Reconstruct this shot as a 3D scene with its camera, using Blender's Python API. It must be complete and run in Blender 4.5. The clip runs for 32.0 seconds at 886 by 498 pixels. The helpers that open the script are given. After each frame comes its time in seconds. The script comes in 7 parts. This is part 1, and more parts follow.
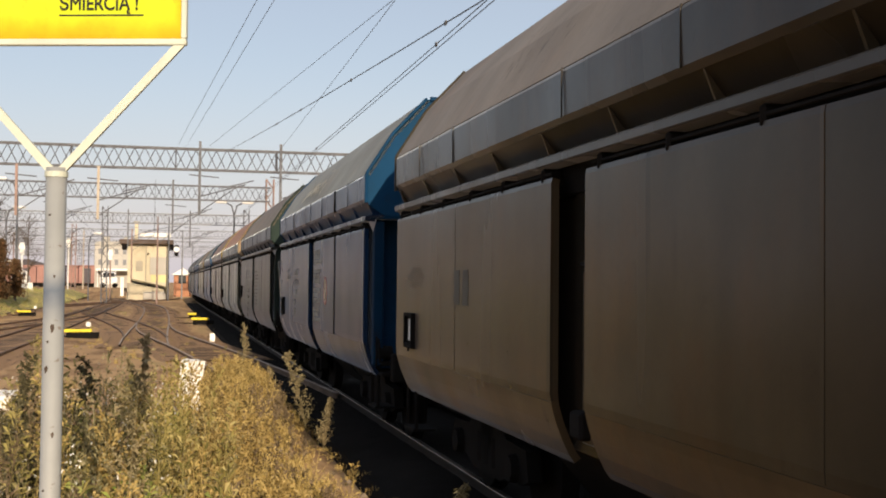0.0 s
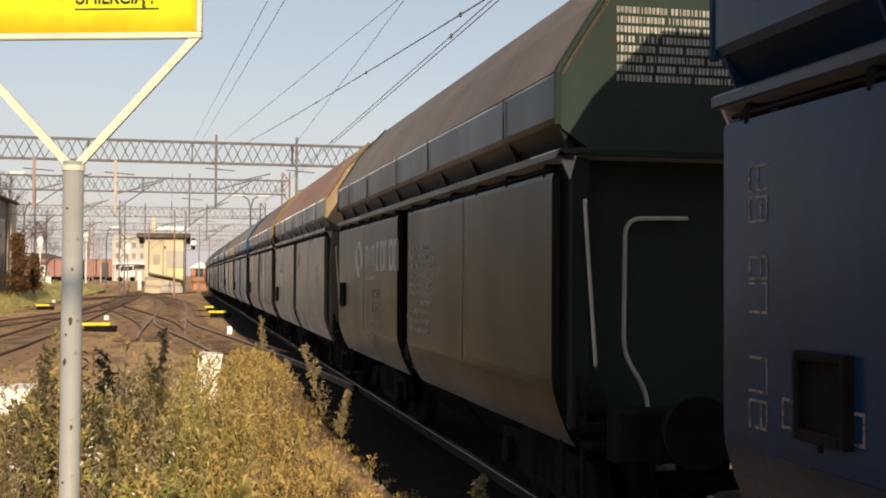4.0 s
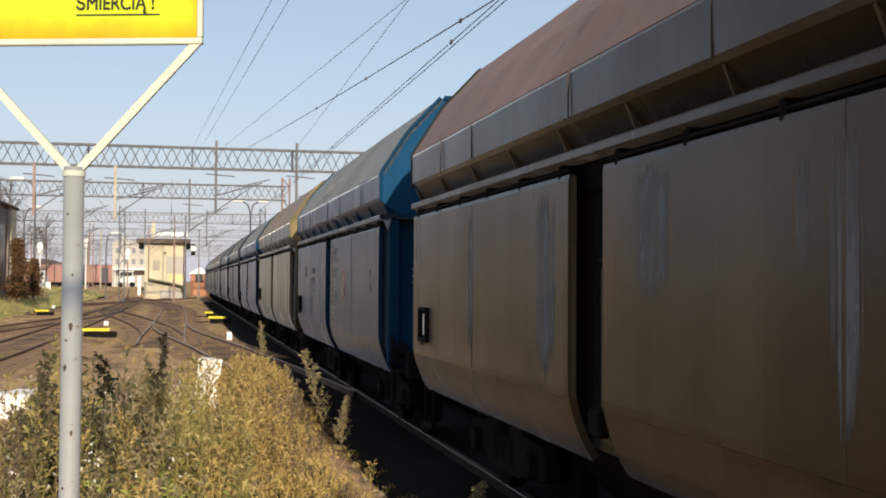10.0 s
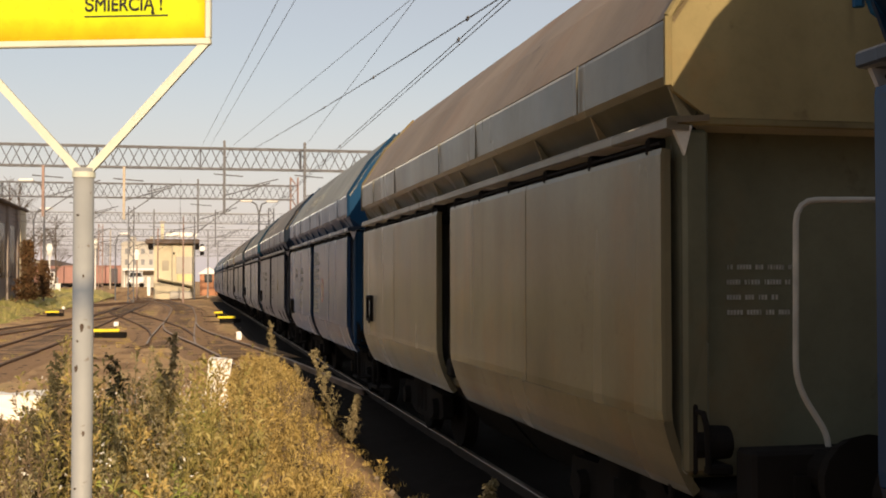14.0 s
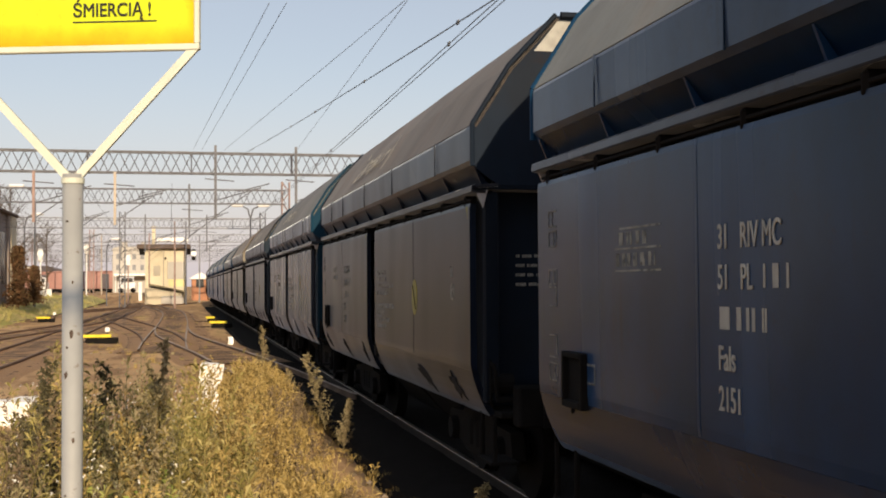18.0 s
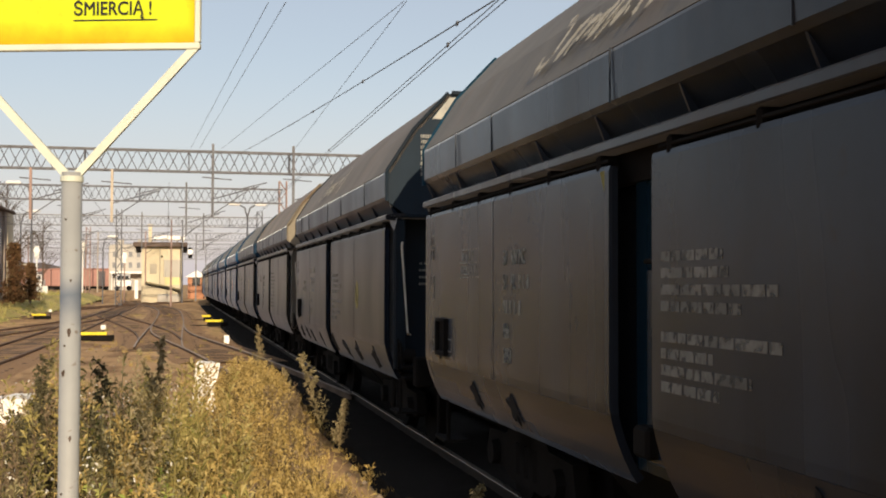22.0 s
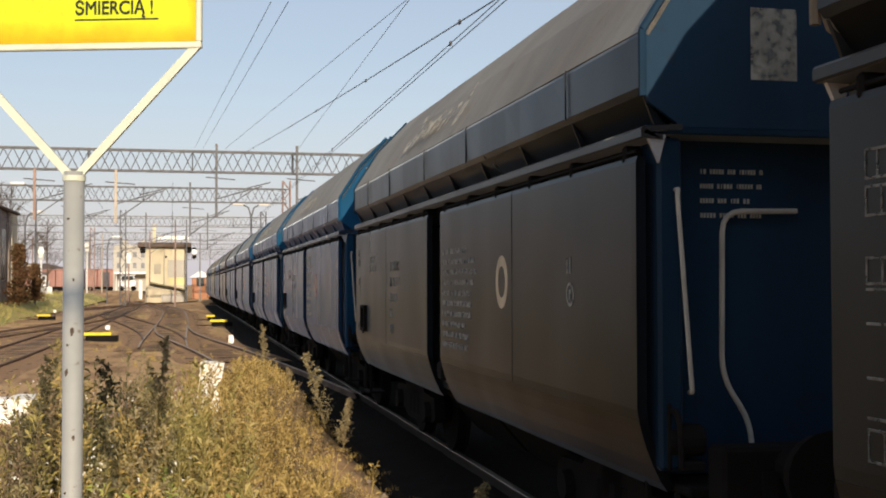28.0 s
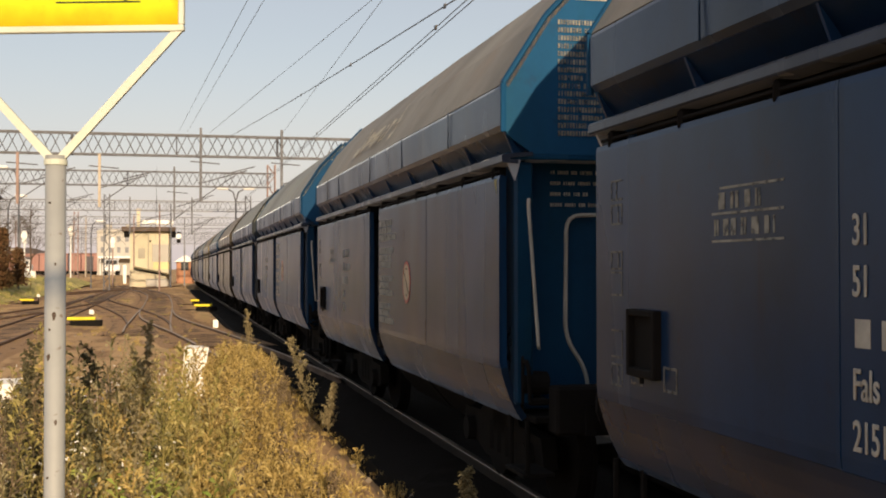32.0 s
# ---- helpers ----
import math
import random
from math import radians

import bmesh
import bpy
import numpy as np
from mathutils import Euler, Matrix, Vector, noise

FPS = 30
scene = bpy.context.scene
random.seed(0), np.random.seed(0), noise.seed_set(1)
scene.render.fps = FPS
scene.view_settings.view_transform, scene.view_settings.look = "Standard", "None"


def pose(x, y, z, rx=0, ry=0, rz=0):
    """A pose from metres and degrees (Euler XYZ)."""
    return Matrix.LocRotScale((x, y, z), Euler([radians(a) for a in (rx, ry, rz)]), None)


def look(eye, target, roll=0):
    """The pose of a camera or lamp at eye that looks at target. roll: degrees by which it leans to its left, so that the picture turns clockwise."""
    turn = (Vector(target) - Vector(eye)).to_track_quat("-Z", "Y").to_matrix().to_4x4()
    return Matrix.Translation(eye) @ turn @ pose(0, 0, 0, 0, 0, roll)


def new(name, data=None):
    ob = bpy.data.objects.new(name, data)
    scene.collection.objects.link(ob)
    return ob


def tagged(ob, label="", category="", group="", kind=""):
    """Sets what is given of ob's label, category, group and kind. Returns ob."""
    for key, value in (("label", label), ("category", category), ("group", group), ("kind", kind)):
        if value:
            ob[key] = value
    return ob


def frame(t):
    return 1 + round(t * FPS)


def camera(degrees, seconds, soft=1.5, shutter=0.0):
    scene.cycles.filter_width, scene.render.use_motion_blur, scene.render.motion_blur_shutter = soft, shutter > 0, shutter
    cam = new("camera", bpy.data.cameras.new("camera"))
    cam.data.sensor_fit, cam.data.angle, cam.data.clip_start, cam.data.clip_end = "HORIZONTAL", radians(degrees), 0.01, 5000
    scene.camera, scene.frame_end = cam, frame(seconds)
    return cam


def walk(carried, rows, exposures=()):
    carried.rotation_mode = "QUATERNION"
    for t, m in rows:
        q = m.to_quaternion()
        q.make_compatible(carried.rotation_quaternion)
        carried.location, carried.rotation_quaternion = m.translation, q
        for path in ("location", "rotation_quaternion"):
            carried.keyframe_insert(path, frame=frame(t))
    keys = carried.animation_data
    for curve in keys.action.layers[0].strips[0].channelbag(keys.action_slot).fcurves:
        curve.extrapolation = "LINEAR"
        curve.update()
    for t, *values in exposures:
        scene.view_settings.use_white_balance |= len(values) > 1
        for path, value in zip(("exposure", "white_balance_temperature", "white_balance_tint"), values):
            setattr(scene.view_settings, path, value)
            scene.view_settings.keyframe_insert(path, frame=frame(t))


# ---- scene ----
EYE = 1.967          # the lens above the rail head
cam = camera(41.5, 32.0, soft=1.9)
# seconds, sideways, up, yaw, pitch, roll: a phone held by hand beside the line
CAM = [
    (0, 0.002, 0.001, -13.35, 1.75, -0.59),
    (0.5, -0.005, 0.003, -13.21, 1.57, -0.73),
    (1, 0.005, -0.003, -12.86, 1.36, -0.32),
    (1.5, -0.006, 0.006, -12.54, 1.49, 0.10),
    (2, -0.010, 0.008, -12.34, 1.45, 0.21),
    (2.5, 0.004, -0.000, -12.19, 1.41, -0.05),
    (3, -0.011, 0.008, -12.19, 1.63, 0.07),
    (3.5, 0.003, -0.001, -12.41, 1.33, -0.23),
    (5.5, -0.004, 0.002, -12.87, 1.69, -0.12),
    (6, -0.007, 0.011, -12.68, 1.85, 0.18),
    (6.5, 0.005, -0.000, -12.37, 1.87, 0.16),
    (7, 0.004, 0.000, -12.21, 1.89, 0.16),
    (7.5, 0.002, -0.000, -12.13, 1.77, 0.13),
    (8, -0.003, 0.003, -12.18, 1.72, -0.07),
    (8.5, -0.004, 0.004, -12.17, 1.60, 0.13),
    (9, -0.005, 0.001, -12.38, 1.51, -0.09),
    (9.5, -0.004, 0.003, -12.54, 1.54, -0.16),
    (10, 0.001, -0.001, -12.56, 1.64, -0.36),
    (10.5, -0.009, 0.007, -12.59, 1.58, -0.10),
    (11, 0.004, -0.002, -12.35, 1.42, -0.08),
    (11.5, 0.001, -0.001, -12.25, 1.37, 0.06),
    (12, -0.008, 0.003, -12.39, 1.35, 0.12),
    (12.5, -0.000, -0.003, -12.48, 1.01, -0.22),
    (13, -0.013, 0.007, -12.25, 1.28, 0.08),
    (13.5, 0.007, -0.006, -12.03, 1.38, 0.07),
    (14, -0.002, -0.001, -12.13, 1.55, 0.08),
    (14.5, -0.008, 0.002, -12.10, 1.61, 0.16),
    (16.5, -0.010, 0.006, -12.32, 1.42, 0.12),
    (17, 0.003, 0.001, -12.45, 1.38, 0.25),
    (17.5, 0.002, 0.002, -12.64, 1.59, 0.29),
    (18, 0.003, 0.001, -12.52, 1.73, 0.38),
    (18.5, 0.009, -0.002, -12.54, 1.53, 0.07),
    (19, -0.006, 0.006, -12.53, 1.73, 0.27),
    (19.5, -0.001, 0.004, -12.66, 1.52, 0.09),
    (20, -0.006, 0.006, -12.72, 1.55, 0.09),
    (20.5, 0.002, -0.002, -12.74, 1.27, 0.08),
    (21, -0.001, -0.001, -12.48, 1.33, -0.06),
    (21.5, -0.011, 0.006, -12.49, 1.48, 0.22),
    (22, -0.003, 0.004, -12.70, 1.76, -0.15),
    (22.5, -0.007, 0.005, -12.91, 1.96, 0.02),
    (23, 0.006, -0.004, -13.00, 1.40, 0.00),
    (23.5, -0.000, -0.001, -12.58, 1.62, -0.09),
    (24, -0.001, 0.001, -12.27, 1.52, -0.04),
    (24.5, 0.010, -0.005, -12.33, 1.37, 0.09),
    (25, 0.002, -0.002, -12.60, 1.44, 0.41),
    (25.5, 0.008, -0.004, -12.91, 1.08, 0.33),
    (27.5, 0.010, 0.001, -12.61, 1.57, 0.14),
    (28, 0.002, -0.000, -12.50, 1.71, 0.11),
    (28.5, -0.006, 0.000, -12.63, 1.57, 0.05),
    (29, 0.003, -0.004, -12.77, 1.37, -0.20),
    (29.5, 0.005, -0.008, -12.80, 0.92, -0.11),
    (30, -0.000, -0.000, -13.03, 0.59, -0.47),
    (30.5, -0.002, -0.002, -12.49, 1.52, -0.10),
    (31, 0.006, -0.007, -12.76, 1.02, -0.24),
    (31.5, -0.003, 0.002, -12.76, 1.43, -0.21),
    (32, 0.007, -0.000, -13.23, 0.96, 0.05),
]
# the phone's white balance drifts: seconds, stops, kelvin, tint
EXPOSURES = [(0, 0.0, 6700, 15), (1, 0.0, 6300, 14), (3, 0.0, 7080, 15), (6, 0.0, 6620, 14), (7, 0.0, 6300, 14), (8, 0.0, 6080, 12), (9, 0.0, 6060, 12), (10, 0.0, 6150, 12), (11, 0.0, 6260, 14),
             (12, 0.0, 6980, 15), (13, 0.0, 7420, 17), (14, 0.0, 7560, 17), (17, 0.0, 6600, 16), (18, 0.0, 6950, 16), (19, 0.0, 7200, 16), (20, 0.0, 6960, 15), (22, 0.0, 6920, 14), (23, 0.0, 6980, 15),
             (24, 0.0, 6720, 14), (25, 0.0, 6560, 14), (28, 0.0, 6500, 13), (29, 0.0, 6500, 13), (30, 0.0, 6560, 14), (31, 0.0, 7080, 15), (32, 0.0, 7420, 16)]
walk(cam, [(t, pose(x, 0, EYE + z, 90 + pitch, roll, yaw)) for t, x, z, yaw, pitch, roll in CAM], EXPOSURES)

# ---- sky and sun ----
SUN_EL, SUN_AZ = 16.5, 1.6      # the sun stands behind the camera, a little to the train's side
world = bpy.data.worlds.new("world")
scene.world = world
world.use_nodes = True
wn = world.node_tree.nodes
sky = wn.new("ShaderNodeTexSky")
sky.sky_type = "NISHITA"
sky.sun_disc = False
sky.sun_elevation = radians(SUN_EL)
sky.sun_rotation = radians(180 - SUN_AZ)
sky.air_density, sky.dust_density, sky.ozone_density = 1.0, 0.6, 1.2
wn["Background"].inputs["Strength"].default_value = 0.067
world.node_tree.links.new(sky.outputs[0], wn["Background"].inputs["Color"])
# the pale haze of a still autumn morning, thicker towards the horizon
haze = wn.new("ShaderNodeBackground")
haze.inputs["Color"].default_value = (0.87, 0.93, 1.02, 1.0)
haze.inputs["Strength"].default_value = 0.31
both_skies = wn.new("ShaderNodeAddShader")
world.node_tree.links.new(wn["Background"].outputs[0], both_skies.inputs[0])
world.node_tree.links.new(haze.outputs[0], both_skies.inputs[1])
low_haze = wn.new("ShaderNodeBackground")
low_haze.inputs["Color"].default_value = (0.64, 0.605, 0.655, 1.0)
low_haze.inputs["Strength"].default_value = 1.0
upward = wn.new("ShaderNodeSeparateXYZ")
world.node_tree.links.new(wn.new("ShaderNodeTexCoord").outputs["Generated"], upward.inputs[0])
clear = wn.new("ShaderNodeMapRange")
clear.interpolation_type = "SMOOTHSTEP"
clear.inputs["From Min"].default_value, clear.inputs["From Max"].default_value = -0.05, 0.20
world.node_tree.links.new(upward.outputs["Z"], clear.inputs["Value"])
whole_sky = wn.new("ShaderNodeMixShader")
for a_, b_ in ((clear.outputs[0], whole_sky.inputs["Fac"]), (low_haze.outputs[0], whole_sky.inputs[1]), (both_skies.outputs[0], whole_sky.inputs[2]), (whole_sky.outputs[0], wn["World Output"].inputs["Surface"])):
    world.node_tree.links.new(a_, b_)
sun = new("sun", bpy.data.lights.new("sun", "SUN"))
sun.data.energy, sun.data.angle, sun.data.color = 5.3, radians(0.53), (1.0, 0.84, 0.60)
sa, se = radians(SUN_AZ), radians(SUN_EL)
sun_way = Vector((math.sin(sa) * math.cos(se), -math.cos(sa) * math.cos(se), math.sin(se)))
sun.matrix_world = look(sun_way * 80, (0, 0, 0))


# ---- materials ----
class Mat:
    """A small builder of node materials."""

    def __init__(self, name, rough=0.8, metal=0.0, spec=0.3):
        self.m = bpy.data.materials.new(name)
        self.m.use_nodes = True
        self.t = self.m.node_tree
        self.b = self.t.nodes["Principled BSDF"]
        self.b.inputs["Roughness"].default_value = rough
        self.b.inputs["Metallic"].default_value = metal
        self.b.inputs["Specular IOR Level"].default_value = spec

    def n(self, kind, **inputs):
        node = self.t.nodes.new("ShaderNode" + kind)
        for k, v in inputs.items():
            self.put(node.inputs[k.replace("_", " ")], v)
        return node

    def put(self, socket, v):
        if isinstance(v, bpy.types.NodeSocket):
            self.t.links.new(v, socket)
        else:
            socket.default_value = v

    def coord(self, scale=(1, 1, 1), which="Object", shift=True):
        c = self.n("TexCoord").outputs[which]
        mp = self.n("Mapping", Scale=scale, Vector=c)
        if shift:
            off = self.n("Math", )
            off.operation = "MULTIPLY"
            self.put(off.inputs[0], self.n("ObjectInfo").outputs["Random"])
            off.inputs[1].default_value = 37.0
            add = self.n("CombineXYZ", X=off.outputs[0], Y=off.outputs[0], Z=0.0)
            self.put(mp.inputs["Location"], add.outputs[0])
        return mp.outputs[0]

    def noise(self, scale, vec, detail=4.0, rough=0.6):
        nd = self.n("TexNoise", Scale=scale, Detail=detail, Roughness=rough, Vector=vec)
        return nd.outputs["Fac"]

    def ramp(self, fac, a, b):
        r = self.n("MapRange", Value=fac)
        r.inputs["From Min"].default_value, r.inputs["From Max"].default_value = a, b
        return r.outputs[0]

    def mix(self, fac, a, b, blend="MIX"):
        x = self.n("Mix")
        x.data_type, x.blend_type = "RGBA", blend
        self.put(x.inputs["Factor"], fac)
        self.put(x.inputs["A"], a)
        self.put(x.inputs["B"], b)
        return x.outputs["Result"]

    def math(self, op, a, b=0.0):
        x = self.n("Math")
        x.operation = op
        self.put(x.inputs[0], a)
        self.put(x.inputs[1], b)
        return x.outputs[0]

    def bump(self, height, strength=0.3, dist=0.02):
        bp = self.n("Bump", Strength=strength, Distance=dist, Height=height)
        self.t.links.new(bp.outputs[0], self.b.inputs["Normal"])

    def color(self, c):
        self.put(self.b.inputs["Base Color"], c)
        return self.m


def rgb(r, g, b):
    return (r, g, b, 1.0)


def simple(name, c, rough=0.8, metal=0.0, var=0.25, scale=6.0, bump=0.15, spec=0.3):
    """A plain worn surface of one colour with grain and blotches."""
    k = Mat(name, rough, metal, spec)
    v = k.coord()
    blot = k.ramp(k.noise(scale * 0.3, v), 0.3, 0.7)
    fine = k.noise(scale * 6, v, 6.0, 0.7)
    lo = rgb(*[x * (1 - var) for x in c])
    hi = rgb(*[min(1, x * (1 + var)) for x in c])
    col = k.mix(blot, lo, hi)
    col = k.mix(k.ramp(fine, 0.25, 0.75), k.mix(0.3, col, lo), col)
    k.bump(fine, bump, 0.01)
    return k.color(col)


def wagon_paint(name, dust=0.35, streak=0.5, rough=0.75, spec=0.7, sheen=0.0, rusty=0.35):
    """Old paint in the object's own colour under coal dust, run marks and rust."""
    k = Mat(name, rough, 0.0, spec)
    v = k.coord()
    own = k.n("ObjectInfo").outputs["Color"]
    patchy = k.n("MapRange", Value=k.noise(0.45, k.coord((1.0, 1.0, 0.6)), 4.0, 0.65))
    patchy.inputs["From Min"].default_value, patchy.inputs["From Max"].default_value = 0.3, 0.7
    patchy.inputs["To Min"].default_value, patchy.inputs["To Max"].default_value = 0.66, 1.34
    base = k.n("VectorMath", Vector=own)
    base.operation = "SCALE"
    k.put(base.inputs["Scale"], patchy.outputs[0])
    base = base.outputs[0]
    rusted = k.n("VectorMath", Vector=base)
    rusted.operation = "MULTIPLY"
    rusted.inputs[1].default_value = (1.40, 0.84, 0.52)
    blotch = k.noise(1.1, k.coord((1.0, 1.0, 0.7)), 5.0, 0.62)
    base = k.mix(k.math("MULTIPLY", k.ramp(blotch, 0.52, 0.66), rusty), base, rusted.outputs[0])
    wander = k.noise(0.8, v, 2.0)
    runs = k.noise(1.0, k.coord((1.5, 1.5, 0.13)), 2.5, 0.5)
    thin = k.noise(1.0, k.coord((9.0, 9.0, 0.35)), 2.0, 0.5)
    big = k.noise(0.7, v, 5.0, 0.6)
    fine = k.noise(14.0, v, 6.0, 0.7)
    col = k.mix(k.math("MULTIPLY", k.ramp(big, 0.38, 0.72), dust), base, rgb(0.017, 0.018, 0.020))
    # paler streaks: run marks, and soft upright reflections painted as colour
    paler = k.n("VectorMath", Vector=base)
    paler.operation = "MULTIPLY_ADD"
    paler.inputs[1].default_value, paler.inputs[2].default_value = (1.6, 1.6, 1.6), (0.008, 0.009, 0.010)
    col = k.mix(k.math("MULTIPLY", k.ramp(runs, 0.55, 0.72), streak * 0.8), col, paler.outputs[0])
    col = k.mix(k.math("MULTIPLY", k.ramp(runs, 0.46, 0.28), streak * 0.6), col, rgb(0.010, 0.010, 0.011))
    drip = k.math("MULTIPLY", k.ramp(thin, 0.62, 0.74), k.ramp(wander, 0.50, 0.62))
    col = k.mix(k.math("MULTIPLY", drip, 0.45), col, rgb(0.018, 0.013, 0.010))
    rust = k.noise(3.2, v, 8.0, 0.75)
    col = k.mix(k.math("MULTIPLY", k.ramp(rust, 0.60, 0.70), rusty), col, rgb(0.026, 0.015, 0.010))
    col = k.mix(k.math("MULTIPLY", k.ramp(fine, 0.45, 0.75), 0.12), col, rgb(0.009, 0.009, 0.010))
    dents = k.noise(0.8, v, 1.0, 0.4)
    k.bump(dents, 0.5, 0.06)
    rr = k.n("MapRange", Value=runs)
    rr.inputs["To Min"].default_value, rr.inputs["To Max"].default_value = rough - 0.04, rough + 0.05
    k.put(k.b.inputs["Roughness"], rr.outputs[0])
    k.b.inputs["Sheen Weight"].default_value, k.b.inputs["Sheen Roughness"].default_value = sheen, 0.21
    dusty = k.n("VectorMath", Vector=own)
    dusty.operation = "MULTIPLY_ADD"
    dusty.inputs[1].default_value, dusty.inputs[2].default_value = (1.6, 1.6, 1.6), (0.40, 0.44, 0.49)
    k.put(k.b.inputs["Sheen Tint"], dusty.outputs[0])
    return k.color(col)


PAINT = wagon_paint("old_wagon_paint", 0.22, 0.5, 0.26, 0.15, 0.96)
PAINT_DULL = wagon_paint("low_sheen_wagon_paint", 0.22, 0.5, 0.29, 0.10, 0.84)
END_PAINT = wagon_paint("old_end_paint", 0.08, 0.25, 0.65, 0.08)
ROOF = wagon_paint("dusty_hopper_paint", 0.12, 0.16, 0.60, 0.25, 0.05, 0.2)
# Shade beneath the wagons is in this near-black, used for dark fittings too
FRAME_DARK = simple("shade_black_underframe", (0.011, 0.010, 0.0095), 0.9, 0.0, 0.4, spec=0.08)
DULL_HEAD = simple("dull_rail_head", (0.17, 0.12, 0.09), 0.8, 0.0, 0.3)
# rail sides darkened so that the train's shade is in their colour
SHADE_RAIL = simple("shade_black_rail_side", (0.030, 0.023, 0.018), 0.9, 0.0, 0.35)
POLISHED = simple("polished_rail_head", (0.17, 0.155, 0.14), 0.34, 0.85, 0.15, 6, 0.02)
JOIN_SIDE = simple("brown_rail_side", (0.17, 0.115, 0.08), 0.9, 0.0, 0.35)
JOIN_HEAD = simple("worn_rail_head", (0.40, 0.32, 0.26), 0.7, 0.0, 0.3)
RAIL_RUST = simple("rusty_rail_side", (0.24, 0.155, 0.105), 0.9, 0.0, 0.35)
WHITE_RAIL = simple("worn_cream_rail_paint", (0.40, 0.39, 0.35), 0.6, 0.0, 0.25, 12)
MARK_WHITE = simple("stencil_white", (0.36, 0.36, 0.33), 0.7, 0.0, 0.3, 20)
MARK_FADED = simple("faded_stencil", (0.25, 0.25, 0.22), 0.7, 0.0, 0.4, 20)
MARK_FAINT = simple("worn_off_stencil", (0.15, 0.148, 0.135), 0.7, 0.0, 0.5, 12)
MARK_YELLOW = simple("faded_yellow_mark", (0.30, 0.25, 0.02), 0.8, 0.0, 0.3, 20)
MARK_RED = simple("sign_red", (0.45, 0.07, 0.03), 0.7, 0.0, 0.2, 20)
MARK_CREAM = simple("sign_cream", (0.55, 0.43, 0.28), 0.75, 0.0, 0.2, 20)
MARK_FLASH = simple("dull_yellow_flash", (0.19, 0.165, 0.02), 0.8, 0.0, 0.3, 20)
k = Mat("thin_grey_blue_paint_smear", 0.6, 0.0, 0.15)
thin = k.ramp(k.noise(1.0, k.coord((7.0, 7.0, 0.8)), 4.0, 0.6), 0.30, 0.55)
SMEAR = k.color(k.mix(k.ramp(k.noise(3.0, k.coord(), 5.0), 0.3, 0.7), rgb(0.17, 0.19, 0.205), rgb(0.24, 0.26, 0.28)))
cover = k.n("MixShader", Fac=k.math("MULTIPLY", thin, 0.62))
k.t.links.new(k.n("BsdfTransparent").outputs[0], cover.inputs[1])
k.t.links.new(k.b.outputs[0], cover.inputs[2])
k.t.links.new(cover.outputs[0], k.t.nodes["Material Output"].inputs["Surface"])
MARK_OCHRE = simple("dull_yellow_mark", (0.19, 0.155, 0.025), 0.8, 0.0, 0.3, 20)
RUST_RUN = simple("rust_run", (0.060, 0.034, 0.020), 0.9, 0.0, 0.5, 12)
RUB = simple("rubbed_black_patch", (0.008, 0.008, 0.009), 0.9, 0.0, 0.5, 6)
RUSTY = simple("rusty_stain", (0.20, 0.15, 0.10), 0.85, 0.0, 0.5, 9)
OCHRE = simple("ochre_patch_paint", (0.12, 0.075, 0.030), 0.8, 0.0, 0.4, 6)
CARD = simple("paper_card", (0.75, 0.74, 0.70), 0.8, 0.0, 0.1)
k = Mat("rubbed_hood_script", 0.8, 0.0, 0.1)
worn = k.ramp(k.noise(7.0, k.coord(), 4.0, 0.6), 0.30, 0.52)
HOOD_SCRIPT = k.color(k.mix(worn, rgb(0.56, 0.50, 0.38), rgb(0.70, 0.64, 0.50)))
cover = k.n("MixShader", Fac=k.math("MULTIPLY", worn, 0.8))
k.t.links.new(k.n("BsdfTransparent").outputs[0], cover.inputs[1])
k.t.links.new(k.b.outputs[0], cover.inputs[2])
k.t.links.new(cover.outputs[0], k.t.nodes["Material Output"].inputs["Surface"])
for m_ in (MARK_FADED, MARK_FAINT):
    # stencilled words are rubbed through to the paint in many small places
    t_ = m_.node_tree
    shader, holes, spread, thin_ = (t_.nodes.new("ShaderNode" + q) for q in ("MixShader", "TexNoise", "MapRange", "BsdfTransparent"))
    holes.inputs["Scale"].default_value, holes.inputs["Detail"].default_value = 18.0, 1.5
    spread.inputs["From Min"].default_value, spread.inputs["From Max"].default_value = 0.36, 0.56
    spread.inputs["To Min"].default_value = 0.45
    at_ = t_.nodes.new("ShaderNodeTexCoord")
    for a_, b_ in ((at_.outputs["Object"], holes.inputs["Vector"]), (holes.outputs["Fac"], spread.inputs["Value"]), (spread.outputs[0], shader.inputs["Fac"]), (thin_.outputs[0], shader.inputs[1]),
                   (t_.nodes["Principled BSDF"].outputs[0], shader.inputs[2]), (shader.outputs[0], t_.nodes["Material Output"].inputs["Surface"])):
        t_.links.new(a_, b_)
for m_ in (MARK_WHITE, MARK_FADED, MARK_FAINT, MARK_YELLOW, MARK_FLASH, MARK_OCHRE, MARK_RED, MARK_CREAM, SMEAR, OCHRE, RUSTY):
    # the same dust lies on the lettering as on the paint
    dusted = m_.node_tree.nodes["Principled BSDF"].inputs
    dusted["Sheen Weight"].default_value, dusted["Sheen Roughness"].default_value = 0.6, 0.3
    dusted["Sheen Tint"].default_value = (0.62, 0.64, 0.64, 1)
COAL = simple("coal", (0.02, 0.02, 0.021), 0.6, 0.0, 0.5, 10, 0.5)
SLEEPER = simple("tarred_sleeper", (0.095, 0.066, 0.047), 0.95, 0.0, 0.4, 8, 0.4)
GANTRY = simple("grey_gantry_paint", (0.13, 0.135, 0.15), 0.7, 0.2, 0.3)
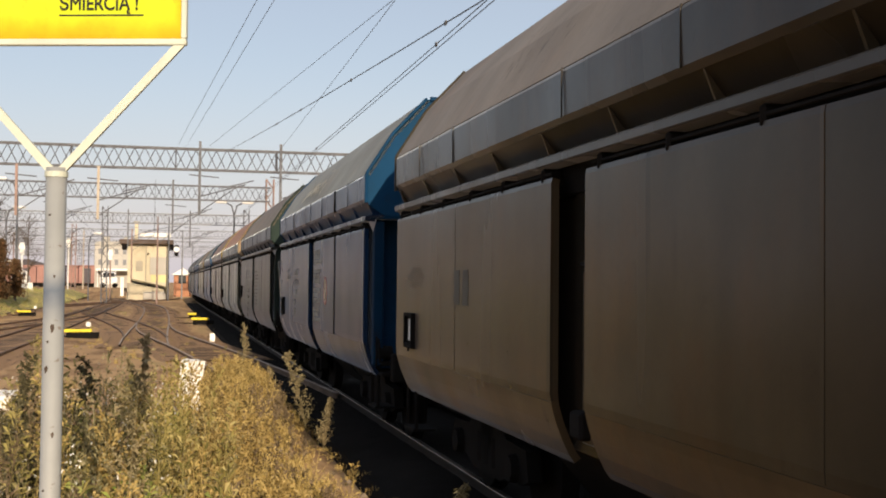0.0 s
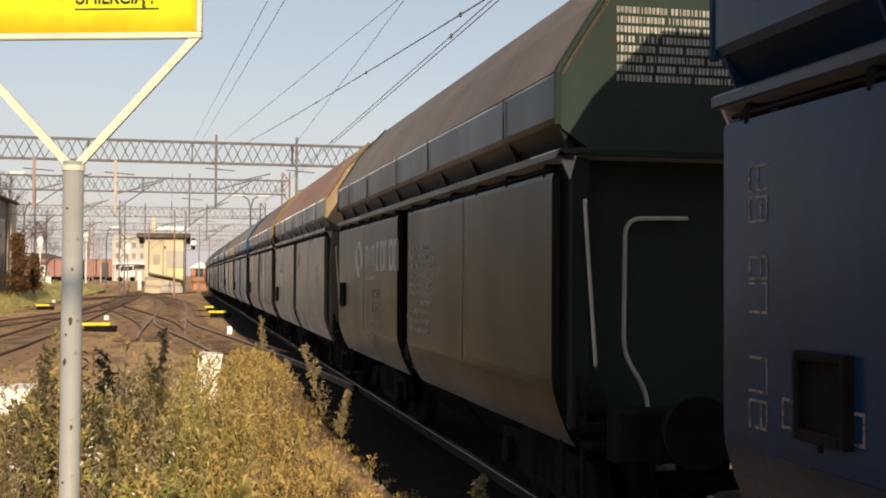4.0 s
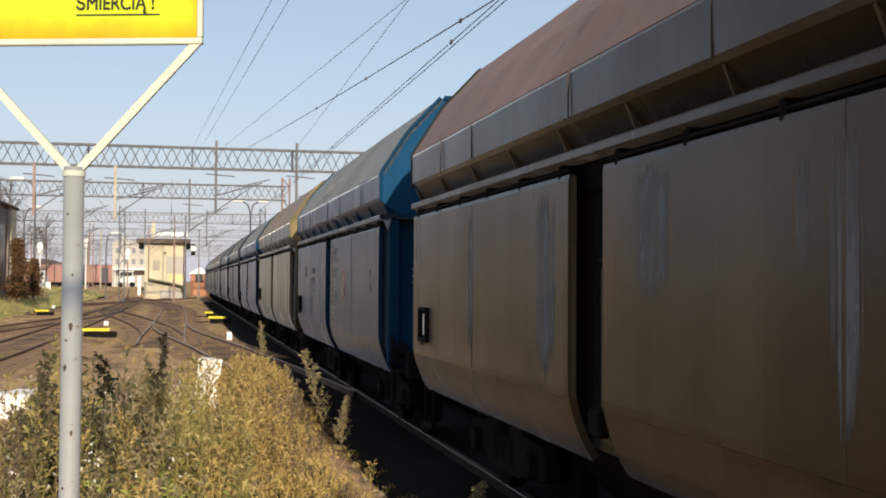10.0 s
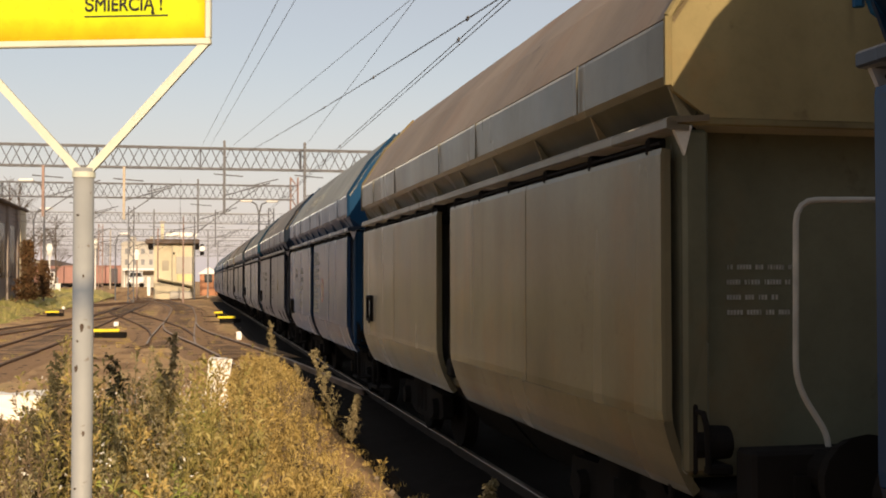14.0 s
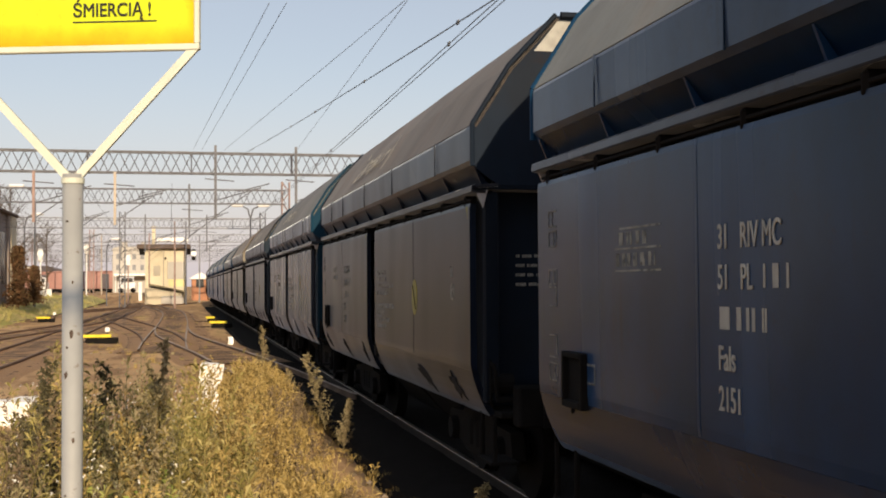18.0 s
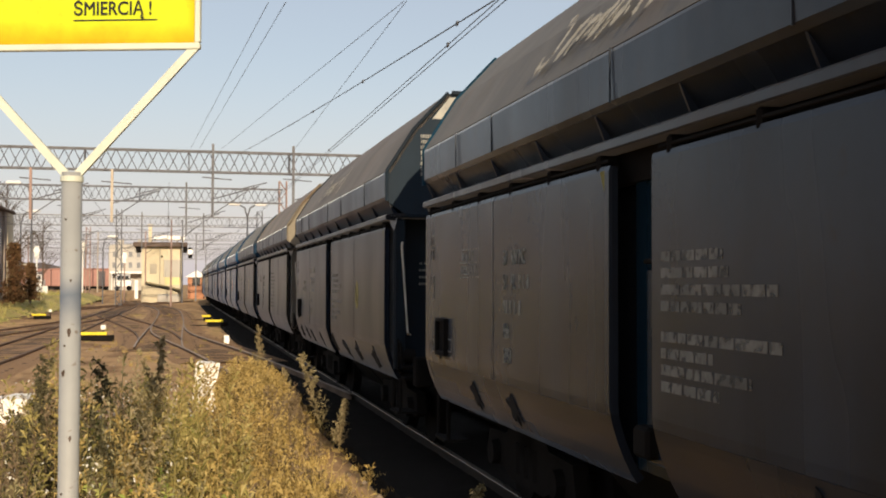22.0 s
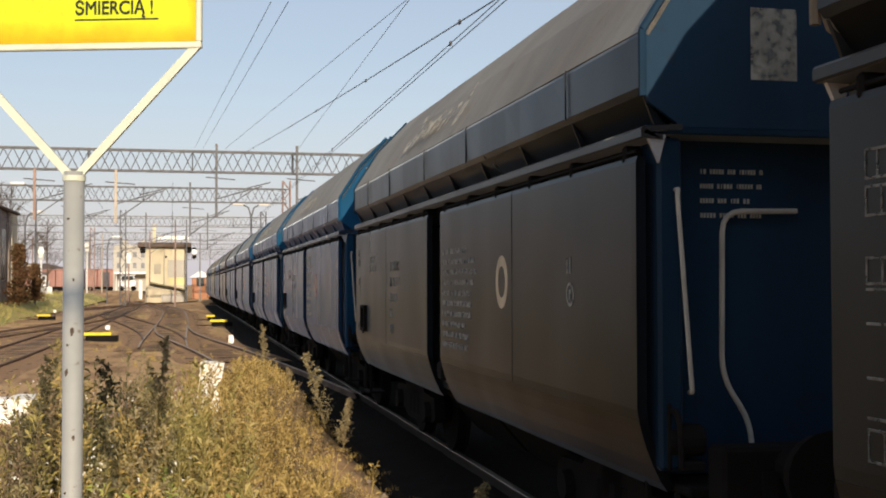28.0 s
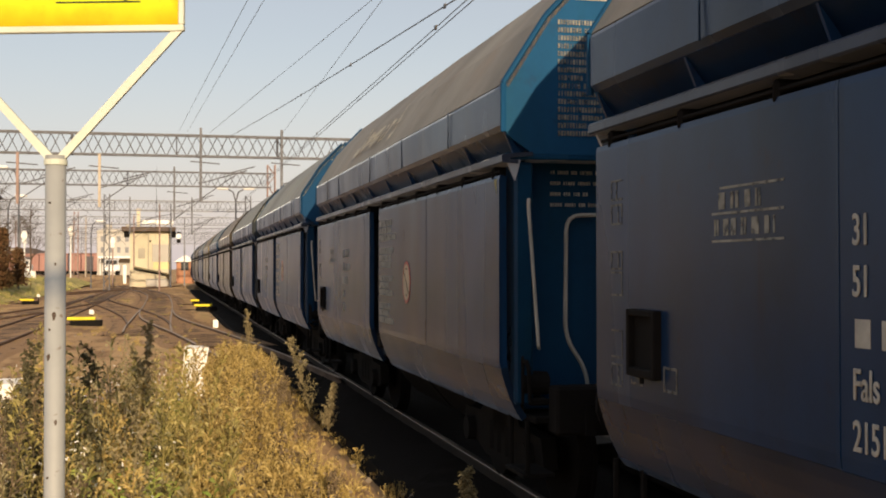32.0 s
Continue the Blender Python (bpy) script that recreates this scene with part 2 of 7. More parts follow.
# Paler than GANTRY: distance haze is mixed into this far steel colour
HAZED_STEEL = simple("gantry_paint_with_haze", (0.24, 0.245, 0.26), 0.8, 0.1, 0.25)
PINK_POST = simple("faded_red_lead_mast", (0.30, 0.21, 0.185), 0.8, 0.0, 0.25)
WIRE = simple("copper_wire", (0.10, 0.10, 0.11), 0.6, 0.3, 0.2)
k = Mat("grey_pole_paint_with_dark_band", 0.55, 0.0, 0.35)
v = k.coord(shift=False)
sep = k.n("SeparateXYZ", Vector=v)
edge = k.math("ADD", sep.outputs["Z"], k.math("MULTIPLY", k.math("SUBTRACT", k.noise(9.0, v, 5.0), 0.5), 0.10))
far_off = k.math("ABSOLUTE", k.math("SUBTRACT", edge, 1.925))
spots_ = k.ramp(k.noise(26.0, v, 3.0), 0.66, 0.72)
col = k.mix(k.ramp(k.noise(6.0, v), 0.3, 0.7), rgb(0.275, 0.29, 0.295), rgb(0.335, 0.35, 0.355))
col = k.mix(k.math("MULTIPLY", k.ramp(far_off, 0.085, 0.0), 0.85), col, rgb(0.10, 0.13, 0.18))
col = k.mix(k.math("MULTIPLY", spots_, 0.7), col, rgb(0.16, 0.12, 0.09))
POLE = k.color(col)
SIGN_FRAME = simple("pale_yellow_frame_paint", (0.58, 0.62, 0.54), 0.5, 0.0, 0.1, 20)
SIGN_WHITE = simple("sign_white_enamel", (0.80, 0.80, 0.78), 0.35, 0.0, 0.05)
BLACK_INK = simple("black_enamel", (0.02, 0.02, 0.02), 0.5, 0.0, 0.2)
YELLOW = simple("signal_yellow_paint", (0.75, 0.60, 0.04), 0.6, 0.0, 0.15)
PATCH_YELLOW = simple("faded_yellow_wall_paint", (0.60, 0.54, 0.29), 0.9, 0.0, 0.2, 2)
LIME = simple("whitewash", (0.84, 0.83, 0.80), 0.9, 0.0, 0.08, 8, 0.4)
HUT_WALL = simple("cream_render", (0.56, 0.50, 0.37), 0.9, 0.0, 0.18, 1.2)
PALE_WALL = simple("pale_grey_render", (0.44, 0.42, 0.385), 0.9, 0.0, 0.12, 1.0)
HUT_DOOR = simple("weathered_grey_door", (0.36, 0.33, 0.27), 0.8, 0.0, 0.2, 1)
PORCH_FELT = simple("olive_roof_felt", (0.20, 0.175, 0.11), 0.9, 0.0, 0.3, 2)
HUT_TRIM = simple("brown_roof_felt", (0.11, 0.08, 0.065), 0.9, 0.0, 0.3, 2)
DULL_WALL = simple("grey_plaster", (0.26, 0.22, 0.20), 0.9, 0.0, 0.25, 0.8)
GLASS_DARK = simple("dusty_dark_glass", (0.03, 0.035, 0.04), 0.25, 0.0, 0.2)
# Both reds are desaturated: the haze of distance is in the colour
BRICK_RED = simple("red_paint_washed_by_haze", (0.36, 0.20, 0.175), 0.9, 0.0, 0.25, 1.0)
RED_ROOF = simple("red_roof_washed_by_haze", (0.36, 0.20, 0.17), 0.9, 0.0, 0.2, 1.0)
FAR_ROOF = simple("distant_dark_roof", (0.10, 0.09, 0.10), 0.9, 0.0, 0.2, 1.0)
WHITE_PAINT = simple("white_enamel", (0.78, 0.78, 0.77), 0.5, 0.0, 0.08)
ORANGE_BOARD = simple("orange_brick", (0.45, 0.22, 0.13), 0.9, 0.0, 0.2, 1.0)

k = Mat("yellow_sign_enamel", 0.6, 0.0, 0.12)
v = k.coord(shift=False)
fade = k.noise(5.0, v, 4.0)
grime = k.noise(40.0, v, 6.0)
at = k.n("SeparateXYZ", Vector=v)
low_edge = k.math("ADD", k.math("SUBTRACT", at.outputs["Z"], 2.68), k.math("MULTIPLY", k.math("SUBTRACT", k.noise(6.0, v, 4.0), 0.5), 0.10))
right_edge = k.math("ADD", k.math("SUBTRACT", 0.374, at.outputs["X"]), k.math("MULTIPLY", k.math("SUBTRACT", k.noise(8.0, v, 4.0), 0.5), 0.03))
orange_rim = k.math("MAXIMUM", k.ramp(low_edge, 0.07, 0.0), k.ramp(right_edge, 0.04, 0.0))
yellow = k.mix(k.ramp(fade, 0.3, 0.7), rgb(0.54, 0.66, 0.030), rgb(0.56, 0.62, 0.024))
yellow = k.mix(k.math("MULTIPLY", orange_rim, 0.95), yellow, rgb(0.52, 0.33, 0.012))
SIGN_YELLOW = k.color(k.mix(k.math("MULTIPLY", k.ramp(grime, 0.55, 0.8), 0.5), yellow, rgb(0.5, 0.36, 0.02)))

k = Mat("dry_ground", 0.95, 0.0, 0.1)
v = k.coord((1.0, 0.30, 1.0), shift=False)
a, b, c = k.noise(0.16, v, 5.0), k.noise(0.9, v, 5.0, 0.65), k.noise(7.0, v, 5.0, 0.7)
col = k.mix(k.ramp(a, 0.38, 0.62), rgb(0.42, 0.26, 0.135), rgb(0.62, 0.41, 0.215))
col = k.mix(k.math("MULTIPLY", k.ramp(b, 0.48, 0.62), 0.8), col, rgb(0.20, 0.115, 0.064))
col = k.mix(k.math("MULTIPLY", k.ramp(b, 0.45, 0.33), 0.5), col, rgb(0.30, 0.25, 0.10))
col = k.mix(k.math("MULTIPLY", k.ramp(c, 0.52, 0.72), 0.55), col, rgb(0.50, 0.37, 0.22))
k.bump(k.math("ADD", c, k.math("MULTIPLY", b, 2.0)), 0.35, 0.05)
GROUND = k.color(col)

k = Mat("brown_ballast", 0.95, 0.0, 0.1)
v = k.coord(shift=False)
c = k.noise(24.0, v, 6.0, 0.8)
k.bump(c, 0.9, 0.05)
BROWN_BALLAST = k.color(k.mix(k.ramp(c, 0.32, 0.7), rgb(0.25, 0.15, 0.09), rgb(0.54, 0.35, 0.20)))

# near-black: the train's shadow is put into this ballast colour
k = Mat("shade_black_ballast", 0.95, 0.0, 0.1)
v = k.coord(shift=False)
c = k.noise(26.0, v, 5.0, 0.75)
k.bump(c, 0.9, 0.05)
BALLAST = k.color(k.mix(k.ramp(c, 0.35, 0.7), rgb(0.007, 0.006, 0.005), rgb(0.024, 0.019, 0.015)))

k = Mat("grass_bank", 0.95, 0.0, 0.1)
v = k.coord(shift=False)
col = k.mix(k.ramp(k.noise(0.4, v, 6.0), 0.4, 0.62), rgb(0.46, 0.43, 0.14), rgb(0.62, 0.49, 0.23))
k.bump(k.noise(9.0, v, 8.0, 0.8), 0.9, 0.15)
BANK = k.color(col)


def plant_mat(name, c1, c2, c3):
    m = Mat(name, 0.85, 0.0, 0.15)
    r = m.n("NewGeometry").outputs["Random Per Island"]
    clump = m.noise(2.6, m.coord((1.0, 1.0, 0.35), shift=False), 3.0)
    col = m.mix(m.ramp(clump, 0.40, 0.60), rgb(*c1), rgb(*c2))
    col = m.mix(m.math("MULTIPLY", m.ramp(r, 0.5, 0.9), 0.8), col, rgb(*c3))
    col = m.mix(m.math("MULTIPLY", m.ramp(r, 0.40, 0.05), 0.60), col, rgb(0.06, 0.05, 0.02))
    plant = m.noise(3.4, m.coord((1.0, 1.0, 0.10), shift=False), 2.0)
    col = m.mix(m.math("MULTIPLY", m.ramp(plant, 0.50, 0.34), 0.30), col, rgb(0.075, 0.060, 0.028))
    m.b.inputs["Subsurface Weight"].default_value = 0.0
    tr = m.n("BsdfTranslucent", Color=col)
    mx = m.n("MixShader", Fac=0.28)
    m.t.links.new(m.b.outputs[0], mx.inputs[1])
    m.t.links.new(tr.outputs[0], mx.inputs[2])
    m.t.links.new(mx.outputs[0], m.t.nodes["Material Output"].inputs["Surface"])
    return m.color(col)


WEED_GREEN = plant_mat("weed_green", (0.24, 0.22, 0.065), (0.42, 0.35, 0.12), (0.60, 0.50, 0.22))
WEED_LEAFY = plant_mat("weed_leafy", (0.19, 0.27, 0.055), (0.36, 0.42, 0.10), (0.58, 0.58, 0.20))
WEED_DRY = plant_mat("weed_dry", (0.31, 0.215, 0.075), (0.55, 0.40, 0.14), (0.68, 0.53, 0.23))
STRAW = plant_mat("straw", (0.43, 0.31, 0.095), (0.60, 0.45, 0.155), (0.70, 0.54, 0.24))
WEED_DARK = plant_mat("weed_dark", (0.22, 0.22, 0.115), (0.37, 0.32, 0.165), (0.50, 0.44, 0.26))
WEED_BROWN = plant_mat("weed_brown", (0.14, 0.10, 0.065), (0.24, 0.175, 0.11), (0.36, 0.28, 0.18))
MUGWORT = plant_mat("brown_mugwort", (0.22, 0.19, 0.10), (0.33, 0.26, 0.15), (0.44, 0.37, 0.22))
RUST_FLAKE = simple("flaked_rust", (0.075, 0.055, 0.045), 0.9, 0.0, 0.4, 60)
MUGWORT_DARK = plant_mat("dark_mugwort", (0.085, 0.080, 0.045), (0.13, 0.115, 0.065), (0.22, 0.20, 0.12))
PEBBLE = plant_mat("pebble", (0.14, 0.10, 0.075), (0.27, 0.21, 0.15), (0.40, 0.34, 0.27))
PETAL = simple("white_petal", (0.75, 0.74, 0.70), 0.8, 0.0, 0.1)
BANK_GRASS = plant_mat("bank_grass", (0.36, 0.36, 0.10), (0.54, 0.47, 0.17), (0.62, 0.52, 0.24))
TWIG = plant_mat("bare_twig", (0.10, 0.075, 0.06), (0.13, 0.10, 0.08), (0.15, 0.11, 0.08))
BUSH = plant_mat("brown_bush", (0.16, 0.08, 0.045), (0.22, 0.12, 0.06), (0.12, 0.09, 0.05))


# ---- mesh helpers ----
def finish(name, bm, material, smooth=False):
    me = bpy.data.meshes.new(name)
    bmesh.ops.recalc_face_normals(bm, faces=bm.faces)
    bm.to_mesh(me)
    bm.free()
    me.materials.append(material)
    if smooth:
        for p in me.polygons:
            p.use_smooth = True
    return me


def part(name, bm, material, parent=None, label="", m=None, tint=None):
    """One mesh object under a thing or a part; bm may also be a finished mesh."""
    me = bm if isinstance(bm, bpy.types.Mesh) else finish(name, bm, material)
    ob = new(name, me)
    if parent is not None:
        ob.parent = parent
    if m is not None:
        ob.matrix_basis = m
    if label:
        ob["label"] = label
    if tint is not None:
        ob.color = (*tint, 1.0)
    return ob


def thing(name, label, category, group="", kind="", m=None):
    ob = new(name)
    if m is not None:
        ob.matrix_basis = m
    return tagged(ob, label, category, group, kind)


def box(bm, x0, y0, z0, x1, y1, z1, bevel=0.0):
    vs = bmesh.ops.create_cube(bm, size=1.0, matrix=Matrix.Translation(((x0 + x1) / 2, (y0 + y1) / 2, (z0 + z1) / 2))
                               @ Matrix.Diagonal((abs(x1 - x0), abs(y1 - y0), abs(z1 - z0), 1)))["verts"]
    if bevel:
        es = list({e for v in vs for e in v.link_edges})
        bmesh.ops.bevel(bm, geom=es, offset=bevel, segments=1, affect="EDGES", profile=0.5)
    return bm


def boxed(*a, **kw):
    return box(bmesh.new(), *a, **kw)


def rod(bm, p, q, r0, r1=None, sides=6):
    """A round bar from p to q."""
    p, q = Vector(p), Vector(q)
    d = q - p
    bmesh.ops.create_cone(bm, cap_ends=True, segments=sides, radius1=r0, radius2=r0 if r1 is None else r1, depth=d.length,
                          matrix=Matrix.Translation((p + q) / 2) @ d.to_track_quat("Z", "Y").to_matrix().to_4x4())
    return bm


def chain(bm, pts, r, sides=6):
    """One bent round bar through pts."""
    pts = [Vector(p) for p in pts]
    rings = []
    for i, p in enumerate(pts):
        t_ = (pts[min(i + 1, len(pts) - 1)] - pts[max(i - 1, 0)]).normalized()
        u_ = t_.orthogonal() if i == 0 else (u_ - t_ * u_.dot(t_))
        u_ = u_.normalized()
        w_ = t_.cross(u_)
        rings.append([bm.verts.new(p + (u_ * math.cos(2 * math.pi * k_ / sides) + w_ * math.sin(2 * math.pi * k_ / sides)) * r) for k_ in range(sides)])
    for a_, b_ in zip(rings, rings[1:]):
        for k_ in range(sides):
            j_ = (k_ + 1) % sides
            bm.faces.new((a_[k_], a_[j_], b_[j_], b_[k_]))
    bm.faces.new(rings[0][::-1])
    bm.faces.new(rings[-1])
    return bm


def bent(bm, pts, r, turn=0.03):
    """A bent round bar through pts with its corners rounded off."""
    pts = [Vector(p) for p in pts]
    out = [pts[0]]
    for a_, b_, c_ in zip(pts, pts[1:], pts[2:]):
        d_ = min(turn, 0.45 * (b_ - a_).length, 0.45 * (c_ - b_).length)
        p, q = b_ + (a_ - b_).normalized() * d_, b_ + (c_ - b_).normalized() * d_
        out += [p.lerp(b_, t / 4).lerp(b_.lerp(q, t / 4), t / 4) for t in range(5)]
    return chain(bm, out + [pts[-1]], r, 8)


def prism(bm, outline, y0, y1):
    """A closed outline in x and z drawn out from y0 to y1."""
    a_ = [bm.verts.new((x, y0, z)) for x, z in outline]
    b_ = [bm.verts.new((x, y1, z)) for x, z in outline]
    bm.faces.new(a_)
    bm.faces.new(b_[::-1])
    for i in range(len(a_)):
        j = (i + 1) % len(a_)
        bm.faces.new((a_[j], a_[i], b_[i], b_[j]))
    return bm


def sheet(bm, line, y0, y1, thick, steps=1, wob=0.0, seed=0):
    """A bent plate: an open line in x and z, with thickness, drawn out along y; wob dents it."""
    n = len(line)
    inner = []
    for i, (x, z) in enumerate(line):
        a_, b_ = line[max(0, i - 1)], line[min(n - 1, i + 1)]
        t_ = Vector((b_[0] - a_[0], b_[1] - a_[1])).normalized()
        inner.append((x + t_[1] * thick, z - t_[0] * thick))
    ring = list(line) + inner[::-1]
    rows_ = []
    for s in range(steps + 1):
        y = y0 + (y1 - y0) * s / steps
        row_ = []
        for i, (x, z) in enumerate(ring):
            o = wob * noise.noise((y * 0.9 + seed, z * 1.3, seed * 1.7)) if 0 < s < steps else 0.0
            row_.append(bm.verts.new((x + o, y, z + o * 0.4)))
        rows_.append(row_)
    m_ = len(ring)
    for s in range(steps):
        for i in range(m_):
            j = (i + 1) % m_
            bm.faces.new((rows_[s][i], rows_[s][j], rows_[s + 1][j], rows_[s + 1][i]))
    bm.faces.new(rows_[0][::-1])
    bm.faces.new(rows_[-1])
    return bm


def disc(bm, x, y, z, r, thick, sides=24, r_in=0.0):
    """A round plate that faces -x; with r_in a ring."""
    if r_in:
        for i in range(sides):
            a0, a1 = 2 * math.pi * i / sides, 2 * math.pi * (i + 1) / sides
            q = [(y + rr * math.cos(a_), z + rr * math.sin(a_)) for rr, a_ in ((r, a0), (r, a1), (r_in, a1), (r_in, a0))]
            v0 = [bm.verts.new((x, yy, zz)) for yy, zz in q]
            v1 = [bm.verts.new((x + thick, yy, zz)) for yy, zz in q]
            bm.faces.new(v0)
            bm.faces.new(v1[::-1])
            for a_ in (0, 2):
                bm.faces.new((v0[a_ + 1], v0[a_], v1[a_], v1[a_ + 1]))
        bmesh.ops.remove_doubles(bm, verts=bm.verts[:], dist=0.0005)
    else:
        bmesh.ops.create_cone(bm, cap_ends=True, segments=sides, radius1=r, radius2=r, depth=thick,
                              matrix=Matrix.Translation((x + thick / 2, y, z)) @ pose(0, 0, 0, 0, 90, 0))
    return bm


def writing(text, size, material, parent, m, name="lettering"):
    cu = bpy.data.curves.new(name, "FONT")
    cu.body, cu.size, cu.extrude, cu.align_x = text, size, 0.001, "LEFT"
    cu.bevel_depth, cu.bevel_resolution = 0.013 * size, 0
    cu.materials.append(material)
    ob = new(name, cu)
    ob.parent = parent
    ob.matrix_basis = m
    return ob

# ---- the train ----
PITCH = 12.5                 # from wagon to wagon
TRACK_X = 3.89               # the train's track, beside the camera
BEND_FROM, BEND_R = 122.0, 330.0
HB = 5.38                    # half a wagon body
WIDE = 1.545


def along(s):
    """The pose on the train's track, s metres ahead of the camera: straight, then a bend to the right."""
    if s <= BEND_FROM:
        return pose(TRACK_X, s, 0)
    a_ = (s - BEND_FROM) / BEND_R
    return pose(TRACK_X + BEND_R * (1 - math.cos(a_)), BEND_FROM + BEND_R * math.sin(a_), 0, 0, 0, -math.degrees(a_))


def gone(t):
    """Wagon lengths that the train has come nearer by the time t."""
    return 0.3934 * t + 0.000818 * t * t


def mesh(name, bm, material, smooth=False):
    return finish(name, bm, material, smooth)


def both(fn):
    """The same plate on both sides of the wagon."""
    return [fn(-1), fn(1)]


def side_sheet(line, y0, y1, thick, steps=1, wob=0.0, seed=0, sx=-1):
    ln = [(sx * (WIDE - i), z) for i, z in line]
    return sheet(bmesh.new(), ln, y0, y1, thick * sx, steps, wob, seed)


ROOF_LINE = [(0.0, 3.30), (0.32, 3.80), (0.735, 4.24)]
# the door's foot: how far in it turns at each height, from the crease down
FLAP = [(0.005, 1.243), (0.018, 1.19), (0.045, 1.10), (0.085, 1.00), (0.130, 0.91), (0.165, 0.862)]


def flap_in(z):
    """How far the door's foot lies in at the height z."""
    for (i0, z0), (i1, z1) in zip(FLAP, FLAP[1:]):
        if z >= z1:
            return i0 + (i1 - i0) * (z0 - z) / (z0 - z1)
    return FLAP[-1][0]


M = {}
for sx, tag in ((-1, "a"), (1, "b")):
    M["roof" + tag] = mesh("hood", side_sheet(ROOF_LINE, -HB, HB, -0.05, 36, 0.012, 3 + sx, sx), ROOF)
    M["band" + tag] = mesh("side_band", side_sheet([(0.02, 2.965), (-0.01, 3.0), (-0.01, 3.27), (-0.004, 3.29)], -HB + 0.02, HB - 0.02, -0.05, 28, 0.02, 7 + sx, sx), PAINT)
    M["under" + tag] = mesh("undercut", side_sheet([(0.15, 2.80), (0.02, 2.965)], -HB + 0.03, HB - 0.03, -0.04), PAINT)
    M["ledge" + tag] = mesh("ledge", side_sheet([(0.11, 2.722), (0.0, 2.728), (-0.012, 2.736), (-0.012, 2.778), (0.0, 2.79), (0.22, 2.81)], -HB - 0.02, HB + 0.02, -0.03, 14, 0.012, 2, sx), PAINT)
    # black strip behind the door tops paints the shade under the ledge
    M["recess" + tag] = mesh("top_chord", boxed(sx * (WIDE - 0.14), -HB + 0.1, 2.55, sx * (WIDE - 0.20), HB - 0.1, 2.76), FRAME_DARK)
    bm = bmesh.new()
    v = [bm.verts.new(c_) for c_ in ((sx * (WIDE - 0.02), 0, 2.96), (sx * (WIDE - 0.085), 0, 2.80), (sx * (WIDE - 0.16), 0, 2.80))]
    w = [bm.verts.new((c_.co.x, 0.02, c_.co.z)) for c_ in v]
    bm.faces.new(v), bm.faces.new(w[::-1])
    for i in range(3):
        bm.faces.new((v[i], v[(i + 1) % 3], w[(i + 1) % 3], w[i]))
    M["rib" + tag] = mesh("rib", bm, PAINT)
    ln = [(sx * (WIDE + 0.013), 2.99), (sx * (WIDE + 0.013), 3.27), (sx * (WIDE + 0.008), 3.295)]
    M["joint" + tag] = mesh("panel_joint", sheet(bmesh.new(), ln, -0.0045, 0.0045, 0.01 * sx), PAINT)
    # doors: an upright plate, creased and turned in below
    for nm, y0, y1 in (("near", -HB + 0.08, -0.30), ("far", 0.30, HB - 0.08)):
        ym = (y0 + y1) / 2
        M["door_" + nm + tag] = mesh("door", side_sheet([(0.006, 1.245), (0.0, 1.30), (0.0, 2.0), (0.0, 2.615), (0.006, 2.645)], y0, y1, -0.05, 20, 0.0015, 11 + ym, sx), PAINT)
        M["low_" + nm + tag] = mesh("lower_flap", side_sheet(FLAP[::-1], y0 + 0.004, y1 - 0.004, -0.05, 14, 0.004, 5 + ym, sx), PAINT)
        M["seam_" + nm + tag] = mesh("seam", side_sheet([(0.003, 1.25), (-0.003, 1.30), (-0.003, 2.0), (-0.003, 2.61), (0.003, 2.642)], ym - 0.014, ym + 0.014, -0.012, 1, 0, 0, sx), PAINT)
        M["edge_" + nm + tag] = mesh("door_edge", side_sheet([(0.002, 1.25), (-0.007, 1.30), (-0.008, 2.0), (-0.007, 2.61), (0.002, 2.642)], y0 - 0.005, y0 + 0.06, -0.02, 1, 0, 0, sx), PAINT)
    M["hinge" + tag] = mesh("hinge", boxed(sx * (WIDE - 0.15), -0.022, 2.615, sx * (WIDE + 0.004), 0.022, 2.72, bevel=0.018), FRAME_DARK)
    M["hinge_rod" + tag] = mesh("hinge_rod", rod(bmesh.new(), (sx * (WIDE - 0.02), -2.45, 2.675), (sx * (WIDE - 0.02), 2.45, 2.675), 0.011, 0.011, 6), FRAME_DARK)
    M["post" + tag] = mesh("middle_post", boxed(sx * (WIDE - 0.22), -0.30, 0.95, sx * (WIDE - 0.16), 0.30, 2.70), PAINT)
    M["gap_plate" + tag] = mesh("gap_plate", boxed(sx * (WIDE - 0.12), -0.27, 1.02, sx * (WIDE - 0.155), 0.06, 2.06, bevel=0.01), PAINT)
    M["gap_bar" + tag] = mesh("gap_bar", rod(bmesh.new(), (sx * (WIDE - 0.10), -0.30, 2.10), (sx * (WIDE - 0.10), 0.02, 2.10), 0.016, 0.016, 6), FRAME_DARK)
    M["latch" + tag] = mesh("latch", boxed(sx * (WIDE - 0.15), -0.1, 1.05, sx * (WIDE - 0.05), 0.1, 1.22, bevel=0.02), FRAME_DARK)
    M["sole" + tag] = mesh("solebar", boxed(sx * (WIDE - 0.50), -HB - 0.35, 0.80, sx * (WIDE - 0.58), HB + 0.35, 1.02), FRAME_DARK)

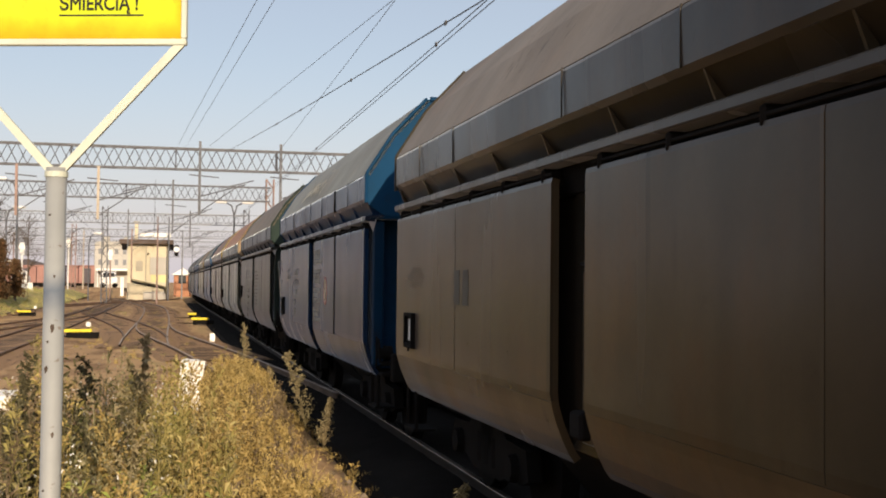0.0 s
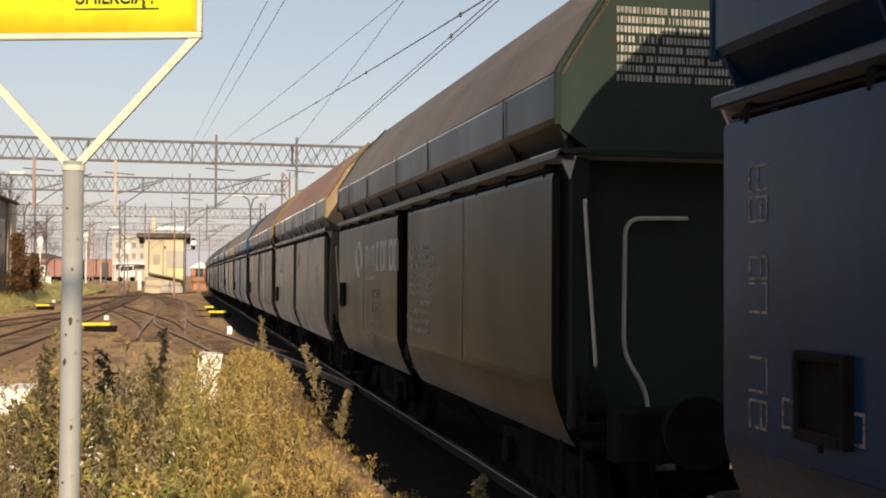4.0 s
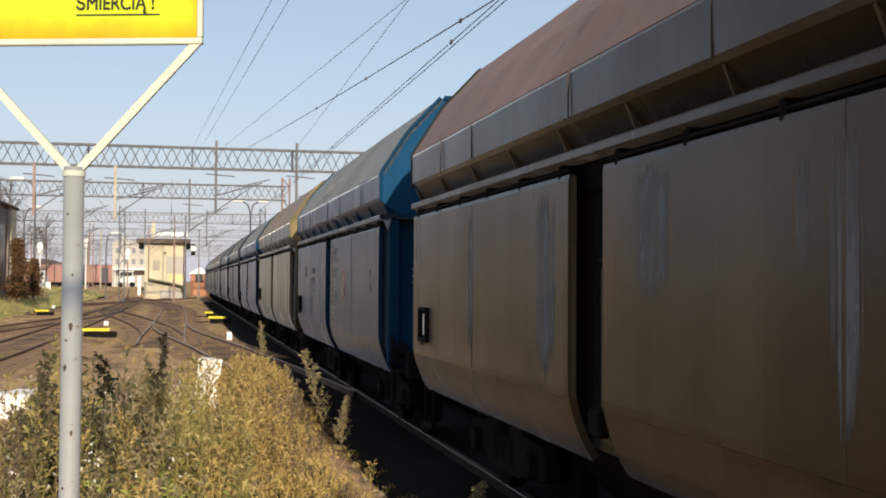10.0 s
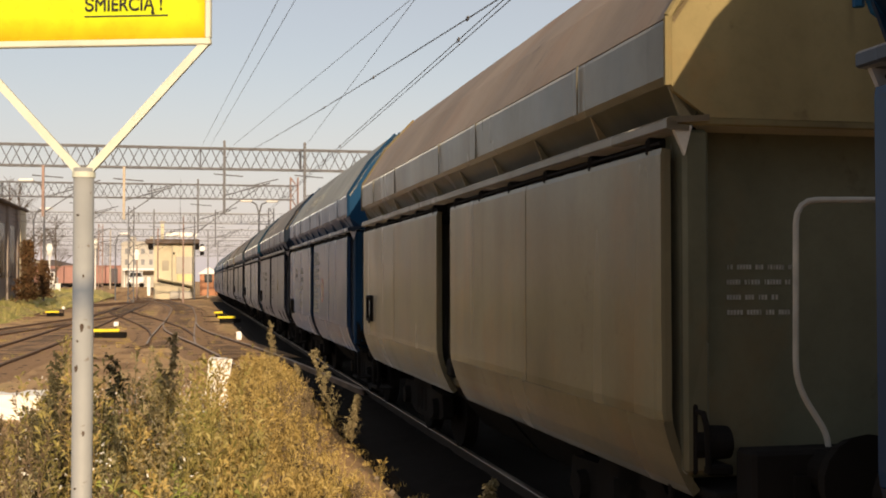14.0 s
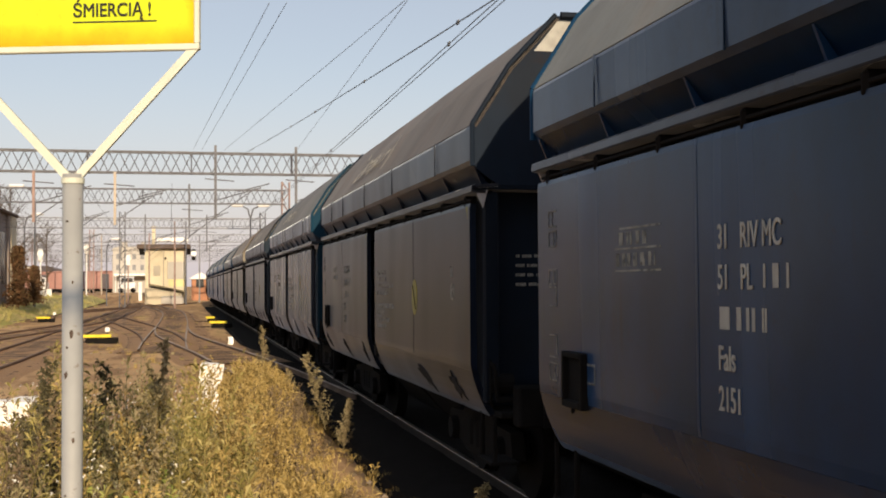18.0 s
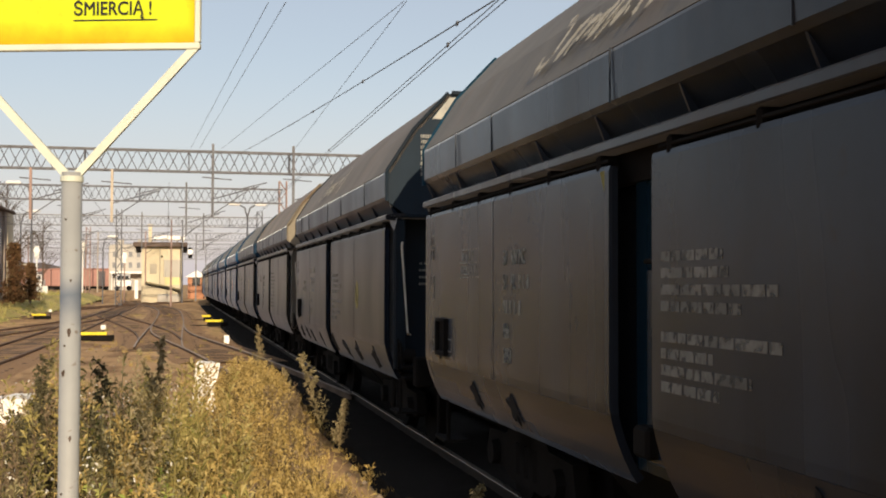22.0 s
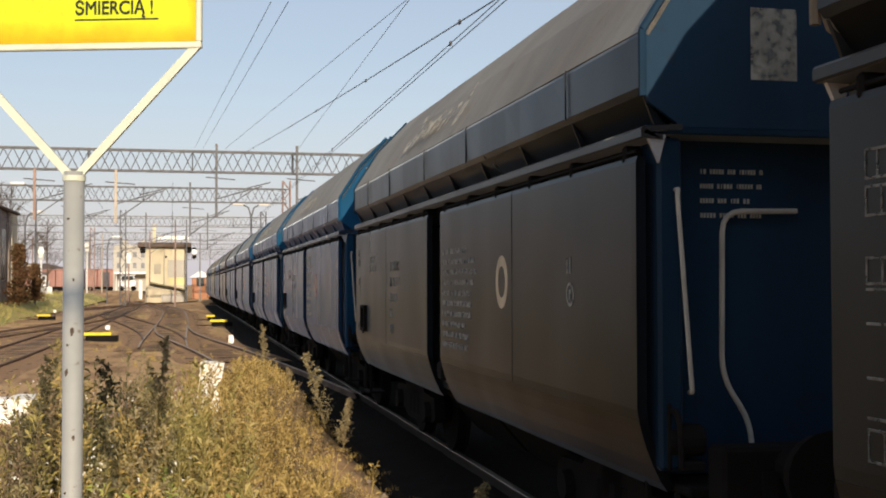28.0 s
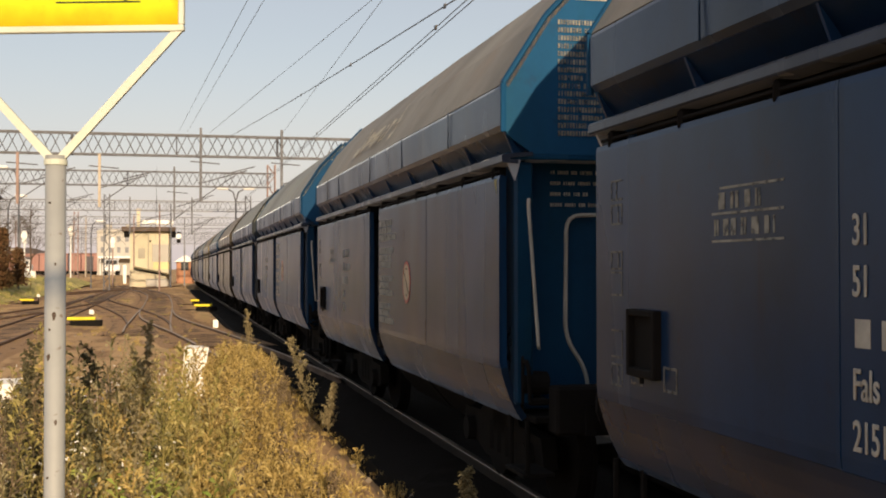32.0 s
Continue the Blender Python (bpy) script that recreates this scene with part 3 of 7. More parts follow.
full = [(-WIDE + i, z) for i, z in [(0.22, 2.80), (0.03, 2.93), (0.0, 3.0)] + ROOF_LINE]
full = full + [(-x, z) for x, z in full[::-1]]
for tag, y in (("n", -HB), ("f", HB - 0.05)):
    M["endwall" + tag] = mesh("end_wall", prism(bmesh.new(), [(x * 0.995, z - 0.004) for x, z in full], y, y + 0.05), END_PAINT)
    bm = bmesh.new()
    yr = y - 0.03 if tag == "n" else y + 0.05
    rim = [(-WIDE + i, z) for i, z in [(0.0, 2.95)] + ROOF_LINE]
    for s in (-1, 1):
        for a_, b_ in zip(rim, rim[1:]):
            rod(bm, (s * -a_[0], yr + 0.015, a_[1]), (s * -b_[0], yr + 0.015, b_[1]), 0.022, 0.022, 6)
    rod(bm, (-0.765, yr + 0.015, 4.24), (0.765, yr + 0.015, 4.24), 0.03, 0.03, 6)
    M["rim" + tag] = mesh("end_rim", bm, END_PAINT)
# the box below: recessed ends with a slope at the corners
inset = 0.30
low = [(-WIDE + 0.20, -HB + inset), (-WIDE + 0.20, HB - inset), (WIDE - 0.20, HB - inset), (WIDE - 0.20, -HB + inset)]
bm = bmesh.new()
box(bm, -WIDE + 0.20, -HB + inset, 0.95, WIDE - 0.20, HB - inset, 2.80)
M["core"] = mesh("hopper_core", bm, PAINT)
for tag, sy in (("n", -1), ("f", 1)):
    ye = sy * (HB - inset)
    M["endplate" + tag] = mesh("end_plate", boxed(-WIDE + 0.24, ye, 0.92, WIDE - 0.24, ye + sy * 0.03, 2.78, bevel=0.01), END_PAINT)
    M["endledge" + tag] = mesh("end_ledge", boxed(-WIDE + 0.02, sy * HB, 2.755, WIDE - 0.02, sy * (HB - inset - 0.1), 2.80, bevel=0.008), PAINT)
    M["apron" + tag] = mesh("end_step", boxed(-WIDE + 0.2, sy * (HB - 0.34), 0.86, WIDE - 0.2, sy * (HB + 0.12), 0.91, bevel=0.01), FRAME_DARK)
    M["headstock" + tag] = mesh("headstock", boxed(-1.25, sy * (HB + 0.12), 0.80, 1.25, sy * (HB + 0.32), 1.14, bevel=0.02), FRAME_DARK)
    for sx in (-1, 1):
        t2 = tag + ("a" if sx < 0 else "b")
        bm = bmesh.new()
        x_, y_ = sx * (WIDE - 0.02), sy * (HB + 0.012)
        v = [bm.verts.new(c_) for c_ in ((x_, y_, 2.75), (sx * (WIDE - 0.13), y_, 2.75), (sx * (WIDE - 0.09), y_, 2.60))]
        w = [bm.verts.new((c_.co.x, c_.co.y - sy * 0.025, c_.co.z)) for c_ in v]
        bm.faces.new(v), bm.faces.new(w[::-1])
        for i in range(3):
            bm.faces.new((v[i], v[(i + 1) % 3], w[(i + 1) % 3], w[i]))
        M["gusset" + t2] = mesh("gusset", bm, PAINT)
        M["corner" + t2] = mesh("corner_post", boxed(sx * (WIDE - 0.10), sy * (HB - 0.03), 0.98, sx * (WIDE - 0.24), sy * (HB - inset - 0.04), 2.74, bevel=0.02), PAINT)
        bm = bmesh.new()
        yy = sy * (HB + 0.05)
        bent(bm, [(sx * (WIDE - 0.24), sy * (HB - 0.2), 2.47), (sx * (WIDE - 0.18), yy, 2.46), (sx * (WIDE - 0.175), yy, 2.43), (sx * (WIDE - 0.25), yy, 1.40), (sx * (WIDE - 0.32), sy * (HB - 0.15), 1.38)], 0.0125)
        M["grab" + t2] = mesh("grab_rail", bm, WHITE_RAIL)
        for key, xx, yy in (("hoop", 0.97, sy * (HB + 0.22)), ("inner_hoop", 1.0, sy * (HB - 0.22))):
            bm = bent(bmesh.new(), [(sx * (xx - 0.46), yy, 2.37), (sx * (xx - 0.01), yy, 2.365), (sx * xx, yy, 1.45), (sx * (xx - 0.17), yy, 1.20), (sx * (xx - 0.18), yy, 1.06 if key == "hoop" else 0.90)], 0.0155, 0.12)
            M[key + t2] = mesh("handrail", bm, WHITE_RAIL)
        bm = bmesh.new()
        chain(bm, [(sx * 1.38, sy * (HB + 0.05), 0.88), (sx * 1.38, sy * (HB + 0.05), 0.50), (sx * 1.38, sy * (HB - 0.36), 0.50), (sx * 1.38, sy * (HB - 0.36), 0.88)], 0.02)
        box(bm, sx * 1.18, sy * (HB + 0.07), 0.475, sx * 1.42, sy * (HB - 0.38), 0.50)
        M["step" + t2] = mesh("foot_step", bm, FRAME_DARK)
        bm = bmesh.new()
        rod(bm, (sx * 0.875, sy * (HB + 0.30), 1.04), (sx * 0.875, sy * (HB + 0.62), 1.04), 0.10, 0.09, 14)
        rod(bm, (sx * 0.875, sy * (HB + 0.60), 1.04), (sx * 0.875, sy * (HB + 0.70), 1.04), 0.20, 0.225, 18)
        M["buffer" + t2] = mesh("buffer", bm, FRAME_DARK)
        bm = boxed(sx * (WIDE - 0.14), sy * (HB - 0.02), 0.98, sx * (WIDE - 0.17), sy * (HB - 0.26), 1.34, bevel=0.012)
        rod(bm, (sx * (WIDE - 0.15), sy * (HB - 0.10), 1.13), (sx * (WIDE - 0.36), sy * (HB - 0.10), 1.13), 0.10, 0.085, 14)
        rod(bm, (sx * (WIDE - 0.12), sy * (HB - 0.10), 1.13), (sx * (WIDE - 0.15), sy * (HB - 0.10), 1.13), 0.055, 0.055, 10)
        chain(bm, [(sx * (WIDE - 0.16), sy * (HB - 0.02), 1.30), (sx * (WIDE - 0.16), sy * (HB + 0.05), 1.30), (sx * (WIDE - 0.17), sy * (HB + 0.07), 1.24), (sx * (WIDE - 0.18), sy * (HB + 0.07), 1.02)], 0.016)
        box(bm, sx * (WIDE - 0.20), sy * (HB + 0.02), 0.98, sx * (WIDE - 0.34), sy * (HB - 0.22), 1.03, bevel=0.01)
        M["valve" + t2] = mesh("valve_box", bm, FRAME_DARK)
    bm = bmesh.new()
    chain(bm, [(0, sy * (HB + 0.3), 1.02), (0, sy * (HB + 0.55), 1.0), (0, sy * (HB + 0.72), 0.92), (0, sy * (HB + 0.86), 0.93)], 0.045)
    M["coupling" + tag] = mesh("coupling", bm, FRAME_DARK)
    bm = chain(bmesh.new(), [(0.3, sy * (HB + 0.3), 0.85), (0.3, sy * (HB + 0.5), 0.66), (0.2, sy * (HB + 0.72), 0.58)], 0.025)
    M["hose" + tag] = mesh("brake_hose", bm, FRAME_DARK)
bm = boxed(-WIDE - 0.010, 4.46, 1.45, -WIDE + 0.015, 4.78, 1.75)
for y0, y1, z0, z1 in ((4.44, 4.475, 1.43, 1.77), (4.765, 4.80, 1.43, 1.77), (4.475, 4.765, 1.735, 1.77), (4.475, 4.765, 1.43, 1.475)):
    box(bm, -WIDE - 0.045, y0, z0, -WIDE + 0.015, y1, z1, bevel=0.006)
rod(bm, (-WIDE - 0.03, 4.62, 1.40), (-WIDE - 0.03, 4.62, 1.44), 0.012, 0.012, 6)
M["doc_box"] = mesh("document_box", bm, FRAME_DARK)
M["doc_card"] = mesh("document_card", boxed(-WIDE - 0.016, 4.55, 1.50, -WIDE - 0.011, 4.69, 1.71), CARD)

# coal heap inside the open top
bm = bmesh.new()
nx, ny = 7, 60
g = [[bm.verts.new((-0.74 + 1.48 * i / nx, -HB + 0.06 + (2 * HB - 0.12) * j / ny,
                    4.10 + 0.10 * (1 - (2 * i / nx - 1) ** 2) + 0.09 * noise.noise((i * 0.9, j * 0.7, 4.0)) + 0.05 * noise.noise((i * 2.9, j * 2.3, 1.0))))
      for j in range(ny + 1)] for i in range(nx + 1)]
for i in range(nx):
    for j in range(ny):
        bm.faces.new((g[i][j], g[i + 1][j], g[i + 1][j + 1], g[i][j + 1]))
M["coal"] = mesh("coal_load", bm, COAL)

# bogie, about its own centre
for sx, tag in ((-1, "a"), (1, "b")):
    bm = bmesh.new()
    x0, x1 = sx * 0.93, sx * 1.05
    ol = [(-1.25, 0.40), (-1.18, 0.64), (-0.62, 0.66), (-0.45, 0.78), (0.45, 0.78), (0.62, 0.66), (1.18, 0.64), (1.25, 0.40), (1.05, 0.34), (0.72, 0.36), (0.45, 0.28), (-0.45, 0.28), (-0.72, 0.36), (-1.05, 0.34)]
    a_ = [bm.verts.new((x0, y, z)) for y, z in ol]
    b_ = [bm.verts.new((x1, y, z)) for y, z in ol]
    bm.faces.new(a_), bm.faces.new(b_[::-1])
    for i in range(len(ol)):
        j = (i + 1) % len(ol)
        bm.faces.new((a_[i], a_[j], b_[j], b_[i]))
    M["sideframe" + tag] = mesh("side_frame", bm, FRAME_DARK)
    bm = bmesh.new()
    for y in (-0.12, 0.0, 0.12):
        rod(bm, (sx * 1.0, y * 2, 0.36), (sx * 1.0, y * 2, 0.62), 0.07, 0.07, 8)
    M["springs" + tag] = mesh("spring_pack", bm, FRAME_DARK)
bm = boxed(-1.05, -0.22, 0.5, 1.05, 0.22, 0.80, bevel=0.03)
# outlets of this wagon type, unseen; added to keep sky glints off the rails
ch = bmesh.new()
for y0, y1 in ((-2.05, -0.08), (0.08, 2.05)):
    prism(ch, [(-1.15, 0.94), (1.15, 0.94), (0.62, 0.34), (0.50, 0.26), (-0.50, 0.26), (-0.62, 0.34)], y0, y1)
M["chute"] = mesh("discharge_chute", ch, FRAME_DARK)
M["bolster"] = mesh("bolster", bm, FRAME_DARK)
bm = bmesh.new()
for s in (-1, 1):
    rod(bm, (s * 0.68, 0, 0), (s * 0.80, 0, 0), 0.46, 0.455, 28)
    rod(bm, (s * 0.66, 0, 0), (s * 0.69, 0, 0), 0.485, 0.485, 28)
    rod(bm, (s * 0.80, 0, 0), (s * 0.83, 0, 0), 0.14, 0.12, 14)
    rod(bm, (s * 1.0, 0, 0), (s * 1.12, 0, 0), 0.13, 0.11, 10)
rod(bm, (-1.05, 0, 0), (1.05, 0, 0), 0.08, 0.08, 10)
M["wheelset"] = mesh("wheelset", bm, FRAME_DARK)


# marks on the doors: rows of bars where the stencilled writing cannot be read
def bars(rows_, y, z, w, h, gap, seed, face):
    """Rows of short bars: each row is a list of word lengths as shares of w; face draws one bar."""
    rnd = random.Random(seed)
    bm = bmesh.new()
    for r in range(rows_):
        y_ = 0.0
        end = w * rnd.uniform(0.65, 1.0)
        while y_ < end:
            ln = min(rnd.uniform(0.05, 0.22) * w + 0.02, end - y_ + 0.01)
            face(bm, y + y_, y + y_ + ln, z - r * (h + gap), z - r * (h + gap) - h)
            y_ += ln + 0.02
    return bm


GLYPH = random.Random(3)


def glyph(draw):
    """A plain bar in place of a letter, or two thin ones."""
    k_ = GLYPH.random()
    if k_ < 0.45:
        draw(0.10, 0.72, 0.0, 1.0)
    elif k_ < 0.85:
        draw(0.08, 0.30, 0.0, 1.0)
        draw(0.48, 0.70, 0.0, 1.0)
    else:
        draw(0.30, 0.52, 0.0, 1.0)


def side_face(x):
    def draw(bm, y0, y1, z0, z1):
        # one bar for a word; the far end comes first on this side
        box(bm, x, -y0, z1, x + 0.003, -y1, z0)
    return draw


def side_digits(x):
    def draw(bm, y0, y1, z0, z1):
        # bars of a letter's width
        n = max(1, int((y1 - y0) / (0.80 * (z0 - z1))))
        for i in range(n):
            c_ = (y1 - y0) / n
            a_ = -(y0 + c_ * i)
            glyph(lambda u0, u1, w0, w1: box(bm, x, a_ - c_ * u0, z1 + (z0 - z1) * w0, x + 0.003, a_ - c_ * u1, z1 + (z0 - z1) * w1))
    return draw


def end_face(y):
    def draw(bm, x0, x1, z0, z1):
        n = max(1, int((x1 - x0) / (0.62 * (z0 - z1))))
        for i in range(n):
            c_ = (x1 - x0) / n
            a_ = x0 + c_ * i
            glyph(lambda u0, u1, w0, w1: box(bm, a_ + c_ * u0, y - 0.006, z1 + (z0 - z1) * w0, a_ + c_ * u1, y, z1 + (z0 - z1) * w1))
    return draw


SX = -WIDE - 0.0035
M["side_text"] = mesh("stencilled_text", bars(10, 0.40, 2.28, 1.35, 0.045, 0.048, 4, side_face(SX)), MARK_FAINT)


def grouped(sizes, y, z, h, gap, step):
    """Groups of rows of worn dashes: sizes holds the row widths of each group."""
    bm = bmesh.new()
    for group in sizes:
        for r, wd in enumerate(group):
            bm2 = bars(1, y, z - r * (h + gap), wd / 0.82, h, gap, r + int(z * 100), side_face(SX))
            me_ = bpy.data.meshes.new("row")
            bm2.to_mesh(me_)
            bm2.free()
            bm.from_mesh(me_)
            bpy.data.meshes.remove(me_)
        z -= len(group) * (h + gap) + step
    return bm


M["group_text"] = mesh("stencilled_text", grouped(((0.80, 0.72, 0.85), (0.76, 0.62, 0.80), (0.80, 0.66, 0.70), (0.66, 0.70, 0.82)), 0.36, 2.50, 0.066, 0.013, 0.066), MARK_FADED)
M["block_text"] = mesh("stencilled_text", grouped(((0.66, 0.92, 1.0, 0.70), (1.05, 0.58, 1.16, 0.54)), 0.42, 2.14, 0.050, 0.032, 0.07), MARK_FAINT)
bm = bars(1, -3.80, 2.245, 0.50, 0.072, 0.05, 61, side_digits(SX))
row = bars(1, -3.84, 2.13, 0.58, 0.072, 0.05, 62, side_digits(SX))
me_ = bpy.data.meshes.new("row")
row.to_mesh(me_)
row.free()
bm.from_mesh(me_)
bpy.data.meshes.remove(me_)
for z in (2.26, 2.15, 2.03):
    box(bm, SX, 3.22, z, SX + 0.006, 3.86 - (0.08 if z > 2.2 else 0.0), z + 0.010)
M["load_table"] = mesh("load_table", bm, MARK_FADED)
bm = bmesh.new()
for z, ht, parts_ in ((2.44, 0.10, 3), (2.31, 0.10, 4), (2.06, 0.09, 4), (1.95, 0.12, 2), (1.64, 0.14, 2), (1.46, 0.11, 4)):
    for a_, b_ in ((z, z - 0.010), (z - ht, z - ht - 0.010)):
        box(bm, SX, 4.90, a_, SX + 0.006, 5.06, b_)
    for q in range(parts_):
        if (q + parts_) % 3:
            yy = 4.90 + 0.15 * q / (parts_ - 1)
            box(bm, SX, yy, z, SX + 0.006, yy + 0.010, z - ht)
M["edge_marks"] = mesh("brake_mark", bm, MARK_FAINT)
M["end_text"] = mesh("warning_text", bars(8, -1.14, 3.74, 2.1, 0.042, 0.022, 12, end_face(-HB - 0.002)), MARK_WHITE)
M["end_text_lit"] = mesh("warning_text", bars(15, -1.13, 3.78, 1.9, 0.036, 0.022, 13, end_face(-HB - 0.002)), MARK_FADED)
M["end_dates"] = mesh("date_mark", bars(4, -1.10, 2.60, 0.38, 0.026, 0.055, 15, end_face(-HB + inset - 0.032)), MARK_WHITE)
bm = bars(1, 4.10, 2.13, 0.12, 0.10, 0.05, 21, side_digits(SX))
disc(bm, SX, -4.17, 1.90, 0.075, 0.006, 20, 0.055)
box(bm, SX, -4.15, 1.87, SX + 0.006, -4.19, 1.93)
M["near_code"] = mesh("code_mark", bm, MARK_FADED)
bm = bmesh.new()
for y0, z0 in ((4.62, 1.34), (4.20, 1.34)):
    for a_, b_, c_, d_ in ((0, 0, 0.16, 0.012), (0, 0.11, 0.16, 0.122), (0, 0.012, 0.012, 0.11), (0.148, 0.012, 0.16, 0.11)):
        box(bm, SX, y0 + a_, z0 + 0.03 + b_, SX + 0.006, y0 + c_, z0 + 0.03 + d_)
M["low_frames"] = mesh("framed_mark", bm, MARK_FAINT)
CIRC_Y, CIRC_Z = -1.80, 1.92


def oval(bm, k_=0.86):
    """Narrows a round plate along the wagon."""
    for v_ in bm.verts:
        v_.co.y = CIRC_Y + (v_.co.y - CIRC_Y) * k_
    return bm


M["ring"] = mesh("prohibition_ring", oval(disc(bmesh.new(), SX - 0.001, CIRC_Y, CIRC_Z, 0.212, 0.004, 32, 0.185)), MARK_RED)
bm = oval(disc(bmesh.new(), SX, CIRC_Y, CIRC_Z, 0.19, 0.006, 28))
M["ring_disc"] = mesh("prohibition_disc", bm, MARK_CREAM)
bm = bmesh.new()
rod(bm, (SX - 0.001, CIRC_Y + 0.125, CIRC_Z + 0.12), (SX - 0.001, CIRC_Y - 0.125, CIRC_Z - 0.12), 0.005, 0.005, 4)
for z_ in (0.135, -0.13):
    box(bm, SX - 0.001, CIRC_Y - 0.035, CIRC_Z + z_ - 0.008, SX + 0.002, CIRC_Y + 0.035, CIRC_Z + z_ + 0.008)
M["ring_bar"] = mesh("prohibition_bar", bm, FRAME_DARK)
M["yellow_disc"] = mesh("yellow_spot", oval(disc(bmesh.new(), SX, CIRC_Y, CIRC_Z, 0.185, 0.006, 28), 0.74), MARK_YELLOW)
bm = bmesh.new()
rod(bm, (SX - 0.002, CIRC_Y + 0.07, CIRC_Z + 0.12), (SX - 0.002, CIRC_Y - 0.07, CIRC_Z - 0.12), 0.005, 0.005, 4)
M["spot_bar"] = mesh("spot_bar", bm, FRAME_DARK)
M["dull_disc"] = mesh("yellow_spot", oval(disc(bmesh.new(), SX, CIRC_Y, CIRC_Z, 0.17, 0.006, 28), 0.7), MARK_OCHRE)
rnd = random.Random(17)
for i in range(4):
    # a rubbed patch lying on the tilted lower flap
    pts = [(math.cos(a_ * math.tau / 26), math.sin(a_ * math.tau / 26), 0.75 + 0.9 * noise.noise((2.2 * math.cos(a_ * math.tau / 26), 2.2 * math.sin(a_ * math.tau / 26), 3.7 * i)) + rnd.uniform(-0.09, 0.09)) for a_ in range(26)]
    bm = bmesh.new()
    v = []
    for cy, cz, far_ in pts:
        z = 1.06 + 0.13 * cz * far_
        v.append(bm.verts.new((-WIDE + flap_in(z) - 0.010, 0.20 * cy * far_ + (0.16 - 0.05 * i) * cz * far_, z)))
    bm.faces.new(v)
    w = bmesh.ops.extrude_face_region(bm, geom=bm.faces[:])["geom"]
    bmesh.ops.translate(bm, verts=[q for q in w if isinstance(q, bmesh.types.BMVert)], vec=(0.008, 0, 0))
    M["rub%d" % i] = mesh("rubbed_patch", bm, RUB)
M["white_ring"] = mesh("pale_ring", oval(disc(bmesh.new(), SX, CIRC_Y, CIRC_Z, 0.2, 0.006, 28, 0.12)), MARK_CREAM)
for tag, y0 in (("n", -HB + 0.085), ("f", 0.305)):
    bm = bmesh.new()
    v = [bm.verts.new(c_) for c_ in ((SX, y0, 2.62), (SX, y0 + 0.14, 2.62), (SX, y0, 2.38))]
    bm.faces.new(v)
    w = bmesh.ops.extrude_face_region(bm, geom=bm.faces[:])["geom"]
    bmesh.ops.translate(bm, verts=[q for q in w if isinstance(q, bmesh.types.BMVert)], vec=(0.006, 0, 0))
    M["corner_flash" + tag] = mesh("corner_flash", bm, MARK_FLASH)
# a big painted emblem and a row of blocks in place of a name
bm = bmesh.new()
for (pts) in ([(0, 0.10), (0.0, 0.42), (0.28, 0.72), (0.18, 0.40), (0.26, 0.06), (0.46, -0.28), (0.24, -0.28)], [(0.22, 0.72), (0.42, 0.72), (0.66, 0.34), (0.62, 0.08), (0.38, -0.16), (0.48, 0.14), (0.40, 0.42)]):
    v = [bm.verts.new((SX, 3.58 - p * 1.09, 2.09 + q * 0.49)) for p, q in pts]
    bm.faces.new(v)
    w = bmesh.ops.extrude_face_region(bm, geom=[bm.faces[-1]] if False else list({f for q in v for f in q.link_faces}))["geom"]
    bmesh.ops.translate(bm, verts=[q for q in w if isinstance(q, bmesh.types.BMVert)], vec=(0.005, 0, 0))
M["emblem"] = mesh("emblem", bm, MARK_WHITE)


def frame_block(bm, y, z, w, h, t, open_side=""):
    """A block letter shape without meaning: a thick outline, open on a side."""
    if "l" not in open_side:
        box(bm, SX, -y, z, SX + 0.005, -(y + t), z + h)
    if "r" not in open_side:
        box(bm, SX, -(y + w - t), z, SX + 0.005, -(y + w), z + h)
    if "t" not in open_side:
        box(bm, SX, -(y + t), z + h - t, SX + 0.005, -(y + w - t), z + h)
    if "b" not in open_side:
        box(bm, SX, -(y + t), z, SX + 0.005, -(y + w - t), z + t)


bm = bmesh.new()
for i, (wd, os_) in enumerate(((0.20, "b"), (0.20, "tb"), (0.20, "b"), (0.0, ""), (0.27, "r"), (0.27, ""), (0.20, "br"), (0.27, ""), (0.27, ""))):
    if wd:
        big = i > 3
        frame_block(bm, -2.62 + (0.245 * i if not big else 0.84 + (i - 4) * 0.31), 2.03 if big else 2.09, wd, 0.36 if big else 0.27, 0.07 if big else 0.05, os_)
M["name_blocks"] = mesh("painted_block", bm, MARK_WHITE)
M["group_bars"] = mesh("small_painted_bar", bars(1, -2.60, 1.97, 0.85, 0.05, 0.05, 30, side_digits(SX)), MARK_WHITE)
for key, ink in (("bar_number", MARK_WHITE), ("bar_faint", MARK_FADED)):
    bm = bars(1, -2.50, 1.86, 0.62, 0.10, 0.05, 8, side_digits(SX))
    bars_ = bars(1, -2.10, 2.045, 0.30, 0.10, 0.05, 5, side_digits(SX))
    me_ = bpy.data.meshes.new("row")
    bars_.to_mesh(me_)
    bars_.free()
    bm.from_mesh(me_)
    bpy.data.meshes.remove(me_)
    M[key] = mesh("stencilled_number", bm, ink)
bm = bmesh.new()
for y0 in (2.73, 2.44):
    box(bm, SX, y0 - 0.09, 1.80, SX + 0.005, y0 + 0.09, 2.09)
M["pale_squares"] = mesh("pale_square", bm, simple("pale_scuffed_patch", (0.125, 0.115, 0.095), 0.8, 0.0, 0.4, 9))
bm = disc(bmesh.new(), SX, 0, 0, 0.19, 0.006, 24)
for q in bm.verts:
    q.co.y = -0.855 + q.co.y * 0.72
    q.co.z += 2.26
M["stain"] = mesh("rust_stain", bm, RUSTY)
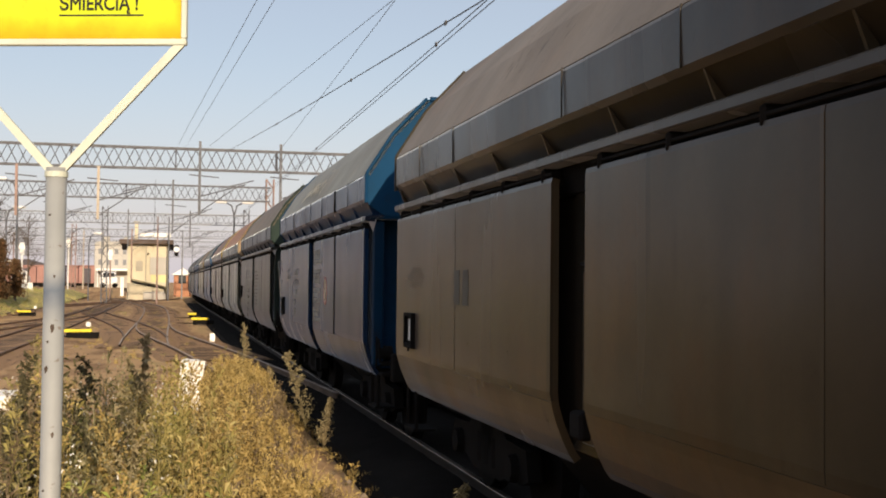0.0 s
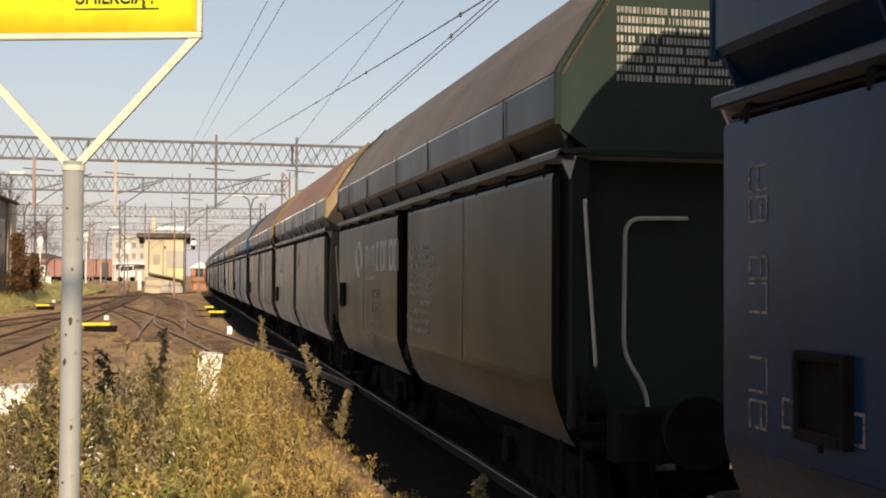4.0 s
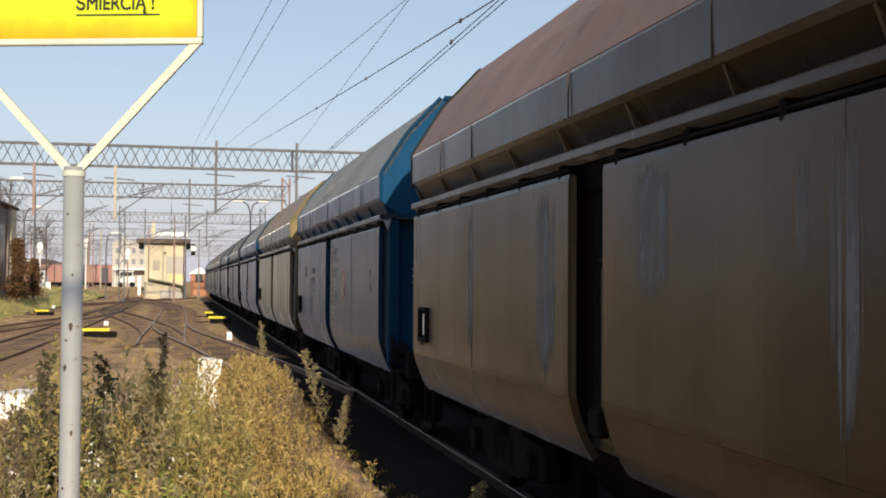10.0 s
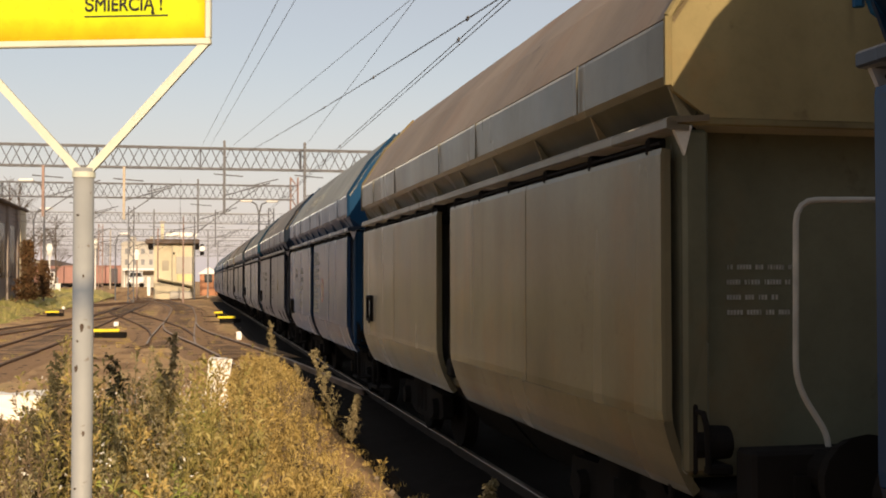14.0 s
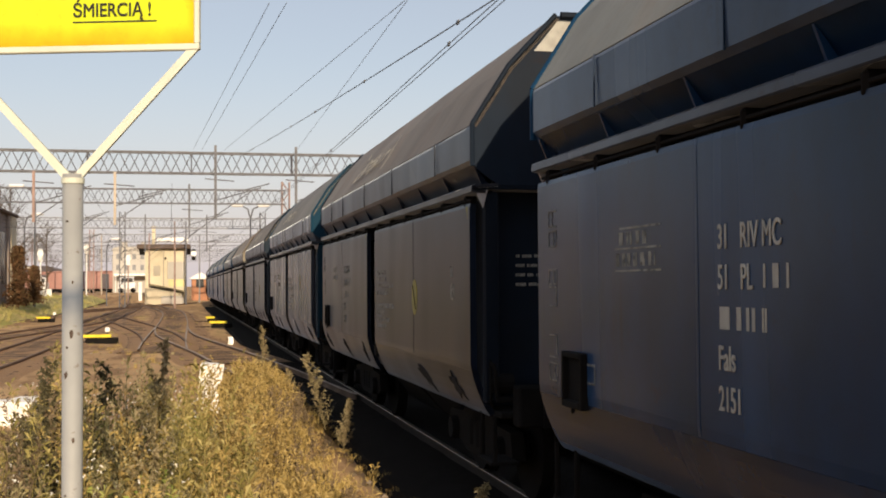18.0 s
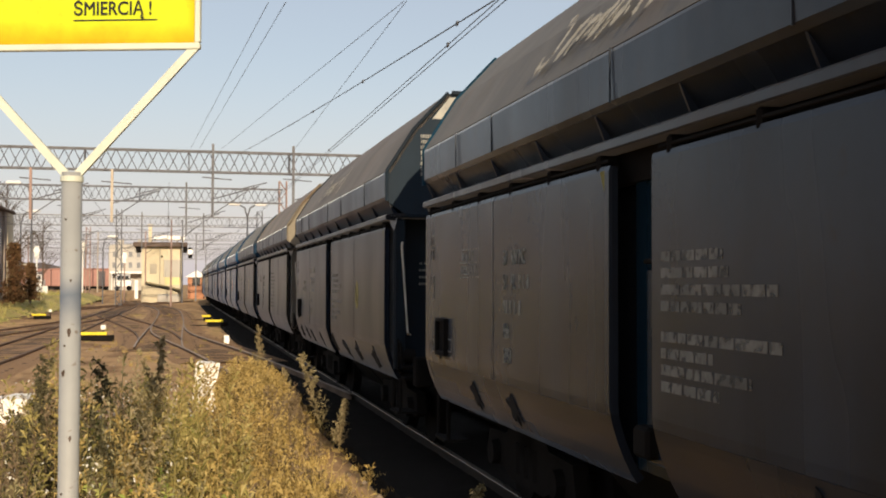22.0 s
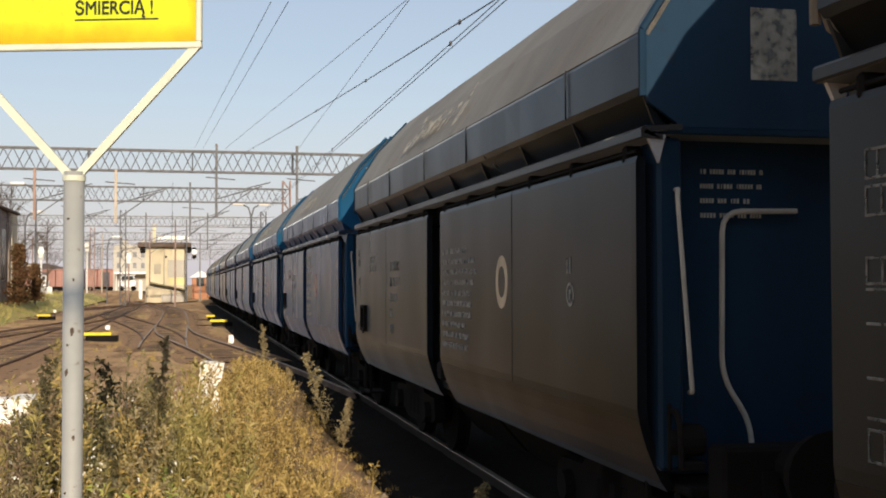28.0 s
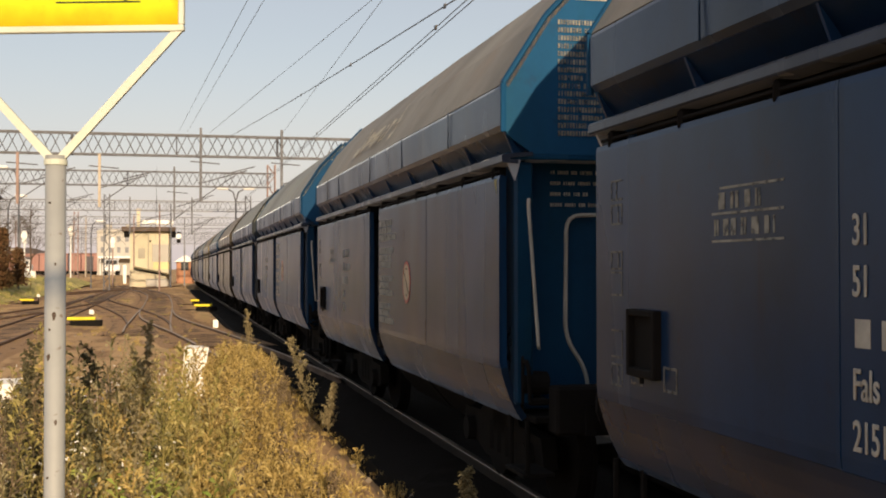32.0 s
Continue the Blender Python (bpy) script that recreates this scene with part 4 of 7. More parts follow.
bm = disc(bmesh.new(), SX - 0.006, 0, 0, 0.10, 0.006, 16)
for q in bm.verts:
    q.co.y = -0.855 + q.co.y * 0.5
    q.co.z += 2.28
M["slot"] = mesh("dark_slot", bm, FRAME_DARK)


def smear(y0, z0, wd, ht, seed):
    """Paint run thin: narrow strips side by side, shorter towards the edges."""
    bm_ = bmesh.new()
    rnd_ = random.Random(int(seed * 100))
    count = max(3, int(wd / 0.012))
    for q in range(count):
        mid_ = 1 - abs(2 * (q + 0.5) / count - 1)
        if rnd_.random() > 0.35 + 1.2 * mid_:
            continue
        cut = ht * (0.30 * (1 - mid_) + 0.12 * rnd_.random())
        low, top = z0 + cut * rnd_.uniform(0.3, 1.0), z0 + ht - cut * rnd_.uniform(0.1, 0.7)
        ya, yb = y0 + wd * (q / count - 0.5), y0 + wd * ((q + 0.96) / count - 0.5)
        ym_ = (ya + yb) * 0.5
        v_ = [bm_.verts.new((SX + 0.0015, y_, z_)) for y_, z_ in ((ym_, low), (yb, low + 0.12 * ht), (yb, top - 0.08 * ht), (ym_, top), (ya, top - 0.10 * ht), (ya, low + 0.10 * ht))]
        bm_.faces.new(v_)
    w_ = bmesh.ops.extrude_face_region(bm_, geom=bm_.faces[:])["geom"]
    bmesh.ops.translate(bm_, verts=[q for q in w_ if isinstance(q, bmesh.types.BMVert)], vec=(0.003, 0, 0))
    return bm_


for i, (y0, z0, wd, ht) in enumerate(((-4.53, 1.28, 0.26, 1.32), (-2.82, 1.33, 0.24, 1.26), (-2.52, 2.0, 0.12, 0.48), (2.85, 1.31, 0.18, 1.25), (0.78, 1.31, 0.44, 1.28), (-1.0, 1.84, 0.46, 0.76))):
    M["smear%d" % i] = mesh("paint_smear", smear(y0, z0, wd, ht, i * 2.3), SMEAR)
M["rust_run"] = mesh("rust_run", smear(2.80, 1.26, 0.07, 1.38, 7.7), RUST_RUN)
bm = bmesh.new()
rnd = random.Random(44)
for q in range(14):
    # short scuffs of ochre in rows, longest in the middle
    half_ = 0.36 * math.sqrt(1 - ((q - 6.5) / 7.5) ** 2) * rnd.uniform(0.7, 1.1)
    y_ = 4.32 - half_
    while y_ < 4.32 + half_:
        step_ = rnd.uniform(0.04, 0.16)
        box(bm, SX + 0.0015, y_, 1.93 + q * 0.015, SX + 0.004, y_ + step_, 1.93 + q * 0.015 + rnd.uniform(0.007, 0.0135))
        y_ += step_ + rnd.uniform(0.004, 0.05)
M["ochre"] = mesh("ochre_patch", bm, OCHRE)
bm = bmesh.new()
box(bm, -WIDE - 0.006, -2.80, 1.25, -WIDE + 0.010, -2.70, 2.64)
box(bm, -WIDE - 0.018, -2.80, 2.98, -WIDE + 0.010, -2.70, 3.28)
M["strap"] = mesh("dark_strap", bm, FRAME_DARK)
M["end_text_wide"] = mesh("warning_text", bars(11, -1.25, 3.86, 2.2, 0.046, 0.026, 14, end_face(-HB - 0.002)), MARK_WHITE)
M["light_panel"] = mesh("pale_panel", boxed(-0.92, -HB - 0.004, 3.06, -0.65, -HB + 0.002, 3.45), MARK_FADED)
# white plate that paints the sunlit top of the end wall
M["white_cap"] = mesh("white_cap", prism(bmesh.new(), [(-0.79, 4.19), (-1.0, 3.93), (1.0, 3.93), (0.79, 4.19)], -HB - 0.006, -HB + 0.002), MARK_WHITE)
# rubbed script along the hood: short slanted strokes lying on its slope
bm = bmesh.new()
rnd = random.Random(5)


def on_hood(y_, z_):
    """A point on the lower slope of the hood, a little proud of it."""
    return bm.verts.new((-WIDE + (z_ - 3.30) * 0.64 - 0.030, y_, z_ + 0.019))


def stroke(path, wd):
    """A brushed line along (y, z) on the hood, broken where it is rubbed off."""
    for q in range(len(path) - 1):
        if noise.noise((path[q][0] * 4.0, path[q][1] * 6.0, 1.7)) < -0.22:
            continue
        (y0, z0), (y1, z1) = path[q], path[q + 1]
        ln = math.hypot(y1 - y0, z1 - z0) or 1.0
        ny, nz = -(z1 - z0) / ln * wd * 0.5, (y1 - y0) / ln * wd * 0.5
        bm.faces.new([on_hood(*c_) for c_ in ((y0 - ny, z0 - nz), (y1 - ny, z1 - nz), (y1 + ny, z1 + nz), (y0 + ny, z0 + nz))])


# a tall first sweep, a row of joined loops, and a tall last one
stroke([(1.75 - 0.16 * math.sin(q * 0.30), 3.60 + 0.17 * math.cos(q * 0.30 - 0.4)) for q in range(17)], 0.075)
stroke([(1.45 - 0.055 * q * 0.42 - 0.085 * math.sin(q * 0.75) - 0.10 * math.cos(q * 0.75), 3.55 + (0.085 + 0.03 * math.sin(q * 0.21)) * math.cos(q * 0.75)) for q in range(78)], 0.055)
stroke([(-0.62 - 0.11 * math.sin(q * 0.36) - 0.012 * q, 3.58 + 0.19 * math.cos(q * 0.36)) for q in range(19)], 0.065)
M["hood_script"] = mesh("rubbed_script", bm, HOOD_SCRIPT)


# seen order of the wagons: tints of end, side, lower flap, hood, and what is painted on them
BROWN = dict(end=(0.10, 0.085, 0.06), side=(0.31, 0.235, 0.145), low=(0.40, 0.26, 0.13), roof=(0.30, 0.25, 0.20), word="brown-grey")
BLUE = dict(end=(0.008, 0.085, 0.21), side=(0.024, 0.165, 0.46), low=(0.19, 0.155, 0.13), tan=1.1, roof=(0.30, 0.31, 0.28), word="blue")
NAVY = dict(end=(0.020, 0.036, 0.064), side=(0.030, 0.066, 0.150), low=(0.12, 0.10, 0.085), tan=0.5, roof=(0.21, 0.18, 0.15), word="navy", dim=0.7)
W = [
    dict(BROWN, word="dark brown", grab=False),
    dict(BROWN, tan=3.6, off=-0.014, grab=False, box=(-0.08, -0.08), marks="card patches"),
    dict(BLUE, side=(0.018, 0.13, 0.40), heap=0.12, grab=False, ring=pose(0, 0.03, -0.06), marks="strap circle group num dates flash script table"),
    dict(end=(0.045, 0.075, 0.065), side=(0.052, 0.068, 0.060), low=(0.08, 0.075, 0.065), roof=(0.21, 0.165, 0.125), word="dark green", dim=0.8, low_number=True, box=(0.10, 0.10), marks="emblem endtext text card faint", off=0.045),
    dict(end=(0.50, 0.42, 0.30), side=(0.43, 0.47, 0.37), low=(0.44, 0.38, 0.28), roof=(0.46, 0.22, 0.125), word="beige", dim=1.0, lowend=(0.15, 0.155, 0.115), marks="endtextwide table code stain", tan=2.4, off=0.045),
    dict(end=(0.055, 0.065, 0.058), side=(0.40, 0.29, 0.185), low=(0.42, 0.26, 0.14), roof=(0.30, 0.18, 0.14), word="brown", tan=1.8, grab=False, box=(0.05, -0.05), marks="yellowrim card smears"),
    dict(BLUE, end=(0.010, 0.11, 0.26), side=(0.020, 0.14, 0.38), grab=False, length=0.965, code=-0.42, ring=pose(0, -0.12, 0.01), box=(0.0, -0.08), num=(0.09, 0), table=(0.05, 0), marks="circle group faint dates flash script table card code", off=0.008),
    dict(end=(0.44, 0.36, 0.18), side=(0.74, 0.65, 0.41), low=(0.70, 0.56, 0.33), roof=(0.33, 0.245, 0.17), word="cream", dim=1.0, lowend=(0.21, 0.212, 0.145), grab=False, box=(-0.03, 0), off=-0.006, dates=(0, -0.55), marks="dates card"),
    dict(BLUE, grab=False, off=-0.018, box=(-0.10, -0.22), num=(0.08, 0), ring=pose(0, 0.0, -0.13), marks="circle group num dates flash script table", side=(0.040, 0.175, 0.46)),
    dict(NAVY, grab=False, off=-0.017, box=(-0.16, -0.13), num=(0.03, 0.02), spot=-1.08, code=-0.45, marks="yellow cap block rub code faint dates flash script table"),
    dict(NAVY, end=(0.010, 0.075, 0.14), side=(0.105, 0.140, 0.205), roof=(0.20, 0.185, 0.16), dim=0.95, grab=False, off=-0.025, box=(-0.12, -0.10), spot_z=0.10, marks="dull cap block rub faint dates flash script table"),
    dict(NAVY, end=(0.03, 0.05, 0.075), side=(0.036, 0.066, 0.135), roof=(0.22, 0.185, 0.15), off=0.010, dates=(0, -0.36), num=(0.12, 0.06), table=(0.10, -0.20), marks="yellow cap endtext block num wide rub dates flash script table"),
    dict(end=(0.36, 0.32, 0.25), side=(0.112, 0.118, 0.118), low=(0.11, 0.095, 0.075), roof=(0.28, 0.225, 0.175), word="beige-grey", dim=0.75, lowend=(0.15, 0.15, 0.135), off=0.018, length=0.958, marks="endtext text faint dates table"),
    dict(NAVY, end=(0.02, 0.06, 0.12), side=(0.045, 0.066, 0.098), roof=(0.27, 0.25, 0.21), off=-0.011, length=0.974, table=(0.24, 0.07), marks="whitering panel text faint dates code script table"),
    dict(BLUE, end=(0.010, 0.12, 0.29), side=(0.030, 0.165, 0.46), roof=(0.29, 0.27, 0.23), off=-0.036, length=0.97, ring=pose(0, -0.17, 0.02), box=(-0.05, -0.01), num=(0.20, -0.07), table=(-0.04, 0.05), marks="circle endtextlit group num dates flash script table"),
    dict(BLUE, end=(0.010, 0.115, 0.27), roof=(0.28, 0.26, 0.22), dates=(0, 0.1), off=-0.044, marks="circle cap endtextlit group num dates flash script table", ring=pose(0, -0.1, -0.09)),
    dict(BLUE, marks="circle cap dates group num flash"),
    dict(BLUE, end=(0.05, 0.06, 0.07), word="slate", marks="dates group num"),
]
later = [dict(BROWN), dict(BLUE), dict(W[7], off=0), dict(BLUE), dict(BROWN, word="brown"), dict(W[9]), dict(BLUE), dict(W[4], off=0), dict(BROWN), dict(BLUE), dict(BLUE)]
W += later


MARK_SHIFT = {"pale_ring": (-0.73, 0.06)}


def build_wagon(n, w):
    """One hopper wagon with its parts, about its own middle at rail level."""
    word = w["word"]
    ob = thing("hopper_wagon", f"dirty {word} four-axle coal hopper wagon rolling on rails", "railway wagon", "wagons of the coal train")
    dim = w.get("dim", 0.85)
    dull = dim <= 0.8
    ob.scale = (1, w.get("length", 1.0), 1)
    end, side, lowc, roof = w["end"], w["side"], w["low"], w["roof"]
    marks = w.get("marks", "").split()
    # low factors put the shade of sides and flaps into their tints
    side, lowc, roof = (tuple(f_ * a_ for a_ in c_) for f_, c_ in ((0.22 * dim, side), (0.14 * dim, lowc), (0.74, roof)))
    # flap: tan dust over a side tint darkened for shade
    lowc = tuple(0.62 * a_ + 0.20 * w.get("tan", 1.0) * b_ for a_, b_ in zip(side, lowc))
    end = tuple(0.58 * a_ for a_ in end)
    band = tuple(0.75 * a_ + 0.45 * b_ for a_, b_ in zip(side, (0.052, 0.063, 0.078)))
    ledge = tuple(0.5 * a_ + 0.5 * b_ for a_, b_ in zip(side, (0.062, 0.062, 0.064)))
    # darker tint for the joints, and for the recess shade on the core
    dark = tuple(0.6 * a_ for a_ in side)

    def p(name, key, tint=None, parent=ob, label="", m=None):
        o_ = part(name, M[key], None, parent, label, m, tint)
        if dull and o_.data.materials[0] == PAINT:
            o_.material_slots[0].link = "OBJECT"
            o_.material_slots[0].material = PAINT_DULL
        return o_

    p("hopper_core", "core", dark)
    for tag in "ab":
        p("hood", "roof" + tag, roof, label="dusty sloping hood plate")
        bd = p("side_band", "band" + tag, band)
        for y_ in (-3.95, -1.55, 0.25, 2.65, 4.1):
            p("panel_joint", "joint" + tag, dark, bd, m=pose(0, y_ + 0.2 * math.sin(5 * n + y_), 0))
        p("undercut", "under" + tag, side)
        p("ledge", "ledge" + tag, ledge)
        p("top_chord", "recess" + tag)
        for i in range(10):
            p("rib", "rib" + tag, side, m=pose(0, -HB + 0.03 + i * (2 * HB - 0.08) / 9, 0))
        for nm, y0 in (("near", -HB + 0.08), ("far", 0.30)):
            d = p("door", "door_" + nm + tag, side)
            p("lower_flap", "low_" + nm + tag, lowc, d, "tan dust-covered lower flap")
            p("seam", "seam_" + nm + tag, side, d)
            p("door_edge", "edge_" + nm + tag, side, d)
            p("hinge_rod", "hinge_rod" + tag, None, d, m=pose(0, y0 + 2.5, 0))
            for i in range(6):
                p("hinge", "hinge" + tag, None, d, m=pose(0, y0 + 0.2 + i * 0.92, 0))
        # post set back in the gap: recess shade is in its tint
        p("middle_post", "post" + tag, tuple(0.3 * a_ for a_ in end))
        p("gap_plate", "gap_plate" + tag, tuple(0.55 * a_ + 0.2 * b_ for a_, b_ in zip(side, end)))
        p("gap_bar", "gap_bar" + tag)
        p("latch", "latch" + tag)
        p("solebar", "sole" + tag)
    for tag in "nf":
        p("end_wall", "endwall" + tag, end, label=f"{word} end wall")
        # a yellow near rim paints the sunlit edge of the end wall
        p("end_rim", "rim" + tag, (0.34, 0.25, 0.05) if "yellowrim" in marks and tag == "n" else tuple(0.8 * a_ for a_ in end))
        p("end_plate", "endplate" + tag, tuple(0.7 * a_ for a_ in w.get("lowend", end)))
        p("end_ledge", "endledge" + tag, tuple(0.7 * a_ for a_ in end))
        p("end_step", "apron" + tag)
        p("headstock", "headstock" + tag)
        p("coupling", "coupling" + tag)
        p("brake_hose", "hose" + tag)
        for t2 in "ab":
            p("gusset", "gusset" + tag + t2, tuple(min(0.6, 0.35 + 0.5 * a_) for a_ in end), label="pale corner gusset")
            p("corner_post", "corner" + tag + t2, tuple(0.6 * a_ for a_ in w.get("lowend", end)))
            if w.get("grab", True):
                p("grab_rail", "grab" + tag + t2, label="cream-painted grab rail")
            p("handrail", ("inner_hoop" if w.get("grab", True) else "hoop") + tag + t2, label="bent cream-painted handrail")
            p("foot_step", "step" + tag + t2)
            p("buffer", "buffer" + tag + t2)
            p("valve_box", "valve" + tag + t2)
    bx = p("document_box", "doc_box", m=pose(0, *w.get("box", (-0.17, -0.08))))
    if "card" in marks:
        p("document_card", "doc_card", None, bx, "white paper card")
    p("coal_load", "coal", label="black coal heap", m=pose(0, 0, w.get("heap", 0.0)))
    p("discharge_chute", "chute")
    for y in (-3.55, 3.55):
        bg = part("bogie", M["bolster"], None, ob, "near-black two-axle bogie", pose(0, y, 0))
        for tag in "ab":
            p("side_frame", "sideframe" + tag, None, bg)
            p("spring_pack", "springs" + tag, None, bg)
        for yy in (-0.9, 0.9):
            p("wheelset", "wheelset", None, bg, m=pose(0, yy, 0.46))
    for mk, name, key in (("text", "stencilled_text", "side_text"), ("table", "load_table", "load_table"), ("table", "brake_mark", "edge_marks"), ("table", "framed_mark", "low_frames"), ("group", "stencilled_text", "group_text"), ("block", "stencilled_text", "block_text"),
                          ("endtext", "warning_text", "end_text"), ("endtextlit", "warning_text", "end_text_lit"), ("dates", "date_mark", "end_dates"), ("strap", "dark_strap", "strap"), ("endtextwide", "warning_text", "end_text_wide"), ("code", "code_mark", "near_code"),
                          ("yellow", "yellow_spot", "yellow_disc"), ("dull", "yellow_spot", "dull_disc"), ("yellow", "spot_bar", "spot_bar"), ("patches", "pale_square", "pale_squares"), ("patches", "ochre_patch", "ochre"), ("stain", "rust_stain", "stain"), ("smears", "paint_smear", "smear0"), ("smears", "paint_smear", "smear1"), ("smears", "paint_smear", "smear2"), ("smears", "paint_smear", "smear3"), ("smears", "paint_smear", "smear4"), ("smears", "paint_smear", "smear5"), ("stain", "dark_slot", "slot"), ("stain", "rust_run", "rust_run"), ("whitering", "pale_ring", "white_ring"), ("flash", "corner_flash", "corner_flashn"), ("flash", "corner_flash", "corner_flashf"), ("emblem", "emblem", "emblem"),
                          ("emblem", "painted_block", "name_blocks"), ("emblem", "small_painted_bar", "group_bars"), ("panel", "pale_panel", "light_panel"), ("cap", "white_cap", "white_cap"),
                          ("script", "rubbed_script", "hood_script")):
        if mk in marks:
            shift = MARK_SHIFT.get(name, (0, 0))
            if name == "load_table":
                shift = w.get("table", (0, 0))
            elif name == "date_mark":
                shift = w.get("dates", (0, -0.38 if not w.get("grab", True) else 0.0))
            elif name == "code_mark":
                shift = (w.get("code", 0.0), 0)
            elif "spot" in name:
                shift = (w.get("spot", -1.28), w.get("spot_z", -0.085))
            tagged(p(name, key, m=pose(0, *shift)), kind="stuff" if name.endswith(("text", "number", "mark", "block", "bar", "table", "script", "smear", "run", "patch")) else "")
    for mk, ink in (("num", MARK_WHITE), ("faint", MARK_FADED)):
        if mk in marks:
            wide = 0.34 if "wide" in marks else 0.22
            down = pose(0, -0.42, -0.42) if w.get("low_number") else pose(0, *w.get("num", (0, 0)))
            for z_, first, second in ((2.12, "31", "RIV MC"), (1.94, "51", "PL"), (1.58, "Fals", ""), (1.40, "2151", "")):
                for text, y_ in ((first, 2.50), (second, 2.50 - wide)):
                    if text:
                        writing(text, 0.155, ink, ob, down @ pose(SX, y_, z_, 90, 0, -90) @ Matrix.Diagonal((0.72, 1, 1, 1)), "stencilled_letters")
            tagged(p("stencilled_number", "bar_faint" if ink == MARK_FADED else "bar_number", m=down), kind="stuff")
    if "rub" in marks:
        rr = random.Random(n)
        for y_ in (-4.3, -3.0, -1.7, -0.8, 1.1, 2.5, 3.4, 4.6):
            if rr.random() < 0.7:
                k_ = rr.uniform(0.5, 1.0)
                p("rubbed_patch", "rub%d" % rr.randrange(4), m=pose(0, y_ + rr.uniform(-0.4, 0.4), 0) @ Matrix.Diagonal((1, rr.uniform(0.5, 1.3), 1, 1)))
    if "circle" in marks:
        rg = p("prohibition_disc", "ring_disc", m=w.get("ring"))
        p("prohibition_ring", "ring", None, rg)
        p("prohibition_bar", "ring_bar", None, rg)
    return ob


wagons = []
for n, w in enumerate(W):
    wagons.append((n - 1, w.get("off", 0.0), build_wagon(n, w)))

# ---- ground and tracks ----
def sheet_ground(name, x0, x1, y0, y1, nx, ny, fz, material):
    bm = bmesh.new()
    gx = [x0 + (x1 - x0) * i / nx for i in range(nx + 1)]
    gy = [y0 + (y1 - y0) * j / ny for j in range(ny + 1)]
    g = [[bm.verts.new((x, y, fz(x, y))) for y in gy] for x in gx]
    for i in range(nx):
        for j in range(ny):
            bm.faces.new((g[i][j], g[i + 1][j], g[i + 1][j + 1], g[i][j + 1]))
    return finish(name, bm, material, True)


GROUND_Z = -0.14


def ground_z(x, y):
    dip = 0.14 if abs(x - TRACK_X) < 1.5 and y < 120 else 0.0
    back = min(1.0, max(0.0, (y - 146) / 16)) * min(1.0, max(0.0, (-1.0 - x) / 3)) * (1.2 if y < 600 else 0.0)
    return GROUND_Z + back - dip + 0.035 * noise.noise((x * 0.5, y * 0.5, 0)) + 0.02 * noise.noise((x * 2.1, y * 2.1, 3))


bm = bmesh.new()
xs = [-3000, -700, -200, -80] + [-40 + 1.25 * i for i in range(49)] + [40, 120, 500, 3000]
ys = [-3000, -300, -60] + [-20 + 1.25 * i for i in range(149)] + [200, 320, 700, 1500, 4000]
g = [[bm.verts.new((x, y, ground_z(x, y))) for y in ys] for x in xs]
for i in range(len(xs) - 1):
    for j in range(len(ys) - 1):
        bm.faces.new((g[i][j], g[i + 1][j], g[i + 1][j + 1], g[i][j + 1]))
tagged(new("ground", finish("ground", bm, GROUND, True)), "dry brown dusty railway yard ground", "ground", kind="structure")


def curve_pts(knots, step=1.5):
    """Points along a smooth line through knots (x, y)."""
    out = []
    k_ = [knots[0]] + list(knots) + [knots[-1]]
    for a_, b_, c_, d_ in zip(k_, k_[1:], k_[2:], k_[3:]):
        n = max(2, int(math.hypot(c_[0] - b_[0], c_[1] - b_[1]) / step))
        for i in range(n):
            t = i / n
            out.append(tuple(0.5 * (2 * b_[q] + (c_[q] - a_[q]) * t + (2 * a_[q] - 5 * b_[q] + 4 * c_[q] - d_[q]) * t * t + (3 * b_[q] - a_[q] - 3 * c_[q] + d_[q]) * t ** 3) for q in (0, 1)))
    out.append(tuple(knots[-1]))
    return out


def rail_mesh(name, line, off, material, prof):
    """A rail with the profile prof (sideways, up), off metres beside a line."""
    bm = bmesh.new()
    rows_ = []
    for i, (x, y) in enumerate(line):
        a_, b_ = line[max(0, i - 1)], line[min(len(line) - 1, i + 1)]
        t = Vector((b_[0] - a_[0], b_[1] - a_[1])).normalized()
        nx_, ny_ = t.y, -t.x
        rows_.append([bm.verts.new((x + nx_ * (off + u), y + ny_ * (off + u), z)) for u, z in prof])
    m_ = len(prof)
    for r0, r1 in zip(rows_, rows_[1:]):
        for i in range(m_):
            bm.faces.new((r0[i], r0[(i + 1) % m_], r1[(i + 1) % m_], r1[i]))
    return finish(name, bm, material)


HEAD = [(-0.034, -0.008), (-0.030, 0.0), (0.030, 0.0), (0.034, -0.008)]
WEB = [(-0.034, -0.009), (-0.034, -0.038), (-0.012, -0.05), (-0.012, -0.13), (-0.065, -0.145), (-0.065, -0.16), (0.065, -0.16), (0.065, -0.145), (0.012, -0.13), (0.012, -0.05), (0.034, -0.038), (0.034, -0.009)]


